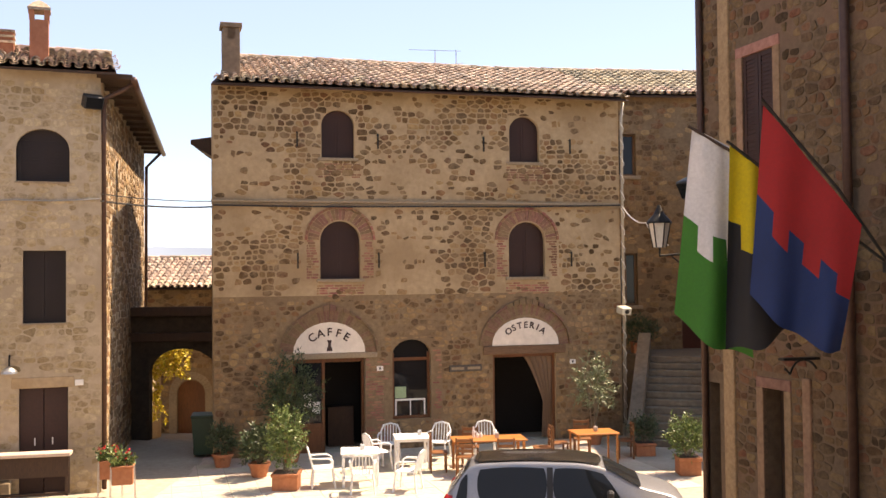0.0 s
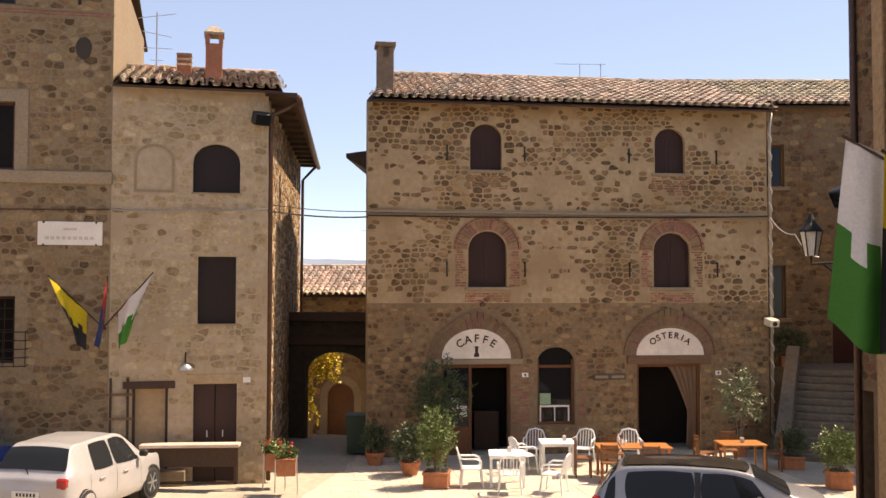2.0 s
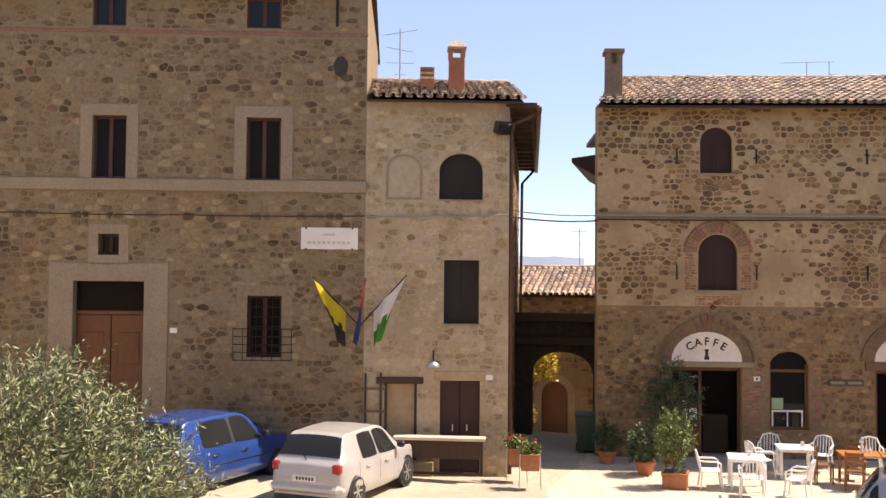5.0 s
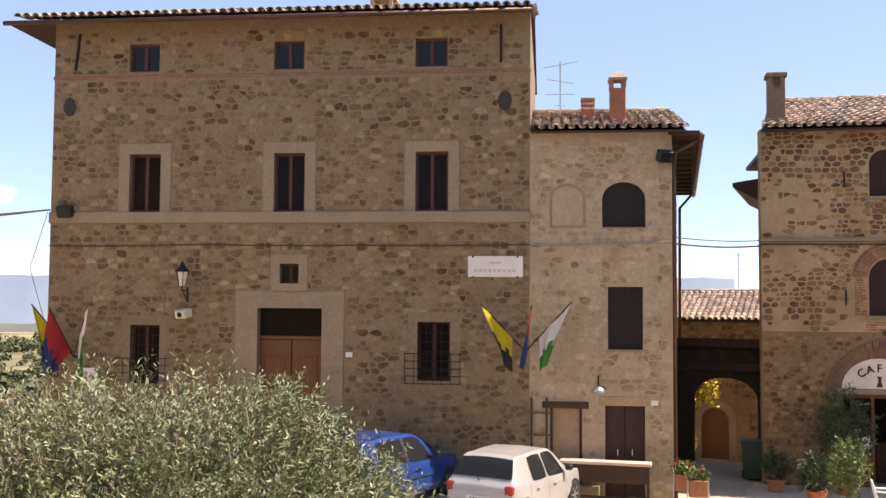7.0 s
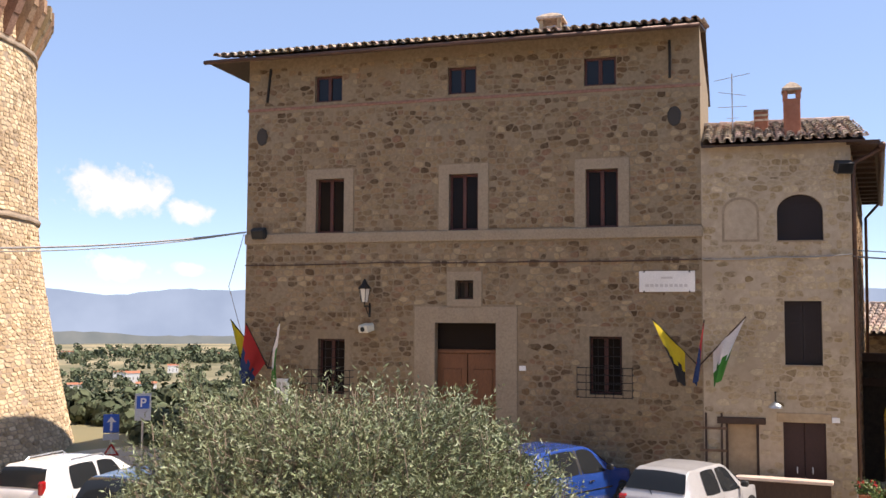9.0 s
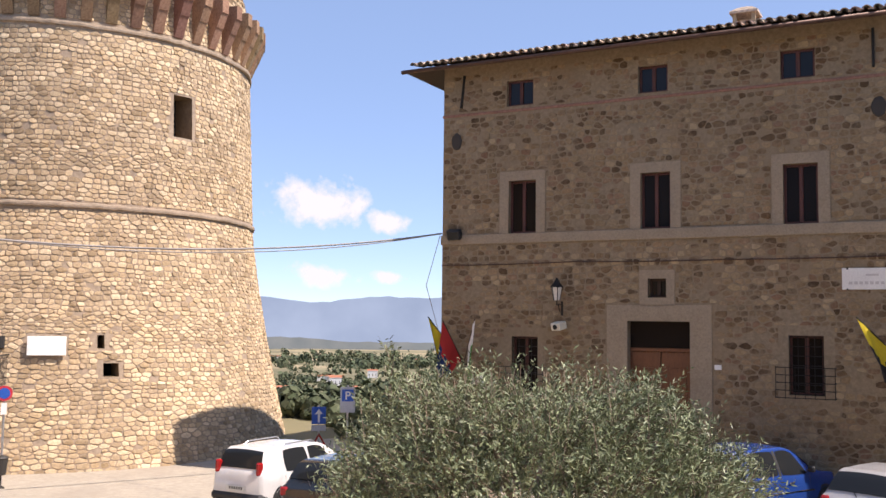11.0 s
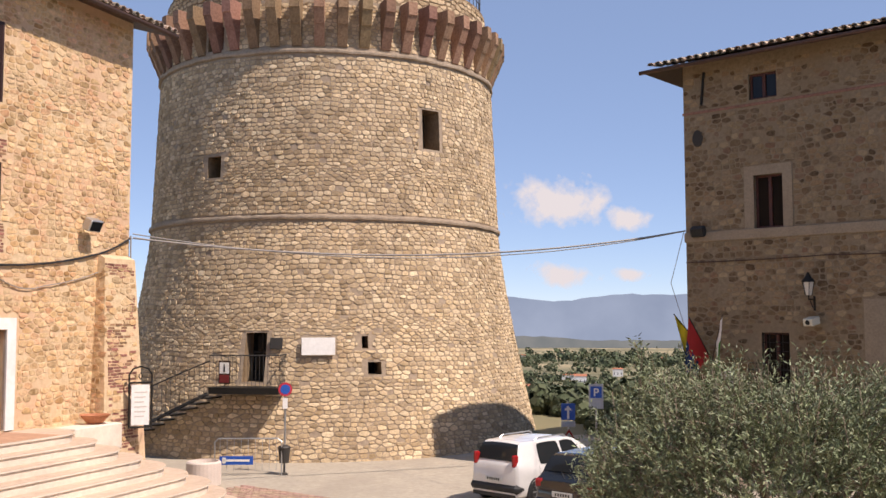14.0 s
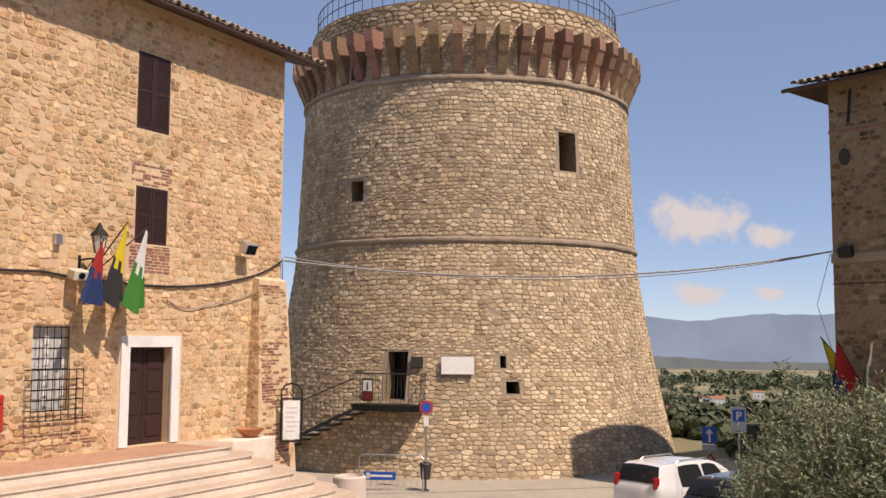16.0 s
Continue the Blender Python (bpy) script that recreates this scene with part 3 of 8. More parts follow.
def house_shell(parent, w, d, h, holes, thick=0.5, mat=None, base=-1.0, skew=0.0, lskew=0.0):
    """Front wall with its openings, and the three other walls."""
    mat = mat or MORTAR
    v, f = plate(rect(0, w, base, h), holes, 0.0, thick)
    front = put("wall", mesh_of("wall", v, f, mat), parent, "front wall of rubble and lime mortar")
    for name, quad in (("side_wall", ((lskew * thick / d, thick), (lskew, d), (thick + lskew, d), (thick, thick))), ("side_wall", ((w - thick, thick), (w - thick + skew, d), (w + skew, d), (w + skew * thick / d, thick)))):
        v = [(x, y, base) for x, y in quad] + [(x, y, h) for x, y in quad]
        put(name, mesh_of(name, v, [(0, 1, 2, 3)[::-1], (4, 5, 6, 7), (0, 1, 5, 4), (1, 2, 6, 5), (2, 3, 7, 6), (3, 0, 4, 7)], mat), parent)
    part("back_wall", boxes((thick + lskew, w - thick + skew, d - thick, d, base, h)), mat, parent)
    # A near-black sheet across the house stands for the unlit rooms.
    part("dark_backing", boxes((thick, w - thick, thick + 0.9, thick + 1.0, base, h)), VOID, parent)
    part("upper_floor", boxes((thick, w - thick, thick, d - thick, h - 0.12, h)), DARKWOOD, parent)
    return front


def pitched_roof(parent, w, d, h, over, pitch, ridge, seed, side=0.2, count=300, near=0.5, tiles=True, rake=None, shear=0.0, hip=False):
    """A roof that rises from the front eave to the ridge and falls behind it."""
    rk = math.tan(radians(pitch))
    z0 = h - over * rk
    x0, x1 = -side, w + (side if rake is None else rake)
    top = h + ridge * rk
    v = [(x0, -over, z0), (x1, -over, z0), (x1, ridge, top), (x0 + shear, ridge, top), (x1, d + over, top - (d + over - ridge) * rk), (x0 + shear * 1.8, d + over, top - (d + over - ridge) * rk)]
    v += [(a, b, c + 0.055) for a, b, c in v]
    f = [(0, 3, 2, 1), (3, 5, 4, 2), (6, 7, 8, 9), (9, 8, 10, 11), (0, 1, 7, 6), (4, 5, 11, 10), (1, 2, 8, 7), (2, 4, 10, 8), (3, 0, 6, 9), (5, 3, 9, 11)]
    if hip:
        v[5] = (x0, v[5][1], v[5][2])
        v[11] = (x0, v[11][1], v[11][2])
        f = f[:-2] + [(0, 5, 3), (6, 9, 11), (5, 0, 6, 11)]
    roof = put("roof", mesh_of("roof", v, f, DARKWOOD), parent, "low pitched roof of old clay tiles")
    if tiles:
        length = (ridge + over) / math.cos(radians(pitch))
        tile_rows(roof, pose(x0, -over, z0 + 0.065), x1 - x0, length, pitch, count=count, seed=seed, near=near, shear=shear)
        rng = random.Random(seed)
        n = int((x1 - x0 - shear) / 0.4)
        for k in range(n):
            bm = bmesh.new()
            a = x0 + shear + (x1 - x0 - shear) * k / n
            tube(bm, [(a - 0.02, ridge, top + 0.12 + rng.uniform(0, 0.02)), (a + 0.42, ridge, top + 0.10 + rng.uniform(0, 0.02))], 0.12, 8)
            part("ridge_tile", bm, TILE, roof)
    return roof


def gable(parent, x, w, d, h, pitch, ridge, mat):
    rk = math.tan(radians(pitch))
    v = [(x, 0.02, h), (x, ridge, h + ridge * rk - 0.02), (x, d, h - (d - 2 * ridge) * rk)]
    v += [(x + w, b, c) for _, b, c in v]
    put("gable", mesh_of("gable", v, [(0, 1, 2), (5, 4, 3), (0, 3, 4, 1), (1, 4, 5, 2), (2, 5, 3, 0)], mat), parent)


# ---- the caffe house ----
CAFFE = thing("house", pose(-5.729, 24.629, 0, 0, 0, 15.93), "three-storey rubble-stone house with cafe and inn below", "house")
CW, CH = 11.12, 9.42
c_holes = [arch(2.74, 3.60, 7.58, 8.42, 8.82, 10), arch(7.87, 8.74, 7.58, 8.42, 8.82, 10), arch(2.69, 3.73, 4.45, 5.45, 5.94, 10), arch(7.82, 8.87, 4.45, 5.45, 5.94, 10),
           rect(1.98, 3.83, -0.02, 2.40), arch(4.56, 5.60, 0.76, 2.45, 2.84, 10), rect(7.32, 9.14, -0.02, 2.36)]
c_wall = house_shell(CAFFE, CW, 8.0, CH, c_holes, mat=RENDER, lskew=1.6)
pitched_roof(CAFFE, CW, 8.0, CH, 0.45, 18.5, 4.6, 3, side=0.02, near=0.4, shear=0.9)
v, f = plate(rect(0.0, CW, -0.5, 4.02), [h_ for h_ in c_holes if h_[0][1] < 4], -0.004, 0.0)
put("lower_render", mesh_of("lower_render", v, f, MORTAR), CAFFE, "darker brown mortar of the ground floor")
v = [(-0.45, 2.6, 8.18), (0.65, 8.0, 8.18), (1.65, 8.0, 7.65), (0.5, 2.6, 7.65), (-0.45, 2.6, 8.3), (0.65, 8.0, 8.3), (1.65, 8.0, 8.45), (0.5, 2.6, 8.45)]
put("side_eave", mesh_of("side_eave", v, [(0, 1, 2, 3), (7, 6, 5, 4), (1, 0, 4, 5), (2, 1, 5, 6), (3, 2, 6, 7), (0, 3, 7, 4)], DARKWOOD), CAFFE, "dark timber eave over the alley")
gable(CAFFE, 0.9, 0.4, 8.0, CH, 18.5, 4.6, MORTAR)
gable(CAFFE, CW - 0.4, 0.4, 8.0, CH, 18.5, 4.6, MORTAR)
for a, b, z0, zs, z1 in ((2.74, 3.60, 7.58, 8.42, 8.82), (7.87, 8.74, 7.58, 8.42, 8.82), (2.69, 3.73, 4.45, 5.45, 5.94), (7.82, 8.87, 4.45, 5.45, 5.94)):
    win = shuttered(CAFFE, a, b, z0, zs, z1)
    part("window_sill", boxes((a - 0.1, b + 0.1, -0.07 if z0 < 6 else -0.04, 0.12, z0 - 0.09, z0 - 0.003), bev=0.01), SURROUND, win)
    if z0 < 6:
        brick_ring(c_wall, (a + b) / 2, zs, (b - a) / 2 + 0.03, (b - a) / 2 + 0.32, count=25, ry=0.95, mat=BRICKTAN)
        brick_ring(c_wall, (a + b) / 2, zs, (b - a) / 2 + 0.335, (b - a) / 2 + 0.40, count=21, ry=0.96, proud=0.05)
part("string_course", boxes((-0.03, CW + 0.03, -0.09, 0.0, 6.40, 6.47), (-0.03, CW + 0.03, -0.05, 0.0, 6.34, 6.397), bev=0.01), SURROUND, CAFFE, "grey stone string course")
for a, b, zb, za, r0 in ((1.96, 3.86, 2.55, 3.34, 0.93), (7.29, 9.25, 2.60, 3.34, 0.96)):
    c = (a + b) / 2
    v, f = plate(arch(c - r0, c + r0, zb, zb + 0.02, za, 14), [], -0.012, 0.04)
    put("lunette", mesh_of("lunette", v, f, PINKWHITE), CAFFE, "pale plastered lunette over the door")
    brick_ring(c_wall, c, zb, r0 + 0.01, r0 + 0.29, count=44, ry=0.85, proud=0.012, point=0.10, mat=ARCHBRICK)
    brick_ring(c_wall, c, zb, r0 + 0.30, r0 + 0.36, count=22, ry=0.88, proud=0.07, point=0.13, mat=ARCHBRICK)
part("lintel", boxes((1.75, 4.15, -0.05, 0.45, 2.405, 2.54), bev=0.012), SURROUND, CAFFE, "worn stone lintel")
part("lintel", boxes((7.05, 9.42, -0.06, 0.45, 2.365, 2.59), bev=0.012), BEAMWOOD, CAFFE, "brown wooden lintel beam")

# ---- the palazzo ----
PALAZZO = thing("palazzo", pose(-21.83, 15.42, 0, 0, 0, 20.24), "tall rubble-stone palazzo with pale stone window surrounds", "house")
PW, PH = 12.22, 11.85
p_small = [(2.00, 2.80), (5.79, 6.57), (9.38, 10.19)]
p_main = [(2.08, 2.90), (5.84, 6.63), (9.41, 10.22)]
p_holes = [rect(a, b, 10.53, 11.26) for a, b in p_small] + [rect(a, b, 6.94, 8.41) for a, b in p_main] + [rect(6.03, 6.51, 5.15, 5.64), rect(5.48, 7.11, 0.2, 4.54), rect(2.20, 2.97, 2.62, 4.09), rect(9.49, 10.29, 2.80, 4.23)]
p_wall = house_shell(PALAZZO, PW, 8.0, PH, p_holes, mat=PMORTAR)
pitched_roof(PALAZZO, PW, 8.0, PH, 0.75, 14, 4.0, 5, side=0.95, near=0.5, rake=0.05, shear=4.4, hip=True)
for a, b in p_small:
    casement(PALAZZO, a, b, 10.53, 11.26, 0.12, REDWOOD)
for a, b in p_main:
    casement(PALAZZO, a, b, 6.94, 8.41, 0.14, REDWOOD, DULLGLASS)
    surround(PALAZZO, a, b, 6.94, 8.41, 0.27, 0.26)
part("string_course", boxes((-0.03, PW + 0.02, -0.06, 0.0, 6.66, 6.937), bev=0.015), SURROUND, PALAZZO, "pale stone string course")
part("string_course", boxes((-0.03, PW + 0.02, -0.025, 0.0, 10.36, 10.44), bev=0.015), BRICKTAN, PALAZZO, "thin brick string course")
surround(PALAZZO, 6.03, 6.51, 5.15, 5.64, 0.22, bottom=True)
surround(PALAZZO, 5.48, 7.11, -0.2, 4.54, 0.55, 0.42)
casement(PALAZZO, 6.03, 6.51, 5.15, 5.64, 0.2)
for a, b, z0, z1 in ((2.20, 2.97, 2.62, 4.09), (9.49, 10.29, 2.80, 4.23)):
    casement(PALAZZO, a, b, z0, z1, 0.16, REDWOOD, DULLGLASS)
    surround(PALAZZO, a, b, z0, z1, 0.2, 0.2, bottom=True, proud=0.008, mat=PMORTAR)
part("door", boxes((6.305, 7.11, 0.25, 0.31, 0.2, 3.75), bev=0.01), DOORWOOD, PALAZZO, "tall brown wooden door leaf")
part("transom", boxes((5.48, 7.11, 0.22, 0.33, 3.755, 3.85), bev=0.01), DOORWOOD, PALAZZO)
d_ = part("door", boxes((5.48, 6.285, 0.25, 0.31, 0.2, 3.75), bev=0.01), DOORWOOD, PALAZZO, "tall brown wooden door leaf")
part("fanlight", boxes((5.48, 7.11, 0.27, 0.29, 3.853, 4.54)), DULLGLASS, d_)
for a in (5.64, 6.46):
    for z in (0.5, 1.5, 2.6):
        part("door_panel", boxes((a, a + 0.5, 0.235, 0.249, z, z + 0.75), bev=0.012), DOORWOOD, d_)

# ---- the house beside the alley ----
ALLEY = thing("house", pose(-10.365, 19.648, 0, 0, 0, 20.24), "narrow stone house with faded plaster beside the alley", "house")
BW, BH = 3.38, 8.87
b_holes = [arch(1.73, 2.76, 6.54, 7.22, 7.64, 10), rect(1.86, 2.69, 3.61, 5.11), rect(1.79, 2.73, 0.1, 2.28), rect(0.49, 1.25, 0.1, 2.20)]
b_wall = house_shell(ALLEY, BW, 12.0, BH, b_holes, mat=PALEPLASTER, skew=1.6)
pitched_roof(ALLEY, BW, 12.0, BH, 0.3, 17, 3.0, 7, side=-0.02, near=0.5, rake=0.3)
v = [(BW - 0.2, 0.05, BH - 0.1), (BW + 0.62, -0.3, BH - 0.17), (BW + 2.2, 12.2, BH - 0.17), (BW + 1.3, 12.2, BH - 0.1)]
v += [(x, y, z + 0.11) for x, y, z in v]
put("eave", mesh_of("eave", v, [(3, 2, 1, 0), (4, 5, 6, 7), (0, 1, 5, 4), (1, 2, 6, 5), (2, 3, 7, 6), (3, 0, 4, 7)], DARKWOOD), ALLEY, "dark boarded eave along the alley")
for k in range(12):
    y_ = 0.6 + k
    x_ = BW + 1.6 * y_ / 12
    part("rafter", boxes((x_ + 0.01, x_ + 0.52, y_, y_ + 0.1, BH - 0.26, BH - 0.175)), DARKWOOD, ALLEY)
# Shutters coloured near-black, standing in for the dark inside of the windows.
DARKOPENING = material("dark_opening_shutter", (0.014, 0.009, 0.009), (0.026, 0.015, 0.014), 0.6, grain=25, stain=2, bump=0.1)
shuttered(ALLEY, 1.73, 2.76, 6.54, 7.22, 7.64, mat=DARKOPENING)
shuttered(ALLEY, 1.86, 2.69, 3.61, 5.11, 5.11, mat=DARKOPENING)
for a, b, z in ((1.73, 2.76, 6.54), (1.86, 2.69, 3.61)):
    part("window_sill", boxes((a - 0.03, b + 0.03, -0.03, 0.1, z - 0.04, z - 0.003)), SURROUND, ALLEY)
for a, b, c in ((1.79, 2.255, 2.08), (2.265, 2.73, 2.42)):
    d_ = part("door", boxes((a, b, 0.1, 0.15, 0.1, 2.28), bev=0.008), SHUTTER, ALLEY, "dark brown leaf of the garage door")
    part("door_handle", boxes((c, c + 0.02, 0.06, 0.1, 1.1, 1.25)), WHITE, d_)
d_ = part("door", boxes((0.49, 1.25, 0.12, 0.16, 0.1, 2.2)), RENDER, ALLEY, "pale boarded-up door")
for a in (0.49, 1.19):
    part("door_post", boxes((a, a + 0.06, 0.06, 0.119, 0.1, 2.2)), DARKWOOD, d_)
part("lintel", boxes((0.30, 1.40, -0.05, 0.3, 2.203, 2.36), bev=0.01), DARKWOOD, ALLEY, "weathered dark wooden lintel")
part("lintel", boxes((1.65, 2.85, -0.02, 0.3, 2.283, 2.50), bev=0.01), RENDER, ALLEY)

# ---- the round tower ----
TOWER = thing("tower", pose(-36.68, 10.22, 0), "huge round medieval tower of pale rubble with brick corbels", "tower")


def tower_r(z):
    if z < 0:
        return 8.19
    if z < 7.85:
        return 6.72 + 1.5 * max(0.0, (7.85 - z) / 8.0) ** 1.25
    return 6.72 - 0.25 * (z - 7.85) / 5.65


def tower_wrap(u, y, z):
    """u is the angle times 7 m; y the depth into the wall."""
    a = u / 7.0
    r = tower_r(z) - y
    return (r * math.cos(a), r * math.sin(a), z)


def ring_poly(a0, a1, z0, z1):
    return rect(radians(a0) * 7, radians(a1) * 7, z0, z1)


t_openings = [(-42.3, -36.7, 2.50, 4.07), (7.8, 14.3, 10.36, 11.75), (-59.5, -54.5, 9.29, 10.02), (-11.6, -8.2, 2.72, 3.12), (-12.9, -11.3, 3.55, 3.95), (-61.8, -55.5, 13.75, 14.55)]
bm = bmesh.new()
levels = [-8.0, 0] + [0.5 * k for k in range(1, 30)] + [15.3]
t_edges = sorted({z for o in t_openings for z in o[2:4]})
levels = sorted(set(levels + t_edges))
angs = sorted({round(-180 + 4 * k, 3) for k in range(90)} | {a for o in t_openings for a in o[:2]})
grid = {}
for j, z in enumerate(levels):
    for i, a in enumerate(angs):
        r = tower_r(z)
        grid[j, i, 0] = bm.verts.new((r * math.cos(radians(a)), r * math.sin(radians(a)), z))
def in_open(i, j):
    am, zm = (angs[i] + (angs[(i + 1) % len(angs)] if i + 1 < len(angs) else angs[0] + 360)) / 2, (levels[j] + levels[j + 1]) / 2
    return any(o[0] < am < o[1] and o[2] < zm < o[3] for o in t_openings)
for j in range(len(levels) - 1):
    for i in range(len(angs)):
        if not in_open(i, j):
            k = (i + 1) % len(angs)
            bm.faces.new((grid[j, i, 0], grid[j, k, 0], grid[j + 1, k, 0], grid[j + 1, i, 0]))
t_wall = part("wall", bm, TMORTAR, TOWER, "curved battered wall of the tower")
for a0, a1, z0, z1 in t_openings:
    v = []
    for y in (0.0, 0.8):
        for a, z in ((a0, z0), (a1, z0), (a1, z1), (a0, z1)):
            v.append(tower_wrap(radians(a) * 7, y, z))
    f = [(0, 1, 5, 4), (1, 2, 6, 5), (2, 3, 7, 6), (3, 0, 4, 7)]
    rv = put("window", mesh_of("window", v, f, MORTAR), TOWER, "deep dark opening in the tower wall")
    # The back face is coloured black for the shade deep in the opening.
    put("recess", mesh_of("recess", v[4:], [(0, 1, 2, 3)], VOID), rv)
for z, r, h in ((7.85, 0.11, 0.17), (13.5, 0.11, 0.18)):
    bm = bmesh.new()
    n = 190
    prof = [(0.02, -h / 2), (r, -h / 3), (r * 1.1, 0), (r, h / 3), (0.02, h / 2)]
    rings = []
    for k in range(n):
        a = math.tau * k / n
        worn = noise.noise(Vector((a * 9, z, 0))) * 0.03 + noise.noise(Vector((a * 31, z, 4))) * 0.03
        rings.append([bm.verts.new(((tower_r(z) - 0.02 + p_ + worn) * math.cos(a), (tower_r(z) - 0.02 + p_ + worn) * math.sin(a), z + q + worn * 0.8)) for p_, q in prof])
    for k in range(n):
        for q in range(4):
            bm.faces.new((rings[k][q], rings[(k + 1) % n][q], rings[(k + 1) % n][q + 1], rings[k][q + 1]))
    part("moulding", bm, TMORTAR, TOWER, "worn rounded stone string moulding")
for k in range(54):
    a = math.tau * (k + 0.35) / 54
    bm = bmesh.new()
    w = 0.17
    pr = [(-0.15, 13.66), (-0.15, 15.3), (0.58, 15.3), (0.58, 14.85), (0.54, 14.82), (0.36, 14.35), (0.33, 14.33), (0.16, 13.9), (0.06, 13.66)]
    va = [bm.verts.new((6.46 + x, -w, z)) for x, z in pr]
    vb = [bm.verts.new((6.46 + x, w, z)) for x, z in pr]
    bm.faces.new(va)
    bm.faces.new(vb[::-1])
    for i in range(len(pr)):
        j = (i + 1) % len(pr)
        bm.faces.new((va[i], vb[i], vb[j], va[j]))
    part("corbel", bm, CORBEL, TOWER, m=pose(0, 0, 0, 0, 0, math.degrees(a)))
bm = bmesh.new()
lathe(bm, [(6.27, 15.2), (6.25, 16.35), (5.8, 16.35), (5.8, 15.2)], 96)
part("parapet", bm, MORTAR, TOWER, "rubble parapet on top")

# ---- the town hall with the steps ----
HALL = thing("town_hall", pose(-16.77, -9.01, 0, 0, 0, 130.4), "sunlit pink and ochre stone town hall with brown shutters", "house")
LW, LH = 12.3, 11.75
l_holes = [rect(7.30, 8.26, 8.95, 10.65), rect(7.35, 8.28, 6.48, 7.71), rect(7.30, 8.52, 2.2, 4.27), rect(4.91, 5.79, 3.04, 4.70)]
l_wall = house_shell(HALL, LW, 9.0, LH, l_holes, mat=HALLMORTAR)
pitched_roof(HALL, LW, 9.0, LH, 0.55, 17, 4.5, 9, side=0.0, near=0.8, rake=0.9)
shuttered(HALL, 7.30, 8.26, 8.95, 10.65, 10.65, 0.02)
shuttered(HALL, 7.35, 8.28, 6.48, 7.71, 7.71, 0.02)
casement(HALL, 4.91, 5.79, 3.04, 4.70, 0.15, WHITE, plain("white_net_curtain", (0.55, 0.54, 0.52), 0.7))
surround(HALL, 7.30, 8.52, 2.2, 4.27, 0.24, 0.24, proud=0.05, mat=WHITE)
part("door", boxes((7.915, 8.52, 0.2, 0.26, 2.2, 4.27), bev=0.01), SHUTTER, HALL, "dark brown panelled door leaf")
d_ = part("door", boxes((7.30, 7.905, 0.2, 0.26, 2.2, 4.27), bev=0.01), SHUTTER, HALL, "dark brown panelled door leaf")
for a in (7.4, 8.02):
    for z in (2.35, 2.83, 3.31, 3.79):
        part("door_panel", boxes((a, a + 0.4, 0.18, 0.199, z, z + 0.4), bev=0.015), SHUTTER, d_)

# ---- the house on the near side ----
NEAR = thing("house", pose(3.75, 14.3, 0, 0, 0, -73.0), "tall stone house in shade with a rain pipe and brown shutters", "house")
NW, NH = 14.0, 13.0
n_holes = [rect(1.08, 1.76, 5.2, 7.4), rect(0.14, 0.40, 0.2, 2.95), rect(1.42, 1.86, 0.2, 3.0)]
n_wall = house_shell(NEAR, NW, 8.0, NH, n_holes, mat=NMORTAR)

# ---- rear house, stair ----
REAR = thing("house", pose(4.6, 31.2, 0, 0, 0, 8.0), "stone house behind the stair with two small windows", "house")
r_holes = [rect(0.75, 1.6, 7.62, 8.95), rect(0.85, 1.6, 3.5, 5.15), rect(3.05, 3.9, 2.0, 4.1)]
r_wall = house_shell(REAR, 8.0, 7.0, 10.2, r_holes)
for a, b, z0, z1 in ((0.75, 1.6, 7.62, 8.95), (0.85, 1.6, 3.5, 5.15)):
    win = casement(REAR, a, b, z0, z1, 0.14, BEAMWOOD)
    part("window_sill", boxes((a - 0.14, b + 0.14, -0.08, 0.1, z0 - 0.12, z0 - 0.003), bev=0.012), SURROUND, win)
part("door", boxes((3.05, 3.9, 0.15, 0.2, 2.0, 4.1), bev=0.008), REDWOOD, REAR, "dark red-brown door on the landing")
pitched_roof(REAR, 8.0, 7.0, 10.2, 0.35, 20, 4.0, 13, side=2.5, near=0.3)


# ---- alley, stair and terraces ----
FAR = thing("house", pose(-13.5, 36.0, 0, 0, 0, 4.0), "small stone house with a tiled roof past the alley", "house")
f_holes = [arch(3.75, 4.75, -1.3, 0.3, 0.78, 10)]
f_wall = house_shell(FAR, 9.0, 6.0, 4.2, f_holes, base=-2.5)
pitched_roof(FAR, 9.0, 6.0, 4.2, 0.4, 17, 3.2, 17, side=0.3, count=120)
part("door", boxes((3.75, 4.75, 0.15, 0.2, -1.3, 0.8), bev=0.01), DOORWOOD, FAR, "arched brown plank door")
brick_ring(f_wall, 4.25, 0.3, 0.52, 0.78, count=17, mat=SURROUND)
for a in (3.46, 4.77):
    part("jamb", boxes((a, a + 0.27, -0.02, 0.05, -1.3, 0.3)), SURROUND, f_wall)
GW = tagged(part("garden_wall", boxes((-10.4, -10.12, 30.5, 35.5, -1.6, 1.9), bev=0.02), RENDER), "pale sunlit garden wall past the archway", "wall")
part("window", boxes((4.2, 5.3, -0.03, 0.05, 3.15, 3.4), bev=0.01), WHITE, FAR, "white painted window lintel")

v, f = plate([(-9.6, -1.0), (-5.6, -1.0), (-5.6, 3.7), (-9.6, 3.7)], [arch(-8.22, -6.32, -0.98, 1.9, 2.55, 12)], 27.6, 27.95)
BRIDGE = tagged(put("archway", mesh_of("archway", v, f, SHADESTONE)), "low vaulted passage of shade-darkened stone bridging the alley", "archway")
part("beam", boxes((-9.6, -5.6, 27.45, 27.59, 2.75, 3.0), (-9.6, -5.6, 27.40, 27.59, 3.45, 3.72), bev=0.02), DARKWOOD, BRIDGE, "dark timber beam")

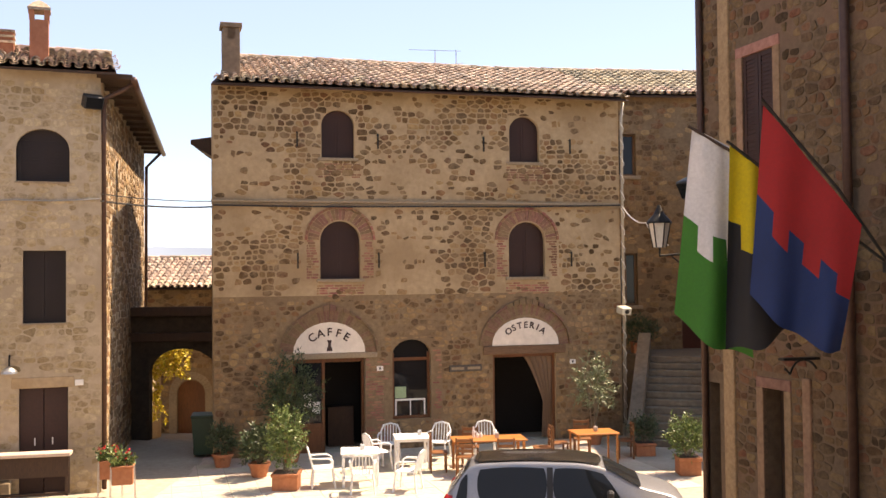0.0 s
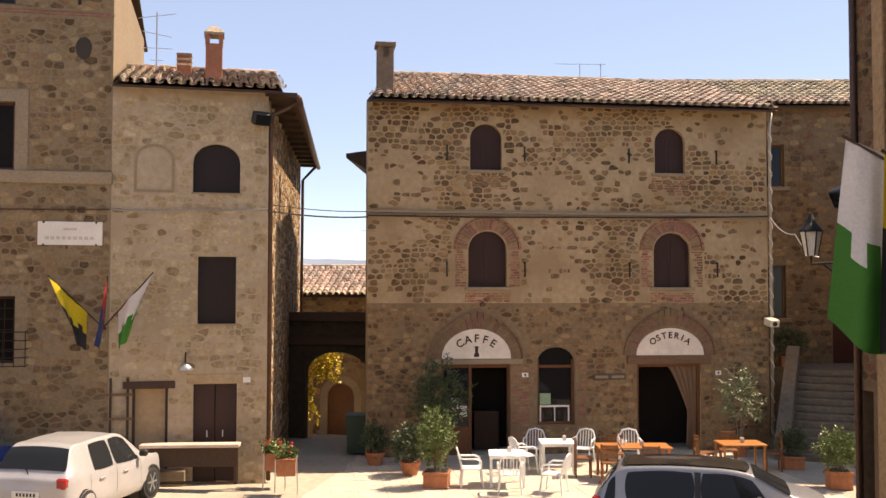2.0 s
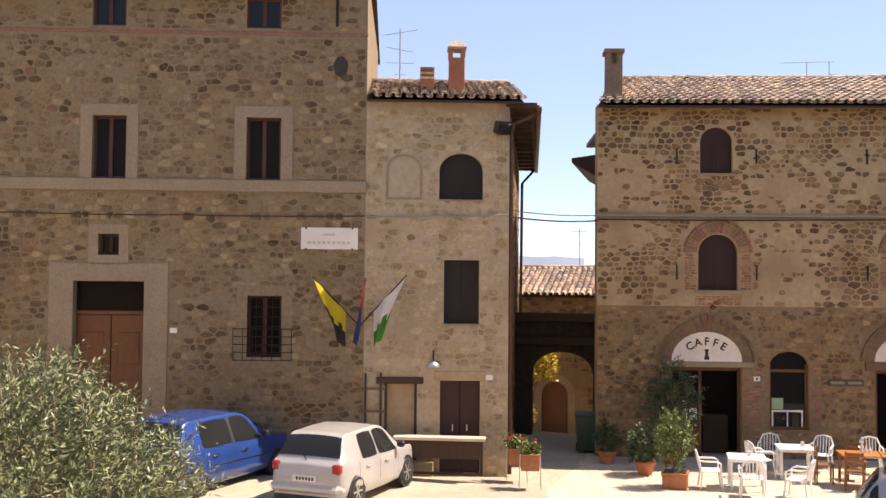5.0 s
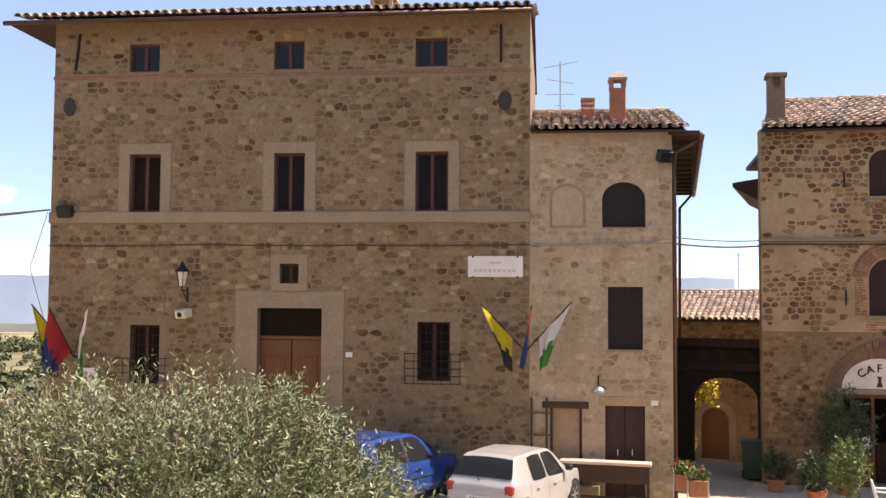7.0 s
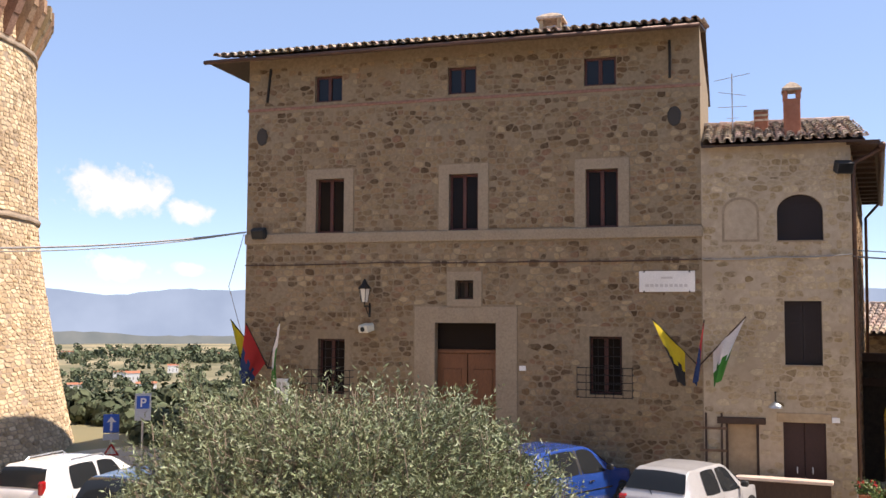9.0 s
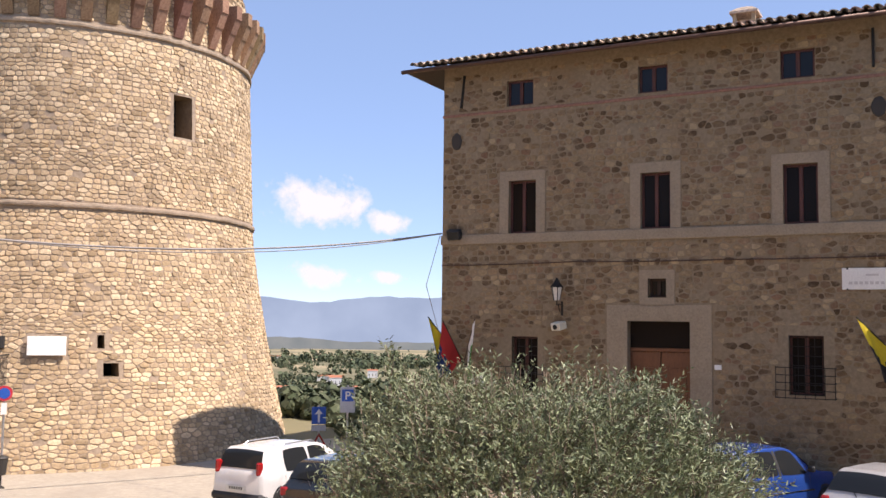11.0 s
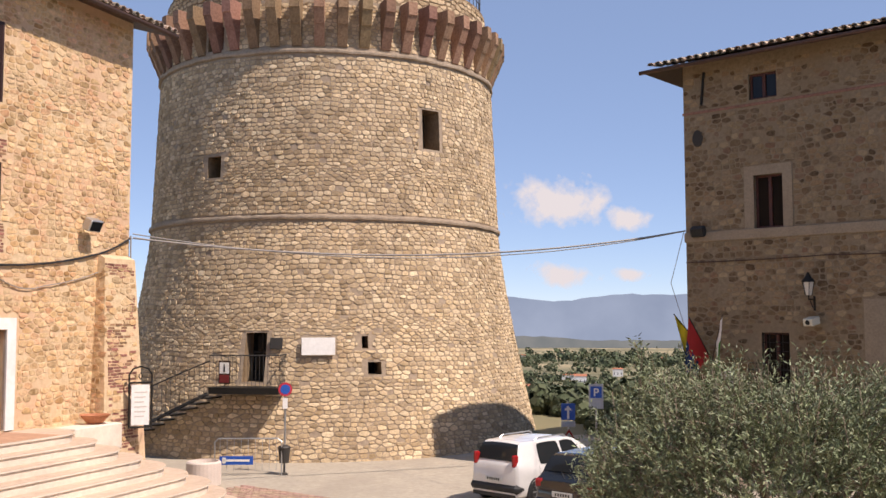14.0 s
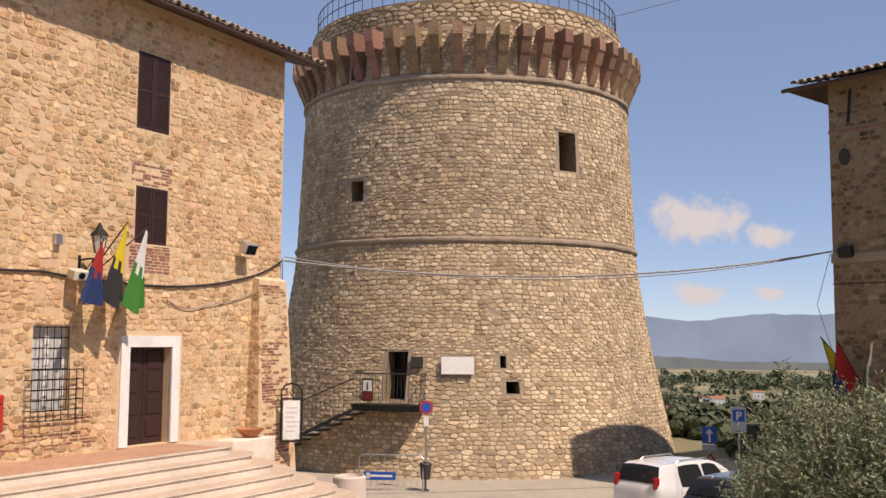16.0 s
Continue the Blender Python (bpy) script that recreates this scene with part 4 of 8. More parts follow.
STAIR = thing("staircase", pose(5.12, 25.9, 0, 0, 0, -16.5), "worn outdoor stone staircase with a sloping parapet", "staircase")
# Worn stone, its colour darkened for the shade on the stair.
GREYSTEP = material("worn_shade_dark_step", (0.12, 0.093, 0.066), (0.20, 0.158, 0.115), 0.9, grain=7, stain=0.9, bump=0.4)
for k in range(12):
    part("step", boxes((0, 4.2, k * 0.28, 3.9, k * 0.175, (k + 1) * 0.175 - 0.004), bev=0.012), GREYSTEP, STAIR)
v = [(-0.35, -0.1, 0), (0, -0.1, 0), (0, 3.5, 0), (-0.35, 3.5, 0), (-0.35, -0.1, 0.5), (0, -0.1, 0.5), (0, 3.5, 2.75), (-0.35, 3.5, 2.75)]
put("parapet", mesh_of("parapet", v, [(3, 2, 1, 0), (4, 5, 6, 7), (0, 1, 5, 4), (1, 2, 6, 5), (2, 3, 7, 6), (3, 0, 4, 7)], GREYSTEP), STAIR, "sloping plastered parapet")
part("landing", boxes((-2.6, 8.0, 3.9, 7.5, -0.2, 2.09)), GREYSTEP, STAIR)

REDBRICK = material("brick_paving", (0.38, 0.20, 0.12), (0.52, 0.31, 0.20), 0.9, grain=6, stain=0.8, bump=0.2)
TREAD = material("pinkish_step_tread", (0.46, 0.335, 0.245), (0.60, 0.465, 0.35), 0.85, grain=7, stain=0.8, bump=0.15)
# terrace and rounded steps before the town hall
TERRACE = thing("steps", pose(-16.77, -9.01, 0, 0, 0, 130.4), "broad rounded travertine steps up to the town hall door", "steps")
for k in range(10):
    z1 = 2.17 - 0.18 * k
    n_, out, r = 14, 1.5 + 0.40 * k, 0.9 + 0.1 * k
    x1 = min(9.4 + 0.29 * k, 11.2)
    ol = [(-3.5, 0.3), (-3.5, -out)] + [(x1 - r + r * math.sin(math.pi / 2 * q / n_), -out + r - r * math.cos(math.pi / 2 * q / n_)) for q in range(n_ + 1)] + [(x1, 0.3)]
    V = [(x, y, z1 - 0.19) for x, y in ol] + [(x, y, z1 - 0.035) for x, y in ol] + [(x + (0.03 if x > 0 else 0), y - (0.03 if y < 0 else 0), z1 - 0.03) for x, y in ol] + [(x + (0.03 if x > 0 else 0), y - (0.03 if y < 0 else 0), z1) for x, y in ol]
    V = [(x, min(y, -0.01), z) for x, y, z in V]
    n_ = len(ol)
    F = [tuple(range(3 * n_, 4 * n_)), tuple(range(n_))[::-1]]
    for a in range(3):
        F += [(a * n_ + i, a * n_ + (i + 1) % n_, (a + 1) * n_ + (i + 1) % n_, (a + 1) * n_ + i) for i in range(n_)]
    me = mesh_of("step", V, F, TRAVERTINE)
    me.materials.append(TREAD)
    me.polygons[0].material_index = 1
    put("step", me, TERRACE)
part("filling", boxes((-3.4, 9.2, -1.4, -0.02, -0.5, 1.95)), TRAVERTINE, TERRACE)
part("terrace_paving", boxes((-3.4, 8.55, -1.42, -0.055, 2.172, 2.178)), REDBRICK, TERRACE, "brownish-pink paving of the top landing")
part("ledge", boxes((9.46, 10.6, -0.5, -0.02, -0.3, 2.16), bev=0.02), HALLMORTAR, TERRACE, "rough masonry ledge beside the top step")

# ---- distance ----


# An emission colour for far backdrops, which take no light from the sun.
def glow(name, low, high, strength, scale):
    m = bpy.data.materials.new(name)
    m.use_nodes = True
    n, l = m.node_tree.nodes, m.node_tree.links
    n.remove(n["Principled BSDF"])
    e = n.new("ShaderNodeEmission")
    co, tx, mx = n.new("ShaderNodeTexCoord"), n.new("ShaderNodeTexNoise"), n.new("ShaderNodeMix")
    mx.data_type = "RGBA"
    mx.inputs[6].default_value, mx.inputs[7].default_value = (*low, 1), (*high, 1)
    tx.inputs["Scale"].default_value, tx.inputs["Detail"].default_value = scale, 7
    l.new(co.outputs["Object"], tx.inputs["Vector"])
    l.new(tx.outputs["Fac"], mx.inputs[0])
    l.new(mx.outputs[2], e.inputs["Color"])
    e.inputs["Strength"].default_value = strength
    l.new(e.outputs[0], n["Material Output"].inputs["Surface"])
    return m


# Distance haze is put into these colours, and both surfaces glow.
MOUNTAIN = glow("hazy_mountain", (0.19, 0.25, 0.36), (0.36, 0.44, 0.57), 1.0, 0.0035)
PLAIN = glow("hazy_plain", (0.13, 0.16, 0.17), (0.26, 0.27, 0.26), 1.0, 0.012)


def ridge(name, dist, base, height, seed, mat, label, b0=10, b1=100, rough=1.0):
    """A far crest along bearings b0 to b1, seen as a backdrop."""
    V, F = [], []
    n = 160
    for k in range(n + 1):
        b = radians(b0 + (b1 - b0) * k / n)
        h = height * (0.75 + 0.32 * noise.noise(Vector((b * 4.0, seed, 0))) + 0.09 * noise.noise(Vector((b * 15, seed, 3))) + 0.02 * rough * noise.noise(Vector((b * 90, seed, 5))))
        x, y = -math.sin(b) * dist, math.cos(b) * dist
        V += [(x, y, base), (x * 1.02, y * 1.02, base + h)]
    for k in range(n):
        F.append((2 * k, 2 * k + 2, 2 * k + 3, 2 * k + 1))
    tagged(put(name, mesh_of(name, V, F, mat)), label, "backdrop", kind="structure")


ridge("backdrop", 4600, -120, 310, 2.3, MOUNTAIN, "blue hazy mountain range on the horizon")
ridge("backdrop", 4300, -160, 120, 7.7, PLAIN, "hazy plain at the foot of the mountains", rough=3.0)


def cloud_material():
    m = bpy.data.materials.new("cloud")
    m.use_nodes = True
    n, l = m.node_tree.nodes, m.node_tree.links
    n.remove(n["Principled BSDF"])
    co, tx, gr, ma, ra = n.new("ShaderNodeTexCoord"), n.new("ShaderNodeTexNoise"), n.new("ShaderNodeVectorMath"), n.new("ShaderNodeMath"), n.new("ShaderNodeMapRange")
    tx.inputs["Scale"].default_value, tx.inputs["Detail"].default_value, tx.inputs["Roughness"].default_value = 0.0085, 9, 0.6
    l.new(co.outputs["Object"], tx.inputs["Vector"])
    mp = n.new("ShaderNodeMapping")
    l.new(co.outputs["Generated"], mp.inputs["Vector"])
    mp.inputs["Location"].default_value = (-0.5, -0.42, 0)
    mp.inputs["Scale"].default_value = (1, 1, 0)
    gr.operation = "LENGTH"
    l.new(mp.outputs[0], gr.inputs[0])
    ma.operation = "MULTIPLY_ADD"
    l.new(gr.outputs["Value"], ma.inputs[0])
    ma.inputs[1].default_value = -1.15
    l.new(tx.outputs["Fac"], ma.inputs[2])
    ra.inputs[1].default_value, ra.inputs[2].default_value = 0.10, 0.34
    l.new(ma.outputs[0], ra.inputs[0])
    em, tr, mi = n.new("ShaderNodeEmission"), n.new("ShaderNodeBsdfTransparent"), n.new("ShaderNodeMixShader")
    # The sunlit white of the cloud is emitted by the card itself.
    em.inputs["Color"].default_value, em.inputs["Strength"].default_value = (0.93, 0.92, 0.94, 1), 0.7
    l.new(ra.outputs[0], mi.inputs[0])
    l.new(tr.outputs[0], mi.inputs[1])
    l.new(em.outputs[0], mi.inputs[2])
    l.new(mi.outputs[0], n["Material Output"].inputs["Surface"])
    return m


CLOUD = cloud_material()


def cloud(bearing, elev, wide, high):
    d = 4000
    b = radians(bearing)
    c = Vector((-math.sin(b) * d, math.cos(b) * d, 4.5 + d * math.tan(radians(elev))))
    w, h = d * math.tan(radians(wide / 2)), d * math.tan(radians(high / 2))
    me = mesh_of("cloud", [(-w, -h, 0), (w, -h, 0), (w, h, 0), (-w, h, 0)], [(0, 1, 2, 3)], CLOUD)
    ob = put("cloud", me, m=Matrix.Translation(c) @ pose(0, 0, 0, 90, 0, bearing))
    tagged(ob, "white fair-weather cumulus cloud", "cloud", "clouds", kind="structure")


CLOUDS = [(55.3, 7.2, 9.0, 4.4), (51.3, 6.1, 4.2, 2.2), (55.1, 2.9, 5.0, 2.2), (51.2, 2.8, 3.0, 1.2)]
for c_ in CLOUDS:
    cloud(*c_)

# ---- plants ----
LEAF = material("olive_leaf", (0.085, 0.115, 0.045), (0.265, 0.295, 0.165), 0.55, grain=40, stain=0.8, bump=0, island=0.45, spec=0.5)
BUSHLEAF = material("shrub_leaf", (0.05, 0.095, 0.02), (0.16, 0.22, 0.06), 0.5, grain=40, stain=1.5, bump=0, island=0.5, spec=0.5)
DARKLEAF = material("dark_shrub_leaf", (0.025, 0.05, 0.018), (0.06, 0.09, 0.035), 0.5, grain=40, stain=1.5, bump=0, island=0.5, spec=0.5)
VINE = material("yellow_vine_leaf", (0.35, 0.28, 0.02), (0.55, 0.45, 0.05), 0.5, grain=30, stain=1.5, bump=0, island=0.3)
BARK = material("olive_bark", (0.13, 0.095, 0.065), (0.27, 0.21, 0.16), 0.9, grain=14, stain=2, bump=0.8)
TERRACOTTA = material("terracotta", (0.36, 0.13, 0.06), (0.48, 0.20, 0.10), 0.8, grain=12, stain=2, bump=0.15)
SOIL = plain("soil", (0.05, 0.035, 0.025), 0.95)


def foliage(rng, twigs, leaf, wide, per, spread=0.9):
    """Leaves along twigs: a twig is (start, direction, length)."""
    V, F = [], []
    for s, d, L in twigs:
        side = d.orthogonal().normalized()
        other = d.cross(side)
        bend = Vector((rng.uniform(-1, 1), rng.uniform(-1, 1), rng.uniform(-0.2, 0.9))) * 0.35
        for k in range(per):
            t = (k + rng.random()) / per
            p_ = s + d * (L * t) + bend * (L * t * t)
            a = rng.uniform(0, math.tau)
            out = (side * math.cos(a) + other * math.sin(a))
            ld = (d * rng.uniform(0.3, 0.9) + out * spread * rng.uniform(0.5, 1.0)).normalized()
            ll, lw = leaf * rng.uniform(0.6, 1.25), wide * rng.uniform(0.7, 1.2)
            n_ = ld.cross(Vector((rng.uniform(-1, 1), rng.uniform(-1, 1), rng.uniform(-1, 1)))).normalized()
            i = len(V)
            V += [p_, p_ + ld * ll * 0.45 + n_ * lw * 0.5, p_ + ld * ll, p_ + ld * ll * 0.45 - n_ * lw * 0.5]
            F.append((i, i + 1, i + 2, i + 3))
    return V, F


def olive_tree():
    rng = random.Random(4)
    base = Vector((-8.55, 4.95, 0.0))
    T = thing("olive_tree", Matrix.Translation(base), "broad bushy olive tree with silvery leaves and bare limbs", "tree")
    bm = bmesh.new()
    tube(bm, [(0, 0, -0.2), (0.05, 0.03, 0.5), (-0.04, 0.08, 1.1), (0.02, 0.0, 1.5)], 0.24, 10, 0.17)
    part("trunk", bm, BARK, T, smooth=True)
    limbs = []
    twigs = []
    for k in range(15):
        a = math.tau * k / 15 + rng.uniform(-0.2, 0.2)
        r = rng.uniform(1.0, 2.1)
        top = rng.uniform(2.3, 3.3)
        pts = [Vector((0, 0, 1.35)), Vector((math.cos(a) * r * 0.4, math.sin(a) * r * 0.4, 1.35 + (top - 1.35) * 0.45)), Vector((math.cos(a) * r * 0.75, math.sin(a) * r * 0.75, 1.35 + (top - 1.35) * 0.8)), Vector((math.cos(a) * r, math.sin(a) * r, top))]
        limbs.append(pts)
        bm = bmesh.new()
        tube(bm, pts, 0.08, 7, 0.02)
        part("limb", bm, BARK, T, smooth=True)
    for k in range(4600):
        a, e = rng.uniform(0, math.tau), rng.uniform(-0.35, 1.0)
        lump = 1 + 0.22 * noise.noise(Vector((math.cos(a) * 2.2, math.sin(a) * 2.2, e * 2.5)))
        q = rng.uniform(0.55, 1.0) ** 0.5 * lump
        p_ = Vector((math.cos(a) * 2.15 * q * math.sqrt(max(0, 1 - e * e * 0.8)), math.sin(a) * 2.15 * q * math.sqrt(max(0, 1 - e * e * 0.8)), 2.35 + e * 1.18 * q))
        d = Vector((math.cos(a) * 0.7, math.sin(a) * 0.7, rng.uniform(0.1, 1.3))).normalized()
        d = (d + Vector((rng.uniform(-1, 1), rng.uniform(-1, 1), rng.uniform(-1, 1))) * 0.45).normalized()
        twigs.append((p_, d, rng.uniform(0.25, 0.5)))
    for k in range(90):
        a, q = rng.uniform(0, math.tau), rng.uniform(0.2, 0.95)
        p_ = Vector((math.cos(a) * 2.1 * q, math.sin(a) * 2.1 * q, 2.95 + 0.45 * (1 - q * q)))
        twigs += [(p_, Vector((rng.uniform(-0.25, 0.25), rng.uniform(-0.25, 0.25), 1)).normalized(), rng.uniform(0.4, 0.75))] * 2
    for dx, dy, dz in ((-1.5, -0.95, 1.25),):
        for k in range(26):
            twigs.append((Vector((dx, dy, 2.8 + k * 0.045)), Vector((rng.uniform(-0.6, 0.6), rng.uniform(-0.6, 0.6), 0.8)).normalized(), 0.32))
    V, F = foliage(rng, twigs, 0.078, 0.019, 20)
    put("crown", mesh_of("crown", V, F, LEAF), T, "dense crown of narrow silver-green leaves")
    bm = bmesh.new()
    for s, d, L in twigs[::2]:
        tube(bm, [s - d * 0.1, s + d * L * 0.85], 0.006, 3)
    tagged(part("twigwork", bm, BARK, T), "fine joined twigs", kind="stuff")
    bm = bmesh.new()
    tube(bm, [(-1.05, -0.9, 2.15), (-0.85, -1.5, 2.45), (-0.65, -2.0, 2.72)], 0.06, 7, 0.045)
    part("limb", bm, BARK, T, "sawn-off pale branch", smooth=True)


olive_tree()


def pot(parent, r, h, mat=None):
    bm = bmesh.new()
    lathe(bm, [(r * 0.68, 0.0), (r * 0.95, h * 0.82), (r * 1.06, h * 0.82), (r * 1.06, h), (r * 0.93, h), (r * 0.9, h * 0.9)], 20)
    p_ = part("pot", bm, mat or TERRACOTTA, parent, smooth=False)
    return p_


def shrub(x, y, rad, high, label, leaf=None, size=0.07, wide=0.03, pot_r=0.24, pot_h=0.32, n=260, seed=1, z=0.0, stem=0.0, square=False, per=9):
    rng = random.Random(seed)
    T = thing("potted_plant", pose(x, y, z), label, "plant", "potted plants in the piazza")
    if square:
        bm = boxes((-pot_r, pot_r, -pot_r, pot_r, 0, pot_h * 0.8), (-pot_r * 1.08, pot_r * 1.08, -pot_r * 1.08, pot_r * 1.08, pot_h * 0.8, pot_h), bev=0.01)
        part("pot", bm, TERRACOTTA, T)
        part("soil", boxes((-pot_r * 0.9, pot_r * 0.9, -pot_r * 0.9, pot_r * 0.9, pot_h, pot_h + 0.012)), SOIL, T)
    else:
        pot(T, pot_r, pot_h)
    twigs, stems = [], bmesh.new()
    c = Vector((0, 0, pot_h + stem + high / 2))
    for k in range(5):
        a = math.tau * k / 5
        tube(stems, [(0.03 * math.cos(a), 0.03 * math.sin(a), pot_h * 0.9), (rad * 0.25 * math.cos(a), rad * 0.25 * math.sin(a), pot_h + stem + high * 0.3), (rad * 0.5 * math.cos(a), rad * 0.5 * math.sin(a), pot_h + stem + high * 0.75)], 0.014, 5, 0.006)
    for k in range(n):
        d = Vector((rng.gauss(0, 1), rng.gauss(0, 1), rng.gauss(0, 1))).normalized()
        q = rng.uniform(0.25, 1.0) * (1 + 0.3 * noise.noise(d * 1.7 + Vector((seed, 0, 0))))
        p_ = c + Vector((d.x * rad * q, d.y * rad * q, d.z * high / 2 * q)) * 0.9
        twigs.append((p_, (d + Vector((rng.uniform(-.5, .5), rng.uniform(-.5, .5), rng.uniform(0, .9)))).normalized(), rng.uniform(0.1, 0.22)))
    part("stem", stems, BARK, T)
    V, F = foliage(rng, twigs, size, wide, per)
    put("leaves", mesh_of("leaves", V, F, leaf or BUSHLEAF), T)
    return T


shrub(-3.38, 21.2, 0.40, 1.45, "rounded green laurel shrub in a square terracotta pot", n=420, seed=2, pot_r=0.27, pot_h=0.36, square=True)
shrub(-4.2, 22.5, 0.45, 0.8, "dark leafy plant in a terracotta pot", DARKLEAF, seed=3, size=0.12, wide=0.035)
shrub(-3.75, 24.25, 0.75, 2.0, "tall dark oleander in a pot beside the cafe door", DARKLEAF, n=420, seed=4, size=0.13, wide=0.03, stem=0.3)
shrub(-5.3, 23.7, 0.35, 0.6, "dark green shrub in a terracotta pot at the alley corner", DARKLEAF, n=160, seed=5, size=0.1)
shrub(3.95, 26.3, 0.62, 1.6, "olive-like shrub with long pale leaves beside the inn door", LEAF, n=170, seed=6, size=0.13, wide=0.03, stem=0.45)
shrub(4.95, 24.7, 0.36, 0.6, "small dark shrub in a square pot by the stair", DARKLEAF, n=200, seed=7, square=True)
shrub(5.45, 22.3, 0.48, 0.85, "dense green shrub in a terracotta pot by the stair", n=420, seed=8, pot_h=0.4, square=True)
shrub(6.0, 30.3, 0.6, 0.8, "round dark shrub in a long planter on the landing", DARKLEAF, n=300, seed=9, z=2.09, square=True)


def vine():
    rng = random.Random(8)
    tw = []
    for k in range(300):
        x, z = rng.uniform(-10.2, -8.7), rng.uniform(1.3, 2.7)
        tw.append((Vector((x, rng.uniform(33.0, 34.0), z)), Vector((rng.uniform(-1, 1), -0.4, rng.uniform(-1, 0.4))).normalized(), 0.3))
    for k in range(70):
        tw.append((Vector((-9.75 + rng.uniform(-0.25, 0.3), rng.uniform(33.0, 33.6), rng.uniform(-0.2, 1.7))), Vector((rng.uniform(-1, 1), -0.4, -1)).normalized(), 0.25))
    V, F = foliage(rng, tw, 0.12, 0.09, 9)
    ob = put("vine", mesh_of("vine", V, F, VINE))
    tagged(ob, "bright yellow-green vine hanging past the archway", "vine")
    post = bmesh.new()
    tube(post, [(-10.1, 33.6, -1.2), (-10.15, 33.6, 0.8), (-10.0, 33.6, 2.2)], 0.05, 6)
    part("stem", post, BARK, ob)


vine()


def far_woods():
    """Scrub and trees scattered on the plain, and a few far houses."""
    rng = random.Random(21)
    V, F = [], []

    def bush(c, r, n=60):
        """A clump of small leafy faces."""
        for q in range(n):
            d = Vector((rng.gauss(0, 1), rng.gauss(0, 1), rng.gauss(0, 0.9))).normalized()
            p_ = c + d * r * rng.uniform(0.55, 1.05)
            e = d.orthogonal().normalized() * r * rng.uniform(0.2, 0.42)
            e.rotate(Matrix.Rotation(rng.uniform(0, 6.28), 3, d))
            f_ = d.cross(e) * rng.uniform(0.6, 1.2) + d * r * rng.uniform(-0.12, 0.12)
            i = len(V)
            V.extend((p_ - e, p_ - f_, p_ + e * rng.uniform(0.6, 1.3), p_ + f_))
            F.append((i, i + 1, i + 2, i + 3))

    for k in range(5600):
        b, d = radians(rng.uniform(28, 85)), 60 * (50 ** rng.random())
        x, y = -math.sin(b) * d, math.cos(b) * d - 4
        if math.hypot(x + 8, y - 14) < 50:
            continue
        if noise.noise(Vector((x * 0.006, y * 0.006, 2))) < -0.22 and d > 120:
            continue
        z, r = ground_height(x, y), rng.uniform(1.0, 2.6) * (0.4 + min(d, 400) / 400 + max(0.0, d - 400) / 450)
        for q in range(3 if d < 300 else 2):
            bush(Vector((x + rng.uniform(-r, r), y + rng.uniform(-r, r), z + r * rng.uniform(0.4, 0.9))), r, 70 if d < 300 else 22)
    for k in range(260):
        d = rng.uniform(36, 60)
        b = radians(rng.uniform(47, 64))
        x, y = -math.sin(b) * d, math.cos(b) * d - 4
        if math.hypot(x + 36.7, y - 10.2) < 10.5:
            continue
        r = rng.uniform(0.35, 0.8)
        for q in range(4):
            bush(Vector((x + rng.uniform(-r, r), y + rng.uniform(-r, r), ground_height(x, y) + r * rng.uniform(0.2, 1.0))), r * rng.uniform(0.5, 1.0), 110)
    m = material("far_trees", (0.045, 0.06, 0.032), (0.105, 0.125, 0.066), 1.0, grain=0.6, stain=0.02, bump=0.0, island=0.35)
    tagged(put("woods", mesh_of("woods", V, F, m)), "far hedges and trees scattered over the plain", "woods", kind="stuff")
    roof = plain("far_roof_tiles", (0.38, 0.15, 0.08), 0.9)
    for b, d, w, h in ((54.3, 1500, 40, 9), (54.0, 1350, 16, 13), (51.9, 1600, 16, 14), (57.0, 1150, 16, 6), (53.3, 1150, 22, 6), (57.5, 2300, 30, 10), (49.5, 2400, 30, 10), (60.0, 2600, 30, 10)):
        x, y = -math.sin(radians(b)) * d, math.cos(radians(b)) * d - 4
        z = ground_height(x, y)
        H = thing("farmhouse", pose(x, y, z, 0, 0, b), "far white farmhouse with a red tiled roof", "house", "far houses")
        part("wall", boxes((-w / 2, w / 2, 0, 8, -2, h)), WHITE, H)
        v = [(-w / 2 - .5, -.5, h), (w / 2 + .5, -.5, h), (w / 2 + .5, 8.5, h), (-w / 2 - .5, 8.5, h), (-w / 2 - .5, 4, h + 2), (w / 2 + .5, 4, h + 2)]
        put("roof", mesh_of("roof", v, [(0, 1, 5, 4), (2, 3, 4, 5), (0, 4, 3), (1, 2, 5), (3, 2, 1, 0)], roof), H)
        for q in range(3):
            part("window", boxes((-w / 3 + q * w / 3 - 0.5, -w / 3 + q * w / 3 + 0.5, -0.06, -0.01, h * 0.35, h * 0.65)), VOID, H)


far_woods()


# ---- cars ----
def paint(name, colour, rough=0.25, metal=0.0):
    m = plain(name, colour, rough, metal, 0.5, 60.0, 0.0)
    m.node_tree.nodes["Principled BSDF"].inputs["Coat Weight"].default_value = 0.6
    m.node_tree.nodes["Principled BSDF"].inputs["Coat Roughness"].default_value = 0.05
    return m


CARGLASS = glass("car_glass", (0.018, 0.02, 0.022), 0.02)
RUBBER = plain("tyre_rubber", (0.018, 0.018, 0.018), 0.85)
ALLOY = plain("wheel_alloy", (0.5, 0.5, 0.5), 0.35, 0.8)
REDLAMP = plain("red_tail_lamp", (0.30, 0.012, 0.012), 0.12)
BLACKTRIM = plain("black_plastic", (0.02, 0.02, 0.021), 0.6)
CHROME = plain("chrome", (0.6, 0.6, 0.6), 0.15, 1.0)
PLATE = plain("number_plate", (0.65, 0.65, 0.62), 0.5)


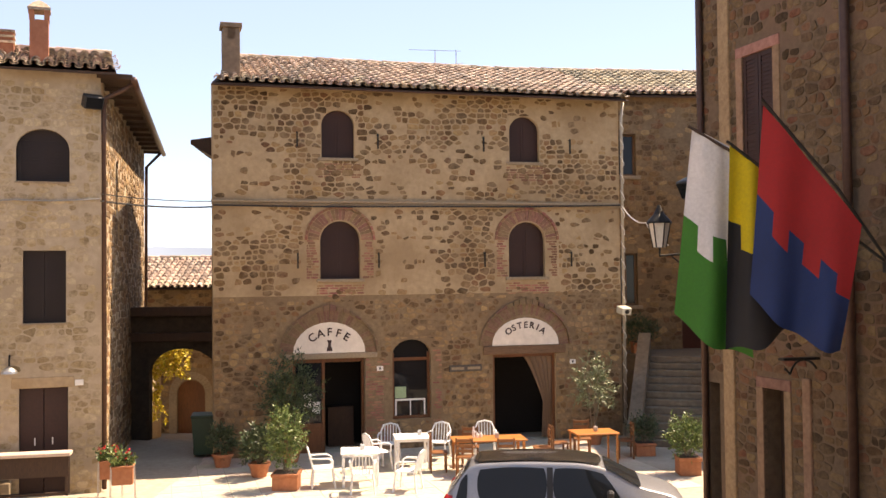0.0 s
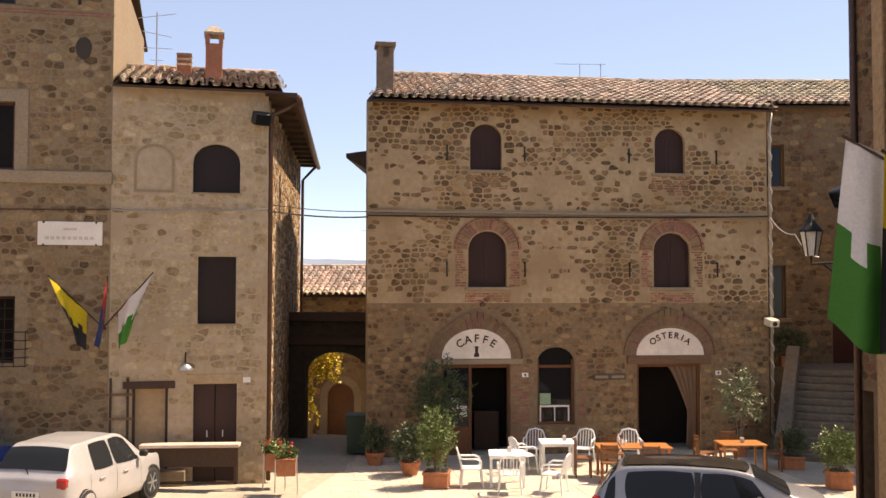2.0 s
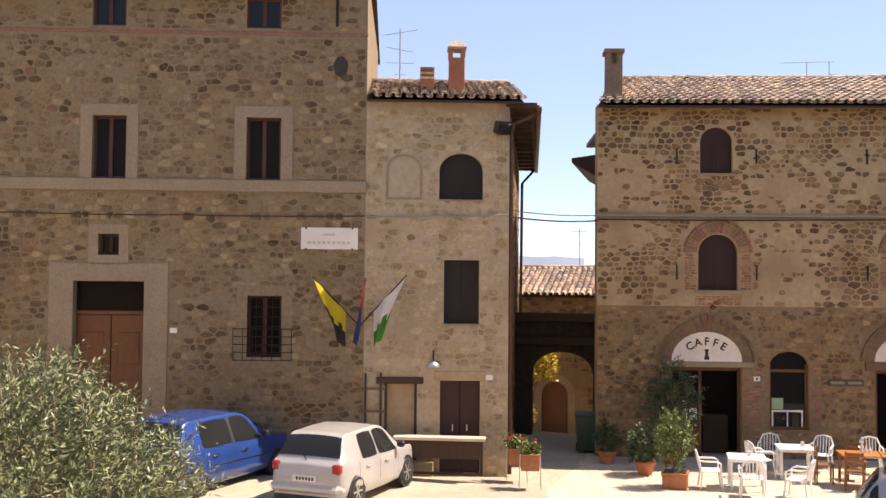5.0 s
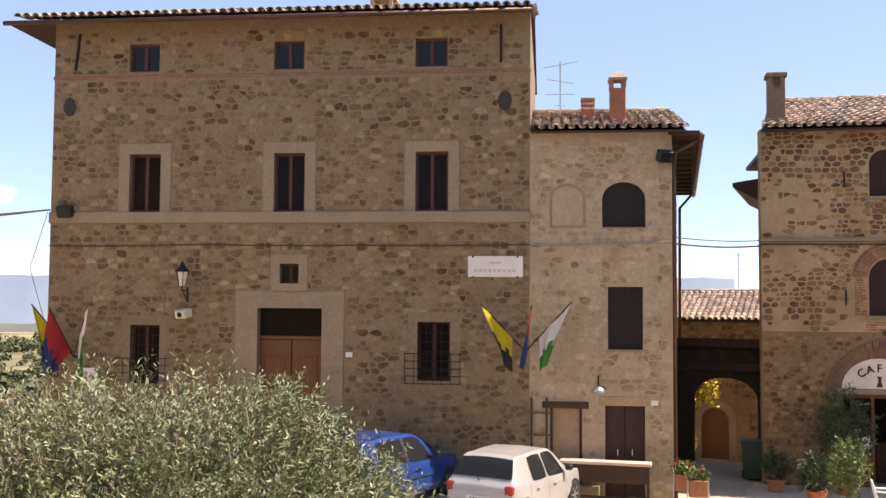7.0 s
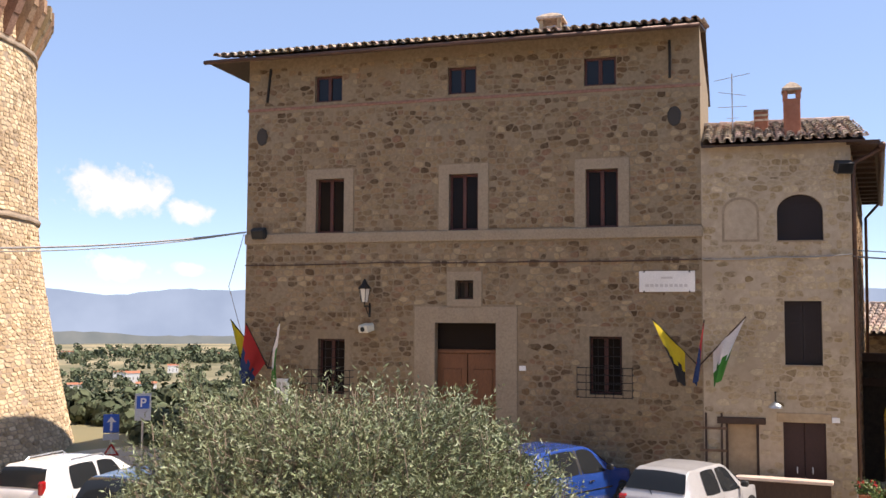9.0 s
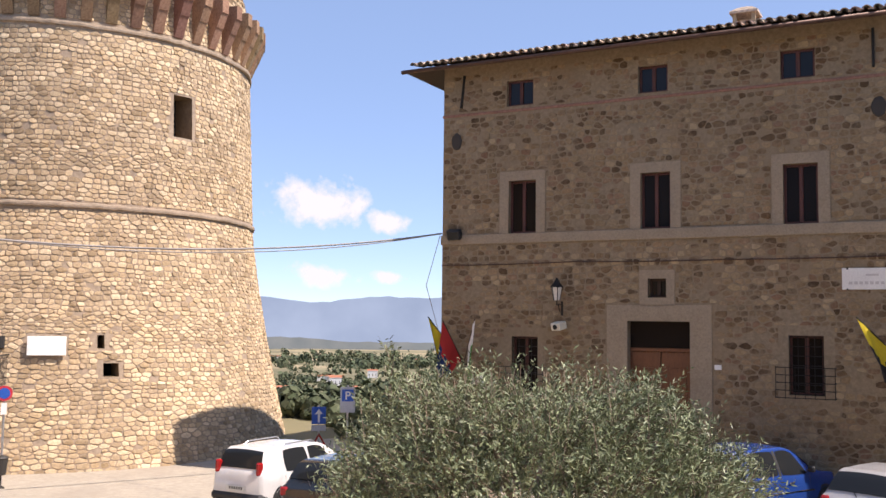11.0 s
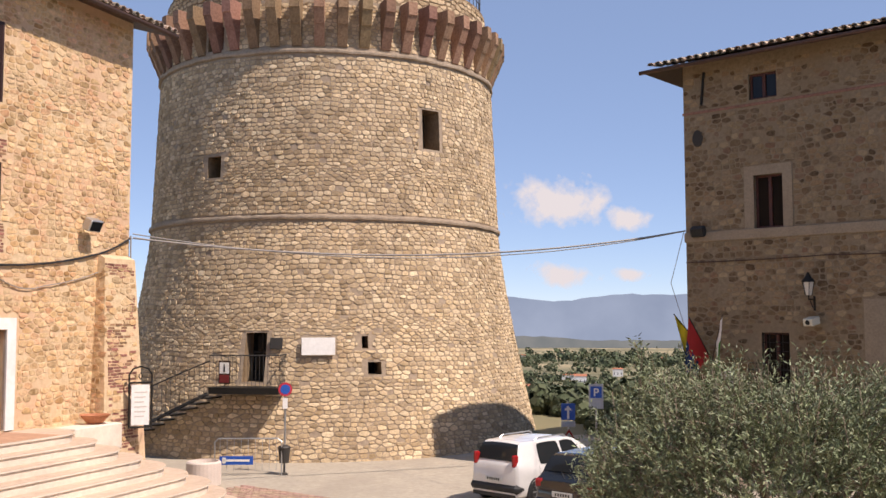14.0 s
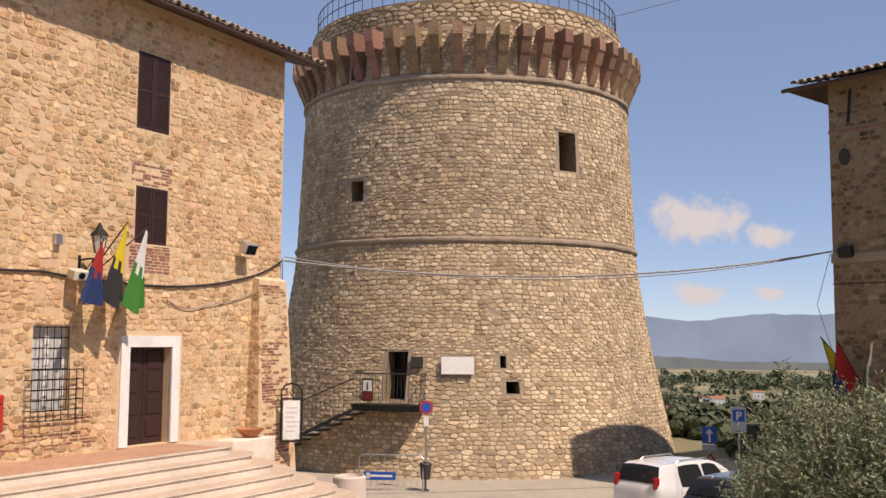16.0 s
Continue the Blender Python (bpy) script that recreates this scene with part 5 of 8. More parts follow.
def lerp_curve(pts, x):
    """A smooth curve through the points."""
    n = len(pts)
    for i in range(n - 1):
        (a, b), (c, d) = pts[i], pts[i + 1]
        if x <= c:
            t = max(0.0, (x - a) / (c - a))
            m0 = (d - pts[i - 1][1]) / (c - pts[i - 1][0]) if i else (d - b) / (c - a)
            m1 = (pts[i + 2][1] - b) / (pts[i + 2][0] - a) if i + 2 < n else (d - b) / (c - a)
            h = c - a
            return (2 * t**3 - 3 * t**2 + 1) * b + (t**3 - 2 * t**2 + t) * h * m0 + (3 * t**2 - 2 * t**3) * d + (t**3 - t**2) * h * m1
    return pts[-1][1]


def car(m, label, L, W, H, body, roof=None, top=None, belt=0.62, rails=False, bumper=None, rear_glass=(0.05, 0.118), side=((0.2, 0.43), (0.45, 0.68)), tail=(0.55, 0.72), strip=False, glass_top=3.97, screen=(0.595, 0.75)):
    """A hatchback: x forward from the tail, lofted from sections; top is the roof line as shares of L and H."""
    top = top or [(0.0, 0.58), (0.03, 0.66), (0.12, 0.955), (0.22, 0.99), (0.42, 1.0), (0.58, 0.965), (0.76, 0.66), (0.92, 0.57), (0.985, 0.46), (1.0, 0.36)]
    C = thing("car", m, label, "car", "parked cars")
    zb = 0.2

    def sec(s):
        ht = lerp_curve(top, s) * H
        bl = min(belt * H * (1 - 0.06 * s), ht - 0.012)
        w = W / 2 * lerp_curve([(0, 0.80), (0.02, 0.90), (0.07, 0.97), (0.2, 1.0), (0.75, 1.0), (0.93, 0.92), (1, 0.76)], s)
        k = max(0.0, min(1.0, (ht - bl) / (0.38 * H)))
        wr = w * (0.94 - 0.23 * k)
        return w, wr, bl, ht

    def at(s, q):
        """A point on the half section: q 0 sill, 1 flank, 2 belt, 3 roof edge, 4 roof middle."""
        w, wr, bl, ht = sec(s)
        pts = [(w * 0.93, zb), (w, zb + 0.16), (w * 1.005, (zb + bl) / 2 + 0.05), (w * 0.975, bl), (wr, ht - 0.035 * H * (1 if ht > bl + 0.1 else 0.2)), (wr * 0.86, ht), (0, ht + 0.02)]
        i = min(int(q), len(pts) - 2)
        t = q - i
        p0, p1, p2 = pts[max(i - 1, 0)], pts[i], pts[i + 1]
        p3 = pts[i + 2] if i + 2 < len(pts) else (-pts[i][0], pts[i][1])
        y, z = (0.5 * (2 * p1[k] + (p2[k] - p0[k]) * t + (2 * p0[k] - 5 * p1[k] + 4 * p2[k] - p3[k]) * t * t + (3 * p1[k] - p0[k] - 3 * p2[k] + p3[k]) * t ** 3) for k in (0, 1))
        return Vector(((s - 0.5) * L, y, z))

    ss = sorted({0.0, 0.015, 0.985, 1.0} | {i / 48 for i in range(49)} | {p_[0] for p_ in top})
    V, F, M = [], [], []
    nq = 19
    for s in ss:
        half = [at(s, q / 3) for q in range(nq)]
        V += half + [Vector((v.x, -v.y, v.z)) for v in half[-2::-1]]
    n = 2 * nq - 1
    for j in range(len(ss) - 1):
        for i in range(n - 1):
            F.append((j * n + i, (j + 1) * n + i, (j + 1) * n + i + 1, j * n + i + 1))
    F += [tuple(range(n)), tuple(range((len(ss) - 1) * n, len(ss) * n))[::-1]]
    F += [(j * n, j * n + n - 1, (j + 1) * n + n - 1, (j + 1) * n) for j in range(len(ss) - 1)]
    me = mesh_of("body", V, F, body, True)
    b_ = put("body", me, C)

    def patch(name, s0, s1, q0, q1, mat, sides=(1, -1), lift=0.008, taper=(0.0, 0.0), parent=None, label="", rounded=0.0):
        for sg in sides:
            vv, ff = [], []
            for a in range(9):
                for q in range(7):
                    ex, ey = a / 4 - 1, q / 3 - 1
                    ea, t = (ex * math.sqrt(1 - rounded * ey * ey) + 1) / 2, (ey * math.sqrt(1 - rounded * ex * ex) + 1) / 2
                    lo, hi = s0 + taper[0] * t, s1 - taper[1] * t
                    v = at(lo + (hi - lo) * ea, q0 + (q1 - q0) * t)
                    v.y += lift if q0 < 4.5 else 0
                    v.z += lift * (0.4 if q0 < 4.5 else 1.0)
                    vv.append(Vector((v.x, v.y * sg, v.z)))
            for a in range(8):
                for q in range(6):
                    ff.append((a * 7 + q, a * 7 + q + 1, a * 7 + q + 8, a * 7 + q + 7))
            put(name, mesh_of(name, vv, ff, mat, True), parent or C, label)

    def across(name, s0, s1, y, mat, lift=0.01, parent=None):
        vv, ff = [], []
        q0 = 4.0 + (1 - y) * 4
        for a in range(7):
            for q in range(9):
                t, es = q / 4 - 1, a / 3 - 1
                s = s0 + (s1 - s0) * (es * math.sqrt(1 - 0.16 * t * t) + 1) / 2
                t *= math.sqrt(1 - 0.16 * es * es)
                e = at(s, 6 - (6 - q0) * abs(t))
                vv.append(Vector((e.x - (0.012 if s < 0.5 else -0.012), e.y * (1 if t > 0 else -1), e.z + lift)))
        for a in range(6):
            for q in range(8):
                ff.append((a * 9 + q, a * 9 + q + 1, a * 9 + q + 10, a * 9 + q + 9))
        put(name, mesh_of(name, vv, ff, mat, True), parent or C)

    for k, (a, b) in enumerate(side):
        patch("side_window", a, b, 3.05, glass_top, CARGLASS, taper=(0.02 if k == 0 else 0.0, 0.0 if k < len(side) - 1 else 0.085), rounded=0.16)
    if strip or roof:
        patch("pillar", side[-2][1], side[-1][0], 3.05, glass_top, BLACKTRIM, lift=0.006)
    across("windscreen", *screen, 0.9, CARGLASS)
    across("rear_window", rear_glass[0], rear_glass[1], 0.86, CARGLASS)
    if roof:
        across("roof_panel", 0.12, screen[0] - 0.01, 0.78, roof, 0.03)
        bm = bmesh.new()
        tube(bm, [(-0.36 * L, 0.1, H), (-0.41 * L, 0.1, H + 0.28)], 0.008, 5)
        part("aerial", bm, BLACKTRIM, C)
    for sg in (1, -1):
        w0 = sec(0.03)[0] * (0.9 if tail[0] > 0.65 else 1.0)
        z0, z1 = H * (tail[0] - 0.04), H * tail[1]
        bm = bmesh.new()
        ya, yb = sorted((sg * (w0 - (0.13 if tail[0] > 0.65 else 0.20)), sg * (w0 - 0.012)))
        box(bm, -L / 2 - 0.012, -L / 2 + 0.16, ya, yb, z0 - (0.12 if tail[0] > 0.65 else 0.02), z0 + 0.17, 0.035)
        part("tail_lamp", bm, REDLAMP, C)
        for s in (0.195, 0.44, 0.69):
            patch("door_seam", s - 0.0012, s + 0.0012, 1.0, 2.98, BLACKTRIM, (sg,), 0.002)
        bm = bmesh.new()
        box(bm, 0.17 * L - 0.04, 0.17 * L + 0.07, min(sg * (W / 2 + 0.0), sg * (W / 2 + 0.17)), max(sg * (W / 2 + 0.0), sg * (W / 2 + 0.17)), 0.64 * H, 0.64 * H + 0.13, 0.03)
        part("mirror", bm, BLACKTRIM, C)
        for s in (0.27, 0.5):
            bm = bmesh.new()
            y = at(s, 2.55).y
            box(bm, (s - 0.5) * L, (s - 0.5) * L + 0.18, min(sg * (y + 0.001), sg * (y + 0.035)), max(sg * (y + 0.001), sg * (y + 0.035)), at(s, 2.55).z, at(s, 2.55).z + 0.035, 0.01)
            part("door_handle", bm, CHROME if strip else body, C)
        for s, r in ((0.17, 0.3), (0.82, 0.3)):
            x, y = (s - 0.5) * L, W / 2 * 0.985
            arch_ = part("wheel_arch", lathe(bmesh.new(), [(0.35, -0.09), (0.35, 0.012), (0.30, 0.016), (0.30, -0.09)], 24), BLACKTRIM, C, m=pose(x, sg * y, 0.31, -90 * sg))
            wh = part("wheel", lathe(bmesh.new(), [(0.2, -0.16), (0.3, -0.15), (0.305, -0.02), (0.285, 0.018), (0.2, 0.012)], 28), RUBBER, C, m=pose(x, sg * (y + 0.004), 0.305, -90 * sg), smooth=True)
            bm = lathe(bmesh.new(), [(0.19, -0.02), (0.195, 0.014), (0.17, 0.0), (0.05, 0.012), (0.03, 0.02)], 20)
            for k in range(6):
                box(bm, 0.03, 0.185, -0.018, 0.018, 0.0, 0.018, m=pose(0, 0, 0, 0, 0, 60 * k))
            part("rim", bm, ALLOY, wh)
        if strip:
            bm = bmesh.new()
            y = W / 2 * 1.005
            box(bm, -0.24 * L, 0.22 * L, min(sg * y, sg * (y + 0.02)), max(sg * y, sg * (y + 0.02)), 0.55, 0.585, 0.006)
            part("door_trim", bm, CHROME, C)
        if rails:
            bm = bmesh.new()
            y = sec(0.3)[1] * 0.93
            tube(bm, [(-0.28 * L, sg * y, H * 0.99), (-0.25 * L, sg * y, H + 0.05), (0.02 * L, sg * y, H + 0.06), (0.05 * L, sg * y, H * 0.99)], 0.018, 6)
            part("roof_rail", bm, ALLOY, C)
    bm = bmesh.new()
    box(bm, -L / 2 - 0.06, -L / 2 + 0.3, -W / 2 * 0.955, W / 2 * 0.955, 0.27, 0.53, 0.1)
    part("bumper", bm, bumper or body, C, smooth=False)
    bm = bmesh.new()
    box(bm, -L / 2 - 0.03, -L / 2 + 0.1, -W / 2 * 0.8, W / 2 * 0.8, 0.18, 0.268, 0.01)
    part("valance", bm, BLACKTRIM, C)
    bm = bmesh.new()
    box(bm, -L / 2 - 0.03, -L / 2 + 0.02, -0.27, 0.27, 0.54, 0.66, 0.005)
    pl_ = part("number_plate", bm, PLATE, C)
    part("plate_bars", boxes(*[(-L / 2 - 0.034, -L / 2 - 0.0301, -0.2 + 0.068 * k, -0.16 + 0.068 * k, 0.57, 0.63) for k in range(6)]), BLACKTRIM, pl_)
    bm = bmesh.new()
    tube(bm, [(-0.475 * L, 0.02, 0.66 * H), (-0.45 * L, 0.16, 0.74 * H)], 0.012, 5)
    part("wiper", bm, BLACKTRIM, C)
    return C


PALEPAINT = paint("silver_white_car_paint", (0.42, 0.41, 0.41), 0.3, 0.1)
WHITEPAINT, BLUEPAINT = paint("white_car_paint", (0.70, 0.68, 0.66)), paint("blue_car_paint", (0.016, 0.055, 0.24), 0.25)
SILVER, BLACKPAINT = paint("silver_car_paint", (0.30, 0.30, 0.315), 0.3, 0.3), paint("black_car_paint", (0.012, 0.013, 0.014), 0.2)
COUPETOP = [(0.0, 0.6), (0.025, 0.68), (0.10, 0.93), (0.2, 0.985), (0.42, 1.0), (0.63, 0.955), (0.80, 0.74), (0.93, 0.64), (0.985, 0.52), (1.0, 0.4)]
car(pose(-9.82, 17.57, 0.14, 0, 0, 86), "small silver-white hatchback parked nose to the wall", 3.64, 1.68, 1.43, PALEPAINT, side=((0.235, 0.42), (0.435, 0.68)), rear_glass=(0.04, 0.118))
car(pose(-12.95, 17.15, 0.2, 0, 0, 83), "bright blue compact family car with chrome trim", 4.2, 1.78, 1.53, BLUEPAINT, strip=True)
car(pose(2.05, 16.9, 0.0, 0, 0, -6), "pale silver hatchback with a black roof", 4.0, 1.68, 1.41, SILVER, BLACKPAINT, top=COUPETOP, belt=0.58, side=((0.045, 0.095), (0.135, 0.42), (0.445, 0.74)), glass_top=3.93, screen=(0.655, 0.80), rear_glass=(0.03, 0.10))
MPVTOP = [(0.0, 0.6), (0.02, 0.68), (0.07, 0.95), (0.16, 0.99), (0.45, 1.0), (0.62, 0.95), (0.82, 0.66), (0.94, 0.56), (0.985, 0.46), (1.0, 0.36)]
car(pose(-21.2, 10.0, 0.07, 0, 0, 108), "white compact people carrier with roof rails by the tower", 3.9, 1.62, 1.46, WHITEPAINT, top=MPVTOP, rails=True, bumper=BLACKTRIM, rear_glass=(0.022, 0.075), tail=(0.74, 0.82))
car(pose(-18.5, 10.1, 0.07, 0, 0, 108), "dark hatchback beside the olive tree", 3.9, 1.68, 1.42, BLACKPAINT)

# ---- cafe furniture ----
PLASTIC = plain("white_plastic", (0.80, 0.80, 0.79), 0.4, grain=10, bump=0)
PINE = material("varnished_pine", (0.36, 0.125, 0.032), (0.50, 0.20, 0.06), 0.4, grain=7, stain=1.5, bump=0.05, stretch=(1, 8, 8))

CHAIRWOOD = material("brown_chair_wood", (0.15, 0.055, 0.02), (0.25, 0.10, 0.036), 0.45, grain=7, stain=1.5, bump=0.05, stretch=(1, 8, 8))


def plastic_chair(m):
    C = thing("plastic_chair", m, "white plastic stacking armchair with a slatted back", "chair", "white cafe chairs")
    bm = bmesh.new()
    box(bm, -0.23, 0.23, -0.22, 0.22, 0.41, 0.435, 0.012)
    part("seat", bm, PLASTIC, C)
    for sx in (-1, 1):
        for sy in (-1, 1):
            bm = bmesh.new()
            tube(bm, [(sx * 0.21, sy * 0.2, 0.42), (sx * 0.25, sy * 0.25, 0.0)], 0.022, 6)
            part("leg", bm, PLASTIC, C)
        bm = bmesh.new()
        tube(bm, [(sx * 0.25, 0.2, 0.43), (sx * 0.27, 0.19, 0.6), (sx * 0.27, 0.1, 0.645), (sx * 0.265, -0.15, 0.645), (sx * 0.22, -0.25, 0.65)], 0.02, 6)
        part("armrest", bm, PLASTIC, C)
    bm = bmesh.new()
    tube(bm, [(-0.22, -0.22, 0.42), (-0.23, -0.28, 0.68), (-0.17, -0.32, 0.82), (0, -0.335, 0.86), (0.17, -0.32, 0.82), (0.23, -0.28, 0.68), (0.22, -0.22, 0.42)], 0.022, 6)
    part("back_frame", bm, PLASTIC, C)
    for k in range(5):
        x = -0.14 + 0.07 * k
        bm = bmesh.new()
        tube(bm, [(x, -0.225, 0.43), (x, -0.29, 0.65), (x, -0.325, 0.83)], 0.015, 4)
        part("back_slat", bm, PLASTIC, C)
    return C


def plastic_table(m):
    T = thing("plastic_table", m, "square white plastic garden table", "table", "white cafe tables")
    part("tabletop", boxes((-0.42, 0.42, -0.42, 0.42, 0.69, 0.725), bev=0.012), PLASTIC, T)
    part("apron", boxes((-0.38, 0.38, -0.38, 0.38, 0.64, 0.688)), PLASTIC, T)
    for sx in (-1, 1):
        for sy in (-1, 1):
            part("leg", boxes((sx * 0.36 - 0.03, sx * 0.36 + 0.03, sy * 0.36 - 0.03, sy * 0.36 + 0.03, 0, 0.64), bev=0.01), PLASTIC, T)
    return T


def wood_chair(m):
    C = thing("wooden_chair", m, "brown varnished wooden chair with a ladder back", "chair", "wooden chairs at the inn")
    part("seat", boxes((-0.21, 0.21, -0.2, 0.21, 0.43, 0.46), bev=0.01), CHAIRWOOD, C)
    for sx in (-1, 1):
        part("leg", boxes((sx * 0.18 - 0.018, sx * 0.18 + 0.018, 0.15, 0.186, 0, 0.43)), CHAIRWOOD, C)
        part("leg", boxes((sx * 0.18 - 0.018, sx * 0.18 + 0.018, -0.2, -0.164, 0, 0.88)), CHAIRWOOD, C)
    for z in (0.56, 0.67, 0.79):
        part("back_rail", boxes((-0.162, 0.162, -0.195, -0.17, z, z + 0.07), bev=0.005), CHAIRWOOD, C)
    return C


def wood_table(m, w=0.8):
    T = thing("wooden_table", m, "varnished pine dining table outdoors", "table", "pine tables at the inn")
    part("tabletop", boxes((-w, w, -0.4, 0.4, 0.72, 0.755), bev=0.008), PINE, T)
    for sx in (-1, 1):
        for sy in (-1, 1):
            part("leg", boxes((sx * (w - 0.08) - 0.03, sx * (w - 0.08) + 0.03, sy * 0.32 - 0.03, sy * 0.32 + 0.03, 0, 0.719)), PINE, T)
    return T


ch = plastic_chair(pose(-2.62, 21.35, 0, 0, 0, -80))
for x, y, r in ((-1.72, 20.75, 5), (-0.78, 20.9, 75), (-1.55, 23.2, -60), (-1.35, 24.3, 178), (-0.15, 24.45, 165), (1.0, 24.6, 180)):
    copy_thing(ch, pose(x, y, 0, 0, 0, r))
tb = plastic_table(pose(-1.85, 21.65, 0, 0, 0, 6))
copy_thing(tb, pose(-0.78, 23.5, 0, 0, 0, 8))
wt = wood_table(pose(1.0, 22.9, 0, 0, 0, 8), 0.85)
copy_thing(wt, pose(3.55, 23.7, 0, 0, 0, 10) @ Matrix.Diagonal((0.62, 1, 1, 1)))
wc = wood_chair(pose(-0.15, 22.9, 0, 0, 0, -85))
for x, y, r in ((0.45, 22.3, -5), (1.35, 22.25, 3), (0.6, 23.6, 175), (2.3, 23.4, 95), (2.75, 24.0, -80), (4.4, 24.3, 90), (3.4, 24.6, 178)):
    copy_thing(wc, pose(x, y, 0, 0, 0, r))
for x, y, z in ((-1.8, 21.7, 0.725), (-0.6, 23.6, 0.725), (1.2, 22.9, 0.755), (3.6, 23.7, 0.755)):
    H_ = thing("napkin_holder", pose(x, y, z), "small metal napkin holder on the table", "napkin holder", "napkin holders")
    part("holder", boxes((-0.05, 0.05, -0.03, 0.03, 0, 0.09), bev=0.008), ALLOY, H_)
    part("napkins", boxes((-0.04, 0.04, -0.02, 0.02, 0.09, 0.12)), PLASTIC, H_)
G_ = thing("glass_group", pose(0.75, 22.95, 0.755), "cluster of glasses and a bottle on the pine table", "glasses")
for x, y, h in ((0, 0, 0.13), (0.09, 0.05, 0.13), (-0.08, 0.08, 0.24)):
    part("glass", lathe(bmesh.new(), [(0.03, 0), (0.035, h * 0.6), (0.02, h * 0.75), (0.02, h)], 10), PLASTIC, G_, m=pose(x, y, 0))

# ---- cafe front details ----
SIGNBROWN = plain("sign_lettering", (0.05, 0.025, 0.02), 0.8)


def curved_word(word, cx, zb, r, a0, a1, size, parent):
    for k, c in enumerate(word):
        a = a0 + (a1 - a0) * k / (len(word) - 1)
        me = text_mesh(c, size)
        me.materials.append(SIGNBROWN)
        put("letter", me, parent, m=Matrix.Translation((cx + r * math.sin(a), -0.022, zb + r * 0.86 * math.cos(a))) @ pose(0, 0, 0, 90, 0, 0) @ pose(0, 0, 0, 0, 0, -math.degrees(a) * 0.85))


SG = thing("sign", CAFFE.matrix_basis.copy(), "brown painted arched lettering over the cafe door", "sign")
curved_word("CAFFE", 2.91, 2.44, 0.64, -0.66, 0.66, 0.29, SG)
part("emblem", boxes((2.85, 2.97, -0.018, -0.013, 2.66, 2.70), (2.87, 2.95, -0.018, -0.013, 2.70, 2.84), (2.84, 2.98, -0.018, -0.013, 2.60, 2.66), (2.855, 2.965, -0.018, -0.013, 2.84, 2.88)), SIGNBROWN, SG, "dark chess-rook emblem")
SG = thing("sign", CAFFE.matrix_basis.copy(), "brown painted arched lettering over the inn door", "sign")
curved_word("OSTERIA", 8.27, 2.50, 0.66, -0.74, 0.74, 0.24, SG)

CD = part("door", boxes((1.98, 2.05, 0.12, 0.2, 0, 2.4), (2.72, 2.80, 0.12, 0.2, 0, 2.4), (3.76, 3.83, 0.12, 0.2, 0, 2.4), (2.05, 2.72, 0.12, 0.2, 2.3, 2.4), (2.80, 3.76, 0.12, 0.2, 2.3, 2.4), (2.05, 2.72, 0.13, 0.19, 0, 0.75), bev=0.008), DOORWOOD, CAFFE, "varnished wood and glass cafe door, one leaf open")
part("pane", boxes((2.05, 2.72, 0.155, 0.165, 0.75, 2.3)), GLASS, CD)
part("notice", boxes((2.15, 2.45, 0.14, 0.15, 1.15, 1.5), (2.48, 2.68, 0.14, 0.15, 1.0, 1.3)), WHITE, CD)
part("counter", boxes((3.0, 3.7, 0.9, 1.2, 0, 1.05), bev=0.01), DARKWOOD, CAFFE)
CWN = part("window", boxes((4.56, 4.63, 0.12, 0.2, 0.76, 2.5), (5.53, 5.60, 0.12, 0.2, 0.76, 2.5), (4.63, 5.53, 0.12, 0.2, 0.76, 0.84), (4.63, 5.53, 0.12, 0.2, 2.28, 2.36), bev=0.006), DOORWOOD, CAFFE, "arched cafe window with a wooden frame")
part("pane", boxes((4.56, 5.60, 0.16, 0.17, 0.8, 2.84)), GLASS, CWN)
DC = thing("display_case", CAFFE.matrix_basis @ pose(5.05, 0.14, 0.85), "white framed display case inside the cafe window", "display case")
part("frame", boxes((-0.4, 0.42, -0.02, 0.0, 0.38, 0.43), (-0.4, -0.36, -0.02, 0.0, 0, 0.38), (0.0, 0.03, -0.02, 0.0, 0, 0.38), (0.38, 0.42, -0.02, 0.0, 0, 0.38)), WHITE, DC)
part("picture", boxes((-0.4, -0.1, -0.02, -0.005, 0.45, 0.75)), plain("pale_green_card", (0.3, 0.42, 0.25), 0.7), DC)
OD = part("door_frame", boxes((7.32, 7.40, 0.08, 0.3, 0, 2.36), (9.06, 9.14, 0.08, 0.3, 0, 2.36), (7.40, 9.06, 0.08, 0.3, 2.28, 2.36), bev=0.008), DOORWOOD, CAFFE, "brown wooden door frame of the inn")


def curtain():
    V, F = [], []
    nu, nz = 22, 14
    for j in range(nz + 1):
        t = j / nz
        z = 2.28 - 2.2 * t
        pull = min(1.0, t / 0.55)
        x0 = 8.25 + (8.82 - 8.25) * pull ** 0.8 if t < 0.6 else 8.82 - (t - 0.6) * 0.1
        for i in range(nu + 1):
            q = i / nu
            V.append((x0 + (9.05 - x0) * q, 0.16 + 0.035 * math.sin(q * 30 + t * 2), z))
    for j in range(nz):
        for i in range(nu):
            a = j * (nu + 1) + i
            F.append((a, a + 1, a + nu + 2, a + nu + 1))
    me = mesh_of("curtain", V, F, plain("curtain_cloth", (0.20, 0.13, 0.085), 0.9), True)
    tagged(put("curtain", me, m=CAFFE.matrix_basis.copy()), "brown curtain gathered to one side of the inn door", "curtain")


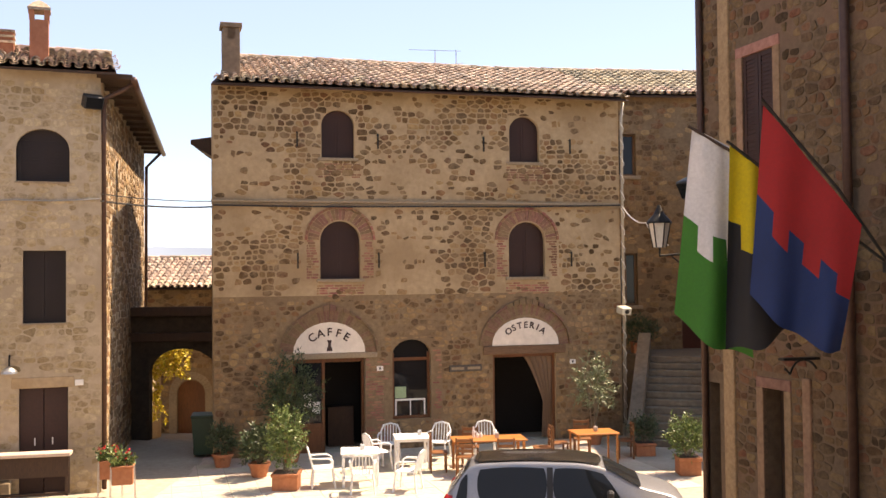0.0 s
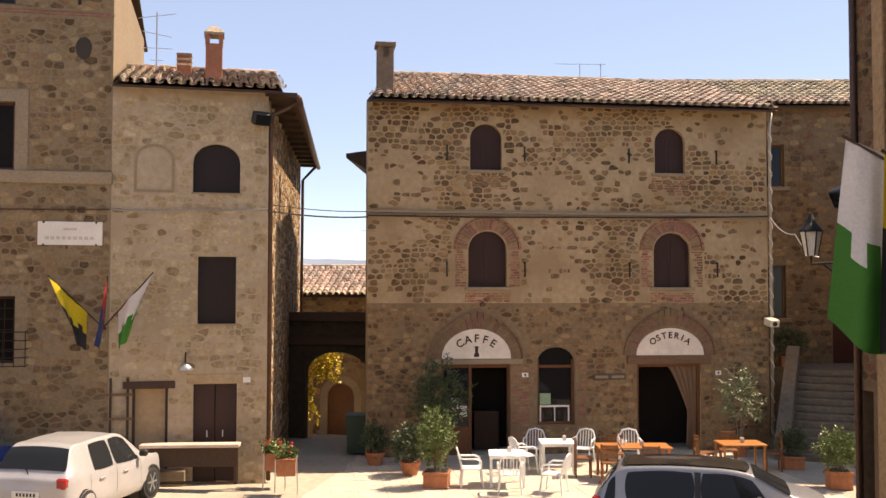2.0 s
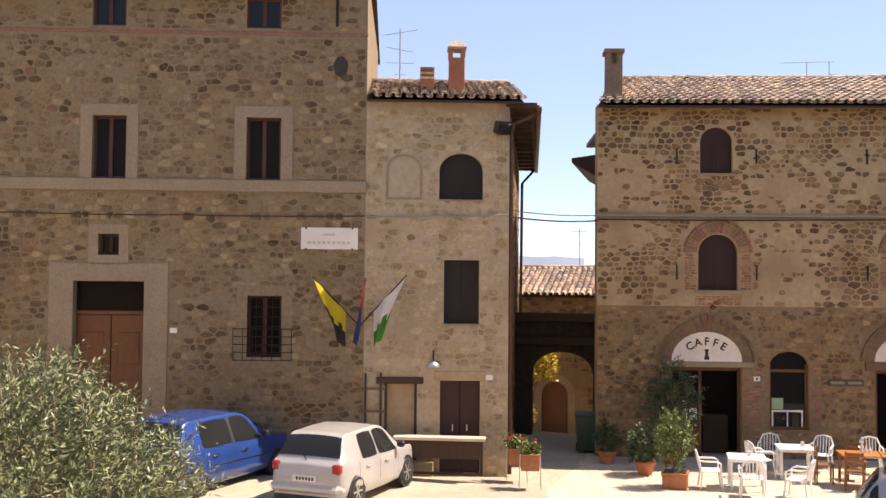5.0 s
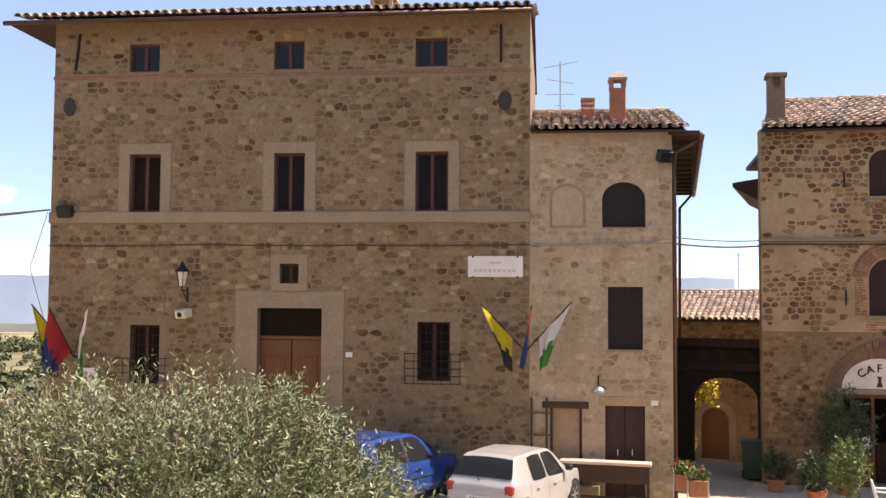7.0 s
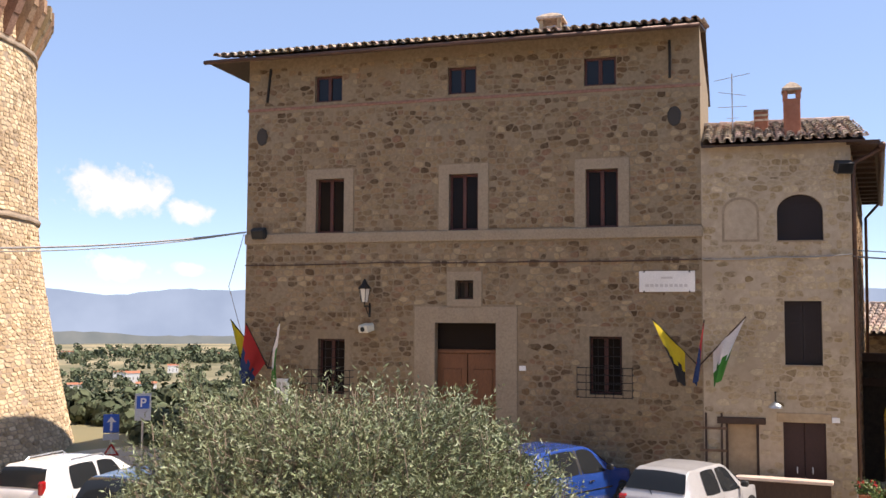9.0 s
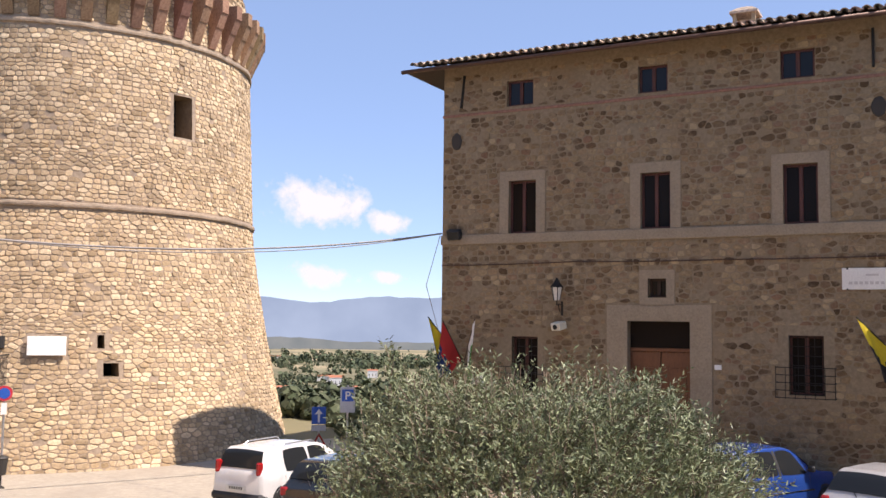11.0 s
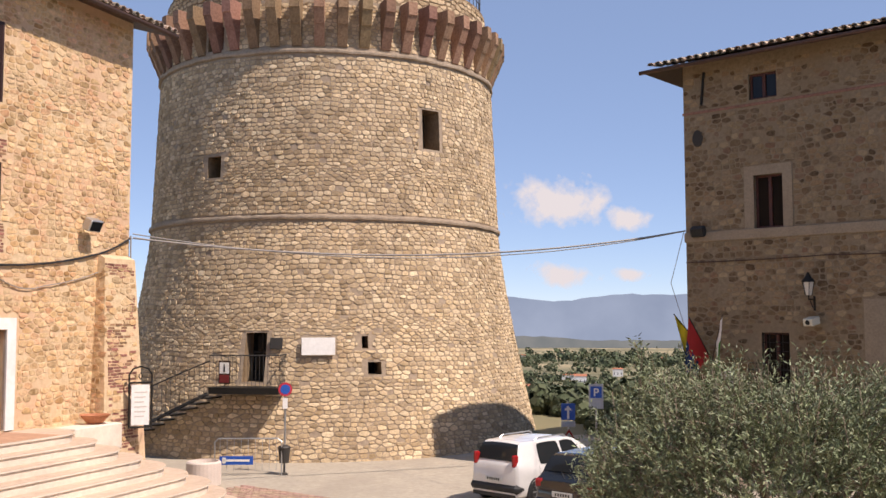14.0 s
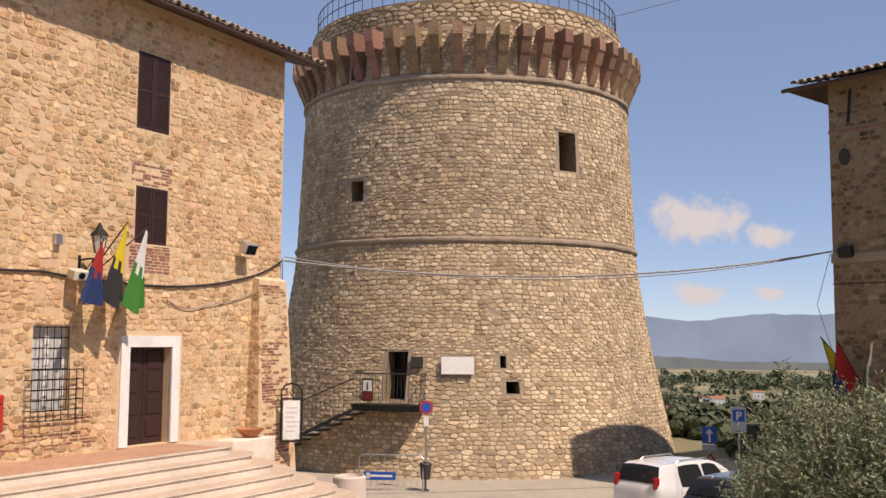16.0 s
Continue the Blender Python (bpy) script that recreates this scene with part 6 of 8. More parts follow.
curtain()
for x in (3.0 - 0.9, 2.95 + 1.25, 7.1, 9.6):
    for z in (8.1, 5.0):
        T_ = thing("wall_hook", CAFFE.matrix_basis @ pose(x, 0, z), "rusty iron shutter hook fixed to the wall", "hook", "wall hooks")
        bm = bmesh.new()
        tube(bm, [(0, 0.0, 0.1), (0, -0.12, 0.1)], 0.016, 5)
        box(bm, -0.02, 0.02, -0.13, -0.1, -0.28, 0.12)
        part("bar", bm, IRON, T_)
for x, z, w, h in ((4.14, 2.05, 0.17, 0.12), (9.55, 2.05, 0.17, 0.12)):
    N_ = thing("number_tile", CAFFE.matrix_basis @ pose(x, -0.012, z), "small white ceramic number tile on the wall", "tile", "number tiles")
    part("tile", boxes((0, w, -0.012, 0.01, 0, h), bev=0.004), WHITE, N_)
    part("bar", boxes((w * 0.35, w * 0.65, -0.0145, -0.0121, h * 0.25, h * 0.75)), BLACKTRIM, N_)
SL = thing("stone_slab", CAFFE.matrix_basis @ pose(6.1, -0.03, 1.95), "narrow dark stone tablet with worn carving", "tablet")
part("slab", boxes((0, 0.9, -0.02, 0.04, 0, 0.17), bev=0.01), plain("dark_slate", (0.09, 0.075, 0.06), 0.8), SL)
part("bars", boxes((0.05, 0.4, -0.024, -0.021, 0.05, 0.12), (0.5, 0.85, -0.024, -0.021, 0.05, 0.12)), SURROUND, SL)


def lantern(m, label, arm=0.45, flip=1):
    """A wall lantern of iron and glass, standing on or hanging from a bracket."""
    T_ = thing("wall_lantern", m, label, "lamp", "wall lanterns")
    bm = bmesh.new()
    tube(bm, [(0, 0, 0), (0, -arm * 0.6, 0.02), (0, -arm, 0.0), (0, -arm, 0.12)], 0.018, 6)
    tube(bm, [(0, 0, -0.22), (0, -arm * 0.4, -0.18), (0, -arm * 0.75, 0.0)], 0.012, 5)
    box(bm, -0.03, 0.03, -0.015, 0.0, -0.28, 0.1)
    part("bracket", bm, IRON, T_)
    z = 0.12
    part("glass", lathe(bmesh.new(), [(0.085, z), (0.15, z + 0.34), (0.14, z + 0.34)], 6, pose(0, -arm, 0)), plain("lamp_glass", (0.62, 0.58, 0.5), 0.2), T_)
    bm = bmesh.new()
    for k in range(6):
        a = math.tau * k / 6
        tube(bm, [(0.088 * math.cos(a), -arm + 0.088 * math.sin(a), z), (0.155 * math.cos(a), -arm + 0.155 * math.sin(a), z + 0.35)], 0.01, 4)
    part("frame", bm, IRON, T_)
    part("cap", lathe(bmesh.new(), [(0.18, z + 0.34), (0.17, z + 0.37), (0.08, z + 0.47), (0.05, z + 0.53), (0.02, z + 0.6)], 12, pose(0, -arm, 0)), IRON, T_)
    return T_


def floodlight(m, label="black floodlight on a wall bracket", mat=None):
    T_ = thing("floodlight", m, label, "floodlight", "floodlights")
    bm = bmesh.new()
    box(bm, -0.2, 0.2, -0.42, -0.2, -0.14, 0.14, 0.02, pose(0, 0, 0, 25))
    part("housing", bm, mat or BLACKTRIM, T_)
    bm = bmesh.new()
    box(bm, -0.17, 0.17, -0.428, -0.421, -0.11, 0.11, 0.0, pose(0, 0, 0, 25))
    part("lens", bm, GLASS, T_)
    bm = bmesh.new()
    tube(bm, [(0, 0, -0.1), (0, -0.2, -0.12)], 0.02, 5)
    part("bracket", bm, IRON, T_)
    return T_


CREAM = plain("cream_enamel", (0.62, 0.58, 0.46), 0.4)


def speaker(m):
    T_ = thing("spotlight", m, "cream box-shaped spotlight on a bracket", "spotlight", "spotlights")
    bm = bmesh.new()
    box(bm, -0.15, 0.15, -0.45, -0.12, -0.1, 0.1, 0.02, pose(0, 0, 0, 12, 0, -15))
    part("housing", bm, CREAM, T_)
    bm = lathe(bmesh.new(), [(0.0, 0), (0.065, 0.0), (0.065, 0.02), (0.0, 0.02)], 14, pose(0, 0, 0, 12, 0, -15) @ pose(0, -0.452, 0, 90))
    part("lens", bm, GLASS, T_)
    bm = bmesh.new()
    tube(bm, [(0, 0, 0), (0, -0.2, 0)], 0.025, 6)
    part("arm", bm, IRON, T_)


C_, P_, A_, L_, N_M = CAFFE.matrix_basis, PALAZZO.matrix_basis, ALLEY.matrix_basis, HALL.matrix_basis, NEAR.matrix_basis
speaker(C_ @ pose(11.05, 0, 3.55, 0, 0, 20))
lantern(N_M @ pose(0.06, 0, 4.75), "black iron lantern on a long wall bracket", 0.72)
floodlight(N_M @ pose(0.22, 0, 5.85), "boxy black floodlight on the near house corner")
lantern(P_ @ pose(3.67, 0, 4.95), "iron wall lantern on the palazzo", 0.4)
speaker(P_ @ pose(3.75, 0, 4.45))
floodlight(P_ @ pose(0.45, 0.15, 7.08), "black floodlight at the palazzo corner")
floodlight(A_ @ pose(3.12, 0.1, 8.35, 0, 0, 20), "black floodlight under the eave")
for x in (0.43, 11.6):
    R_ = thing("wall_roundel", P_ @ pose(x, 0, 9.65), "dark oval carved roundel set in the wall", "roundel", "wall roundels")
    bm = lathe(bmesh.new(), [(0.10, 0.03), (0.2, 0.03), (0.23, 0.0), (0.23, -0.03)], 24, pose(0, 0, 0, 90) @ Matrix.Diagonal((0.75, 1.1, 1, 1)))
    part("stone", bm, plain("dark_roundel", (0.045, 0.038, 0.032), 0.9), R_)
PLQ = thing("plaque", P_ @ pose(10.72, 0, 5.33), "white marble street plaque with worn lettering", "plaque")
part("slab", boxes((0, 1.33, -0.035, 0.02, 0, 0.51), bev=0.008), plain("marble", (0.74, 0.70, 0.64), 0.5), PLQ)
FAINT = plain("faint_lettering", (0.55, 0.50, 0.45), 0.7)
part("bar", boxes((0.52, 0.8, -0.038, -0.0355, 0.32, 0.37)), FAINT, PLQ)
for k in range(9):
    part("bar", boxes((0.15 + 0.115 * k, 0.23 + 0.115 * k, -0.038, -0.0355, 0.12, 0.19)), FAINT, PLQ)
for x in (0.12, 1.2):
    for z in (0.012, 0.5):
        part("clamp", boxes((x - 0.02, x + 0.02, -0.045, 0.0, z - 0.03, z + 0.015)), IRON, PLQ)
N2 = thing("number_tile", P_ @ pose(7.72, -0.02, 3.35), "small white ceramic number tile on the wall", "tile", "number tiles")
part("tile", boxes((0, 0.17, -0.012, 0.01, 0, 0.12), bev=0.004), WHITE, N2)
N2 = thing("number_tile", A_ @ pose(2.86, -0.012, 2.3), "small white ceramic number tile on the wall", "tile", "number tiles")
part("tile", boxes((0, 0.17, -0.012, 0.01, 0, 0.12), bev=0.004), WHITE, N2)
PB = thing("information_board", P_ @ pose(0.95, 0, 2.3), "white information panel with small pictograms", "panel")
part("board", boxes((0, 0.42, -0.05, -0.01, 0, 0.7), bev=0.006), WHITE, PB)
part("bars", boxes((0.05, 0.18, -0.053, -0.0505, 0.4, 0.6), (0.24, 0.37, -0.053, -0.0505, 0.4, 0.6), (0.05, 0.37, -0.053, -0.0505, 0.1, 0.3)), FAINT, PB)


def grille(m, w, h, out, label, nx=7, nz=5):
    G = thing("window_grille", m, label, "grille", "window grilles")
    for k in range(nz):
        z = h * k / (nz - 1)
        bm = bmesh.new()
        tube(bm, [(0, 0, z), (0, -out, z), (w, -out, z), (w, 0, z)], 0.011, 5)
        part("bar", bm, IRON, G)
    for k in range(nx):
        x = w * k / (nx - 1)
        bm = bmesh.new()
        tube(bm, [(x, -out, -0.02), (x, -out, h + 0.02)], 0.009, 5)
        part("upright", bm, IRON, G)
    return G


grille(P_ @ pose(1.93, 0, 2.55), 1.3, 0.72, 0.28, "protruding iron window basket on the palazzo")
grille(P_ @ pose(9.22, 0, 2.75), 1.34, 0.72, 0.28, "protruding iron window basket on the palazzo")
grille(P_ @ pose(2.22, 0.06, 2.64), 0.73, 1.42, 0.02, "flat iron window grille on the palazzo", 5, 7)
grille(P_ @ pose(9.51, 0.06, 2.82), 0.76, 1.38, 0.02, "flat iron window grille on the palazzo", 5, 7)
grille(L_ @ pose(4.75, 0, 2.9), 1.2, 0.95, 0.22, "rusty iron window basket on the town hall", 8, 6)
grille(L_ @ pose(4.93, 0.06, 3.06), 0.84, 1.6, 0.02, "flat iron window grille on the town hall", 6, 9)
for x in (0.62, 11.5):
    bm = bmesh.new()
    box(bm, -0.03, 0.03, -0.06, 0.0, -0.45, 0.5, 0.008, pose(0, 0, 0, 0, 6 if x < 1 else 0, 0))
    T_ = tagged(part("wall_anchor", bm, IRON, m=P_ @ pose(x, 0, 11.05)), "long iron tie anchor under the eave", "anchor")


def pipe(name, m, pts, r, label, mat=None):
    bm = bmesh.new()
    tube(bm, pts, r, 8)
    return tagged(part(name, bm, mat or COPPER, m=m, smooth=True), label, "pipe")


pipe("rain_pipe", A_, [(4.0, -0.1, 8.64), (3.8, -0.02, 8.5), (3.48, 0.06, 8.35), (3.44, 0.06, 8.1), (3.44, 0.06, 0.1)], 0.05, "brown metal rain pipe at the house corner")
pipe("gutter", A_, [(4.03, -0.36, 8.68), (4.13, 0.5, 8.68), (4.83, 6.0, 8.67), (5.62, 12.2, 8.66)], 0.075, "brown metal roof gutter along the alley")
pipe("rain_pipe", A_, [(5.45, 11.5, 8.6), (5.0, 11.2, 8.1), (4.95, 11.2, 0.0)], 0.05, "brown metal rain pipe down the alley side")
pipe("rain_pipe", C_, [(11.22, -0.1, 9.3), (11.18, -0.05, 8.9), (11.19, -0.05, 0.0)], 0.045, "pale rain pipe at the corner of the inn", plain("galvanised_pipe", (0.42, 0.38, 0.32), 0.5, 0.5))
pipe("light_string", C_, [(11.19 + 0.055 * math.cos(k * 1.3), -0.06 + 0.055 * math.sin(k * 1.3), 9.0 - 0.1 * k) for k in range(88)], 0.009, "white string of lights wound round the corner pipe", WHITE)
pipe("gutter", C_, [(-0.05, -0.50, 9.26), (11.2, -0.50, 9.28)], 0.022, "old metal gutter along the eave")
pipe("gutter", P_, [(-0.95, -0.83, 11.63), (12.25, -0.83, 11.65)], 0.06, "dark metal gutter under the palazzo tiles")
pipe("rain_pipe", N_M, [(3.2, -0.08, 12.5), (3.2, -0.08, 0.0)], 0.055, "dark red-brown rain pipe on the near house")
pipe("rain_pipe", N_M, [(0.1, -0.05, 12.5), (0.1, -0.05, 0.0)], 0.05, "dark rain pipe at the near house corner")
pipe("gutter", L_, [(0, -0.63, 11.58), (13.2, -0.63, 11.6)], 0.06, "copper gutter along the town hall eave")

# near house: shutters, brick surrounds, iron scroll
shuttered(NEAR, 1.08, 1.76, 5.2, 7.4, 7.4, 0.03)
for a, b, z0, z1 in ((1.08, 1.76, 5.2, 7.4), (1.42, 1.86, 0.2, 3.0)):
    for q0, q1, r0, r1 in ((a - 0.14, a, z0, z1), (b, b + 0.14, z0, z1), (a - 0.14, b + 0.14, z1, z1 + 0.14)):
        part("jamb", boxes((q0, q1, -0.02, 0.05, r0, r1), bev=0.006), BRICKTAN, NEAR, "brick window jamb")
for a, b in ((0.14, 0.40), (1.42, 1.86)):
    part("door", boxes((a, b, 0.25, 0.3, 0.2, 2.98)), DARKWOOD, NEAR, "dark wooden door in a deep recess")
for a, b, c in ((0.55, 0.80, 9.5), (2.25, 2.4, 3.2)):
    part("pilaster", boxes((a, b, -0.04, 0.02, 0.2, c), bev=0.01), BRICKTAN, NEAR, "shallow brick pilaster")
bm = bmesh.new()
tube(bm, [(2.5 + 0.12 * math.cos(t * 0.5) * (1 - t / 20), -0.1 - t * 0.03, 3.35 + 0.12 * math.sin(t * 0.5) * (1 - t / 20)) for t in range(14)], 0.014, 5)
box(bm, 2.44, 2.56, -0.5, 0.0, 3.45, 3.48)
tagged(part("iron_bracket", bm, IRON, m=N_M), "scrolled wrought-iron sign bracket", "bracket")


# ---- flags ----
def cloth(name, colour):
    m = plain(name, colour, 0.85, bump=0.1)
    return m


FL = {k: cloth("flag_" + k, c) for k, c in dict(white=(0.62, 0.60, 0.58), green=(0.03, 0.17, 0.02), yellow=(0.56, 0.42, 0.015), black=(0.018, 0.017, 0.018), red=(0.32, 0.015, 0.015), blue=(0.009, 0.027, 0.10)).items()}


def flag(m, corners, upper, lower, label, split=0.5, folds=4.0, amp=0.05, pole=None, seed=0, teeth=4):
    """A hanging flag: its hoist runs from the first to the second corner, its foot from the fourth to the third."""
    A, B, C, D = (Vector(q) for q in corners)
    T_ = thing("flag", m, label, "flag", "contrada flags")
    nu, nv = 36, 32
    nrm = (B - A).cross(D - A).normalized()
    V, F, M = [], [], []
    rng = random.Random(seed)
    ph = rng.uniform(0, 6)
    for j in range(nv + 1):
        v = j / nv
        for i in range(nu + 1):
            u = i / nu
            p_ = (A * (1 - u) + B * u) * (1 - v) + (D * (1 - u) + C * u) * v
            k = amp * (0.25 + 0.9 * v)
            p_ = p_ + nrm * (k * math.sin(u * folds * math.tau / 1.6 + ph + 0.8 * v) + 0.4 * k * math.sin(u * 13 + ph * 2 + v * 3))
            p_ = p_ + Vector((0, 0, -0.10 * math.sin(math.pi * u) * v + 0.03 * math.sin(u * folds * 4 + ph) * v))
            V.append(p_)
    for j in range(nv):
        for i in range(nu):
            a = j * (nu + 1) + i
            F.append((a, a + 1, a + nu + 2, a + nu + 1))
            edge = split + (0.07 if int((i / nu) * teeth * 2) % 2 else -0.06)
            M.append(1 if j / nv > edge else 0)
    me = mesh_of("cloth", V, F, FL[upper], True)
    me.materials.append(FL[lower])
    me.polygons.foreach_set("material_index", M)
    put("cloth", me, T_)
    if pole:
        bm = bmesh.new()
        tube(bm, pole, 0.016, 6)
        part("pole", bm, IRON if upper != "white" else DARKWOOD, T_)
    return T_


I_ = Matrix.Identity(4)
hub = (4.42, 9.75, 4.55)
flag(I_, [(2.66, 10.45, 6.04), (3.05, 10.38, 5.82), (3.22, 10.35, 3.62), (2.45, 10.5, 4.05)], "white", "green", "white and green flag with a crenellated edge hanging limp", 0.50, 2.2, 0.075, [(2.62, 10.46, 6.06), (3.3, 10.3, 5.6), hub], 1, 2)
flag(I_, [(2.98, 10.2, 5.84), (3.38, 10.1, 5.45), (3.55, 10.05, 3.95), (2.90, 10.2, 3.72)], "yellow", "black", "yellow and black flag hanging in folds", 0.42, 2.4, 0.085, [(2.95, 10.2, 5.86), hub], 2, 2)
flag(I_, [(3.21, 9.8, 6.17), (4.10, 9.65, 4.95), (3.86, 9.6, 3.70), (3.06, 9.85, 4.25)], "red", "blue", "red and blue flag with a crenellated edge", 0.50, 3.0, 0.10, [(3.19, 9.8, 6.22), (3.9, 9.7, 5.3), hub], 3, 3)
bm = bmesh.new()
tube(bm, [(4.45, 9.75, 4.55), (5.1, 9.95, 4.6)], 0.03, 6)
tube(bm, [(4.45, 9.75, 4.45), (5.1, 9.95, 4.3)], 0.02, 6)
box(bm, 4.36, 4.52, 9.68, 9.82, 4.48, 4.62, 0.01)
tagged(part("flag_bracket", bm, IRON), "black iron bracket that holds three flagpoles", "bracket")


def flag_trio(m, x, z, tips, cols, size, seed):
    bx = Vector((x, -0.25, z))
    for k, (dx, dz, w, f) in enumerate(tips):
        tip = Vector((x + dx, -1.0 - 0.06 * k, z + dz))
        mid = bx + (tip - bx) * f
        low = Vector((mid.x + w, -0.55, z - size))
        flag(m, [tuple(tip), tuple(mid), (low.x, low.y, low.z), (tip.x * 0.25 + mid.x * 0.75 + w * 1.2, -0.75, z - size * 0.75 + dz * 0.15)], cols[k][0], cols[k][1], cols[k][0] + " and " + cols[k][1] + " flag drooping from a wall pole", 0.5, 2.0, 0.05, [tuple(tip), tuple(bx)], seed + k, 3)
    bm = bmesh.new()
    tube(bm, [(x, 0.0, z - 0.02), (x, -0.27, z)], 0.03, 6)
    tagged(part("flag_bracket", bm, IRON, m=m), "iron bracket of the wall flags", "bracket")


flag_trio(P_, 12.12, 3.55, [(-1.02, 1.12, -0.02, 0.3), (0.16, 1.1, -0.1, 0.15), (1.08, 1.18, 0.0, 0.3)], [("yellow", "black"), ("red", "blue"), ("white", "green")], 0.42, 10)
flag_trio(P_, 0.85, 3.3, [(-0.75, 1.3, 0.0, 0.5), (-0.25, 1.2, -0.42, 0.1), (0.75, 1.25, 0.0, 0.45)], [("yellow", "black"), ("red", "blue"), ("white", "green")], 0.5, 20)
for k, (x, zt, zb, c) in enumerate(((5.85, 6.35, 5.15, ("red", "blue")), (6.45, 6.75, 5.15, ("yellow", "black")), (7.0, 6.7, 5.05, ("white", "green")))):
    flag(L_, [(x - 0.03, -0.75, zt), (x + 0.05, -0.68, zt - 0.15), (x + 0.12, -0.6, zb), (x - 0.5, -0.65, zb + 0.05)], c[0], c[1], c[0] + " and " + c[1] + " flag hanging beside the hall window", 0.48, 2.0, 0.06, [(x, -0.75, zt + 0.03), (6.0, -0.1, 5.6)], 30 + k, 3)
lantern(L_ @ pose(5.92, 0, 6.0), "iron wall lantern on the town hall", 0.55)
speaker(L_ @ pose(5.75, 0, 5.75))
floodlight(L_ @ pose(10.7, 0, 6.75), "grey floodlight on the town hall wall", ALLOY)
JB = thing("junction_box", L_ @ pose(5.25, 0, 6.25), "small grey junction box on the wall", "box")
part("box", boxes((0, 0.16, -0.12, 0, 0, 0.22), bev=0.01), ALLOY, JB)

# ---- cables ----
def cable(pts, r, label, mat=None, sag=0.0, n=14):
    out = []
    for a, b in zip(pts, pts[1:]):
        a, b = Vector(a), Vector(b)
        for k in range(n):
            t = k / n
            q = a + (b - a) * t
            q.z -= sag * 4 * t * (1 - t)
            out.append(q)
    out.append(Vector(pts[-1]))
    bm = bmesh.new()
    tube(bm, out, r, 5)
    return tagged(part("cable", bm, mat or BLACKTRIM), label, "cable", "cables")


GREYCABLE = plain("grey_cable", (0.28, 0.26, 0.24), 0.6)


def on(m, x, y, z):
    return tuple(m @ Vector((x, y, z)))


cable([on(P_, 0, -0.04, 7.0), on(L_, 12.3, -0.1, 6.45)], 0.025, "grey cable slung between palazzo and town hall", GREYCABLE, 0.55, 30)
cable([on(P_, 0, -0.04, 7.0), on(L_, 12.3, -0.1, 6.55)], 0.015, "thin cable slung between palazzo and town hall", GREYCABLE, 0.68, 30)
cable([on(P_, 0.0, -0.04, 6.08), on(P_, 4, -0.04, 6.12), on(P_, 8, -0.04, 6.1), on(P_, 12.2, -0.04, 6.12)], 0.014, "brown cable pinned along the palazzo wall", COPPER, 0.02)
cable([on(A_, 0.0, -0.04, 6.12), on(A_, 1.7, -0.04, 6.15), on(A_, 3.38, -0.04, 6.2)], 0.018, "pale cable pinned along the house wall", GREYCABLE, 0.03)
cable([on(A_, 3.38, -0.04, 6.15), on(C_, 0.0, -0.04, 6.28)], 0.02, "dark cable across the alley", None, 0.06)
cable([on(A_, 3.38, -0.04, 6.3), on(C_, 0.0, -0.04, 6.42)], 0.012, "thin cable across the alley", None, 0.05)
cable([on(C_, 0.0, -0.1, 6.32), on(C_, 5.5, -0.1, 6.33), on(C_, 11.1, -0.1, 6.42)], 0.02, "dark cable along the string course", None, 0.02)
cable([on(C_, 11.15, -0.1, 6.4), (5.6, 27.2, 5.9), (6.4, 28.0, 5.3)], 0.015, "loose pale cable at the corner of the inn", WHITE, 0.15)
cable([on(L_, 0, -0.04, 5.75), on(L_, 5, -0.04, 5.72), on(L_, 8.5, -0.04, 5.6), on(L_, 11, -0.04, 5.95), on(L_, 12.3, -0.04, 6.45)], 0.025, "bundle of dark cables along the town hall", None, 0.06)
cable([on(L_, 8.3, -0.04, 5.3), on(L_, 9.5, -0.04, 5.2), on(L_, 12.3, -0.04, 6.0)], 0.012, "thin pale cable on the town hall wall", GREYCABLE, 0.12)
cable([on(L_, 12.28, -0.06, 6.5), on(L_, 12.34, -0.06, 4.0), on(L_, 12.5, -0.1, 1.0)], 0.02, "pale cable down the hall corner", GREYCABLE, 0.0)
cable([on(P_, -0.02, -0.1, 6.95), on(P_, -0.35, -0.3, 5.5), on(P_, 0.1, -0.3, 4.1)], 0.01, "thin wire hanging at the palazzo corner", GREYCABLE, 0.0)

cable([tuple(Vector((-36.68, 10.22, 0)) + Vector((5.9, 2.1, 15.9))), (3.9, 14.0, 12.3)], 0.012, "thin festoon wire from the tower top", GREYCABLE, 0.6, 30)

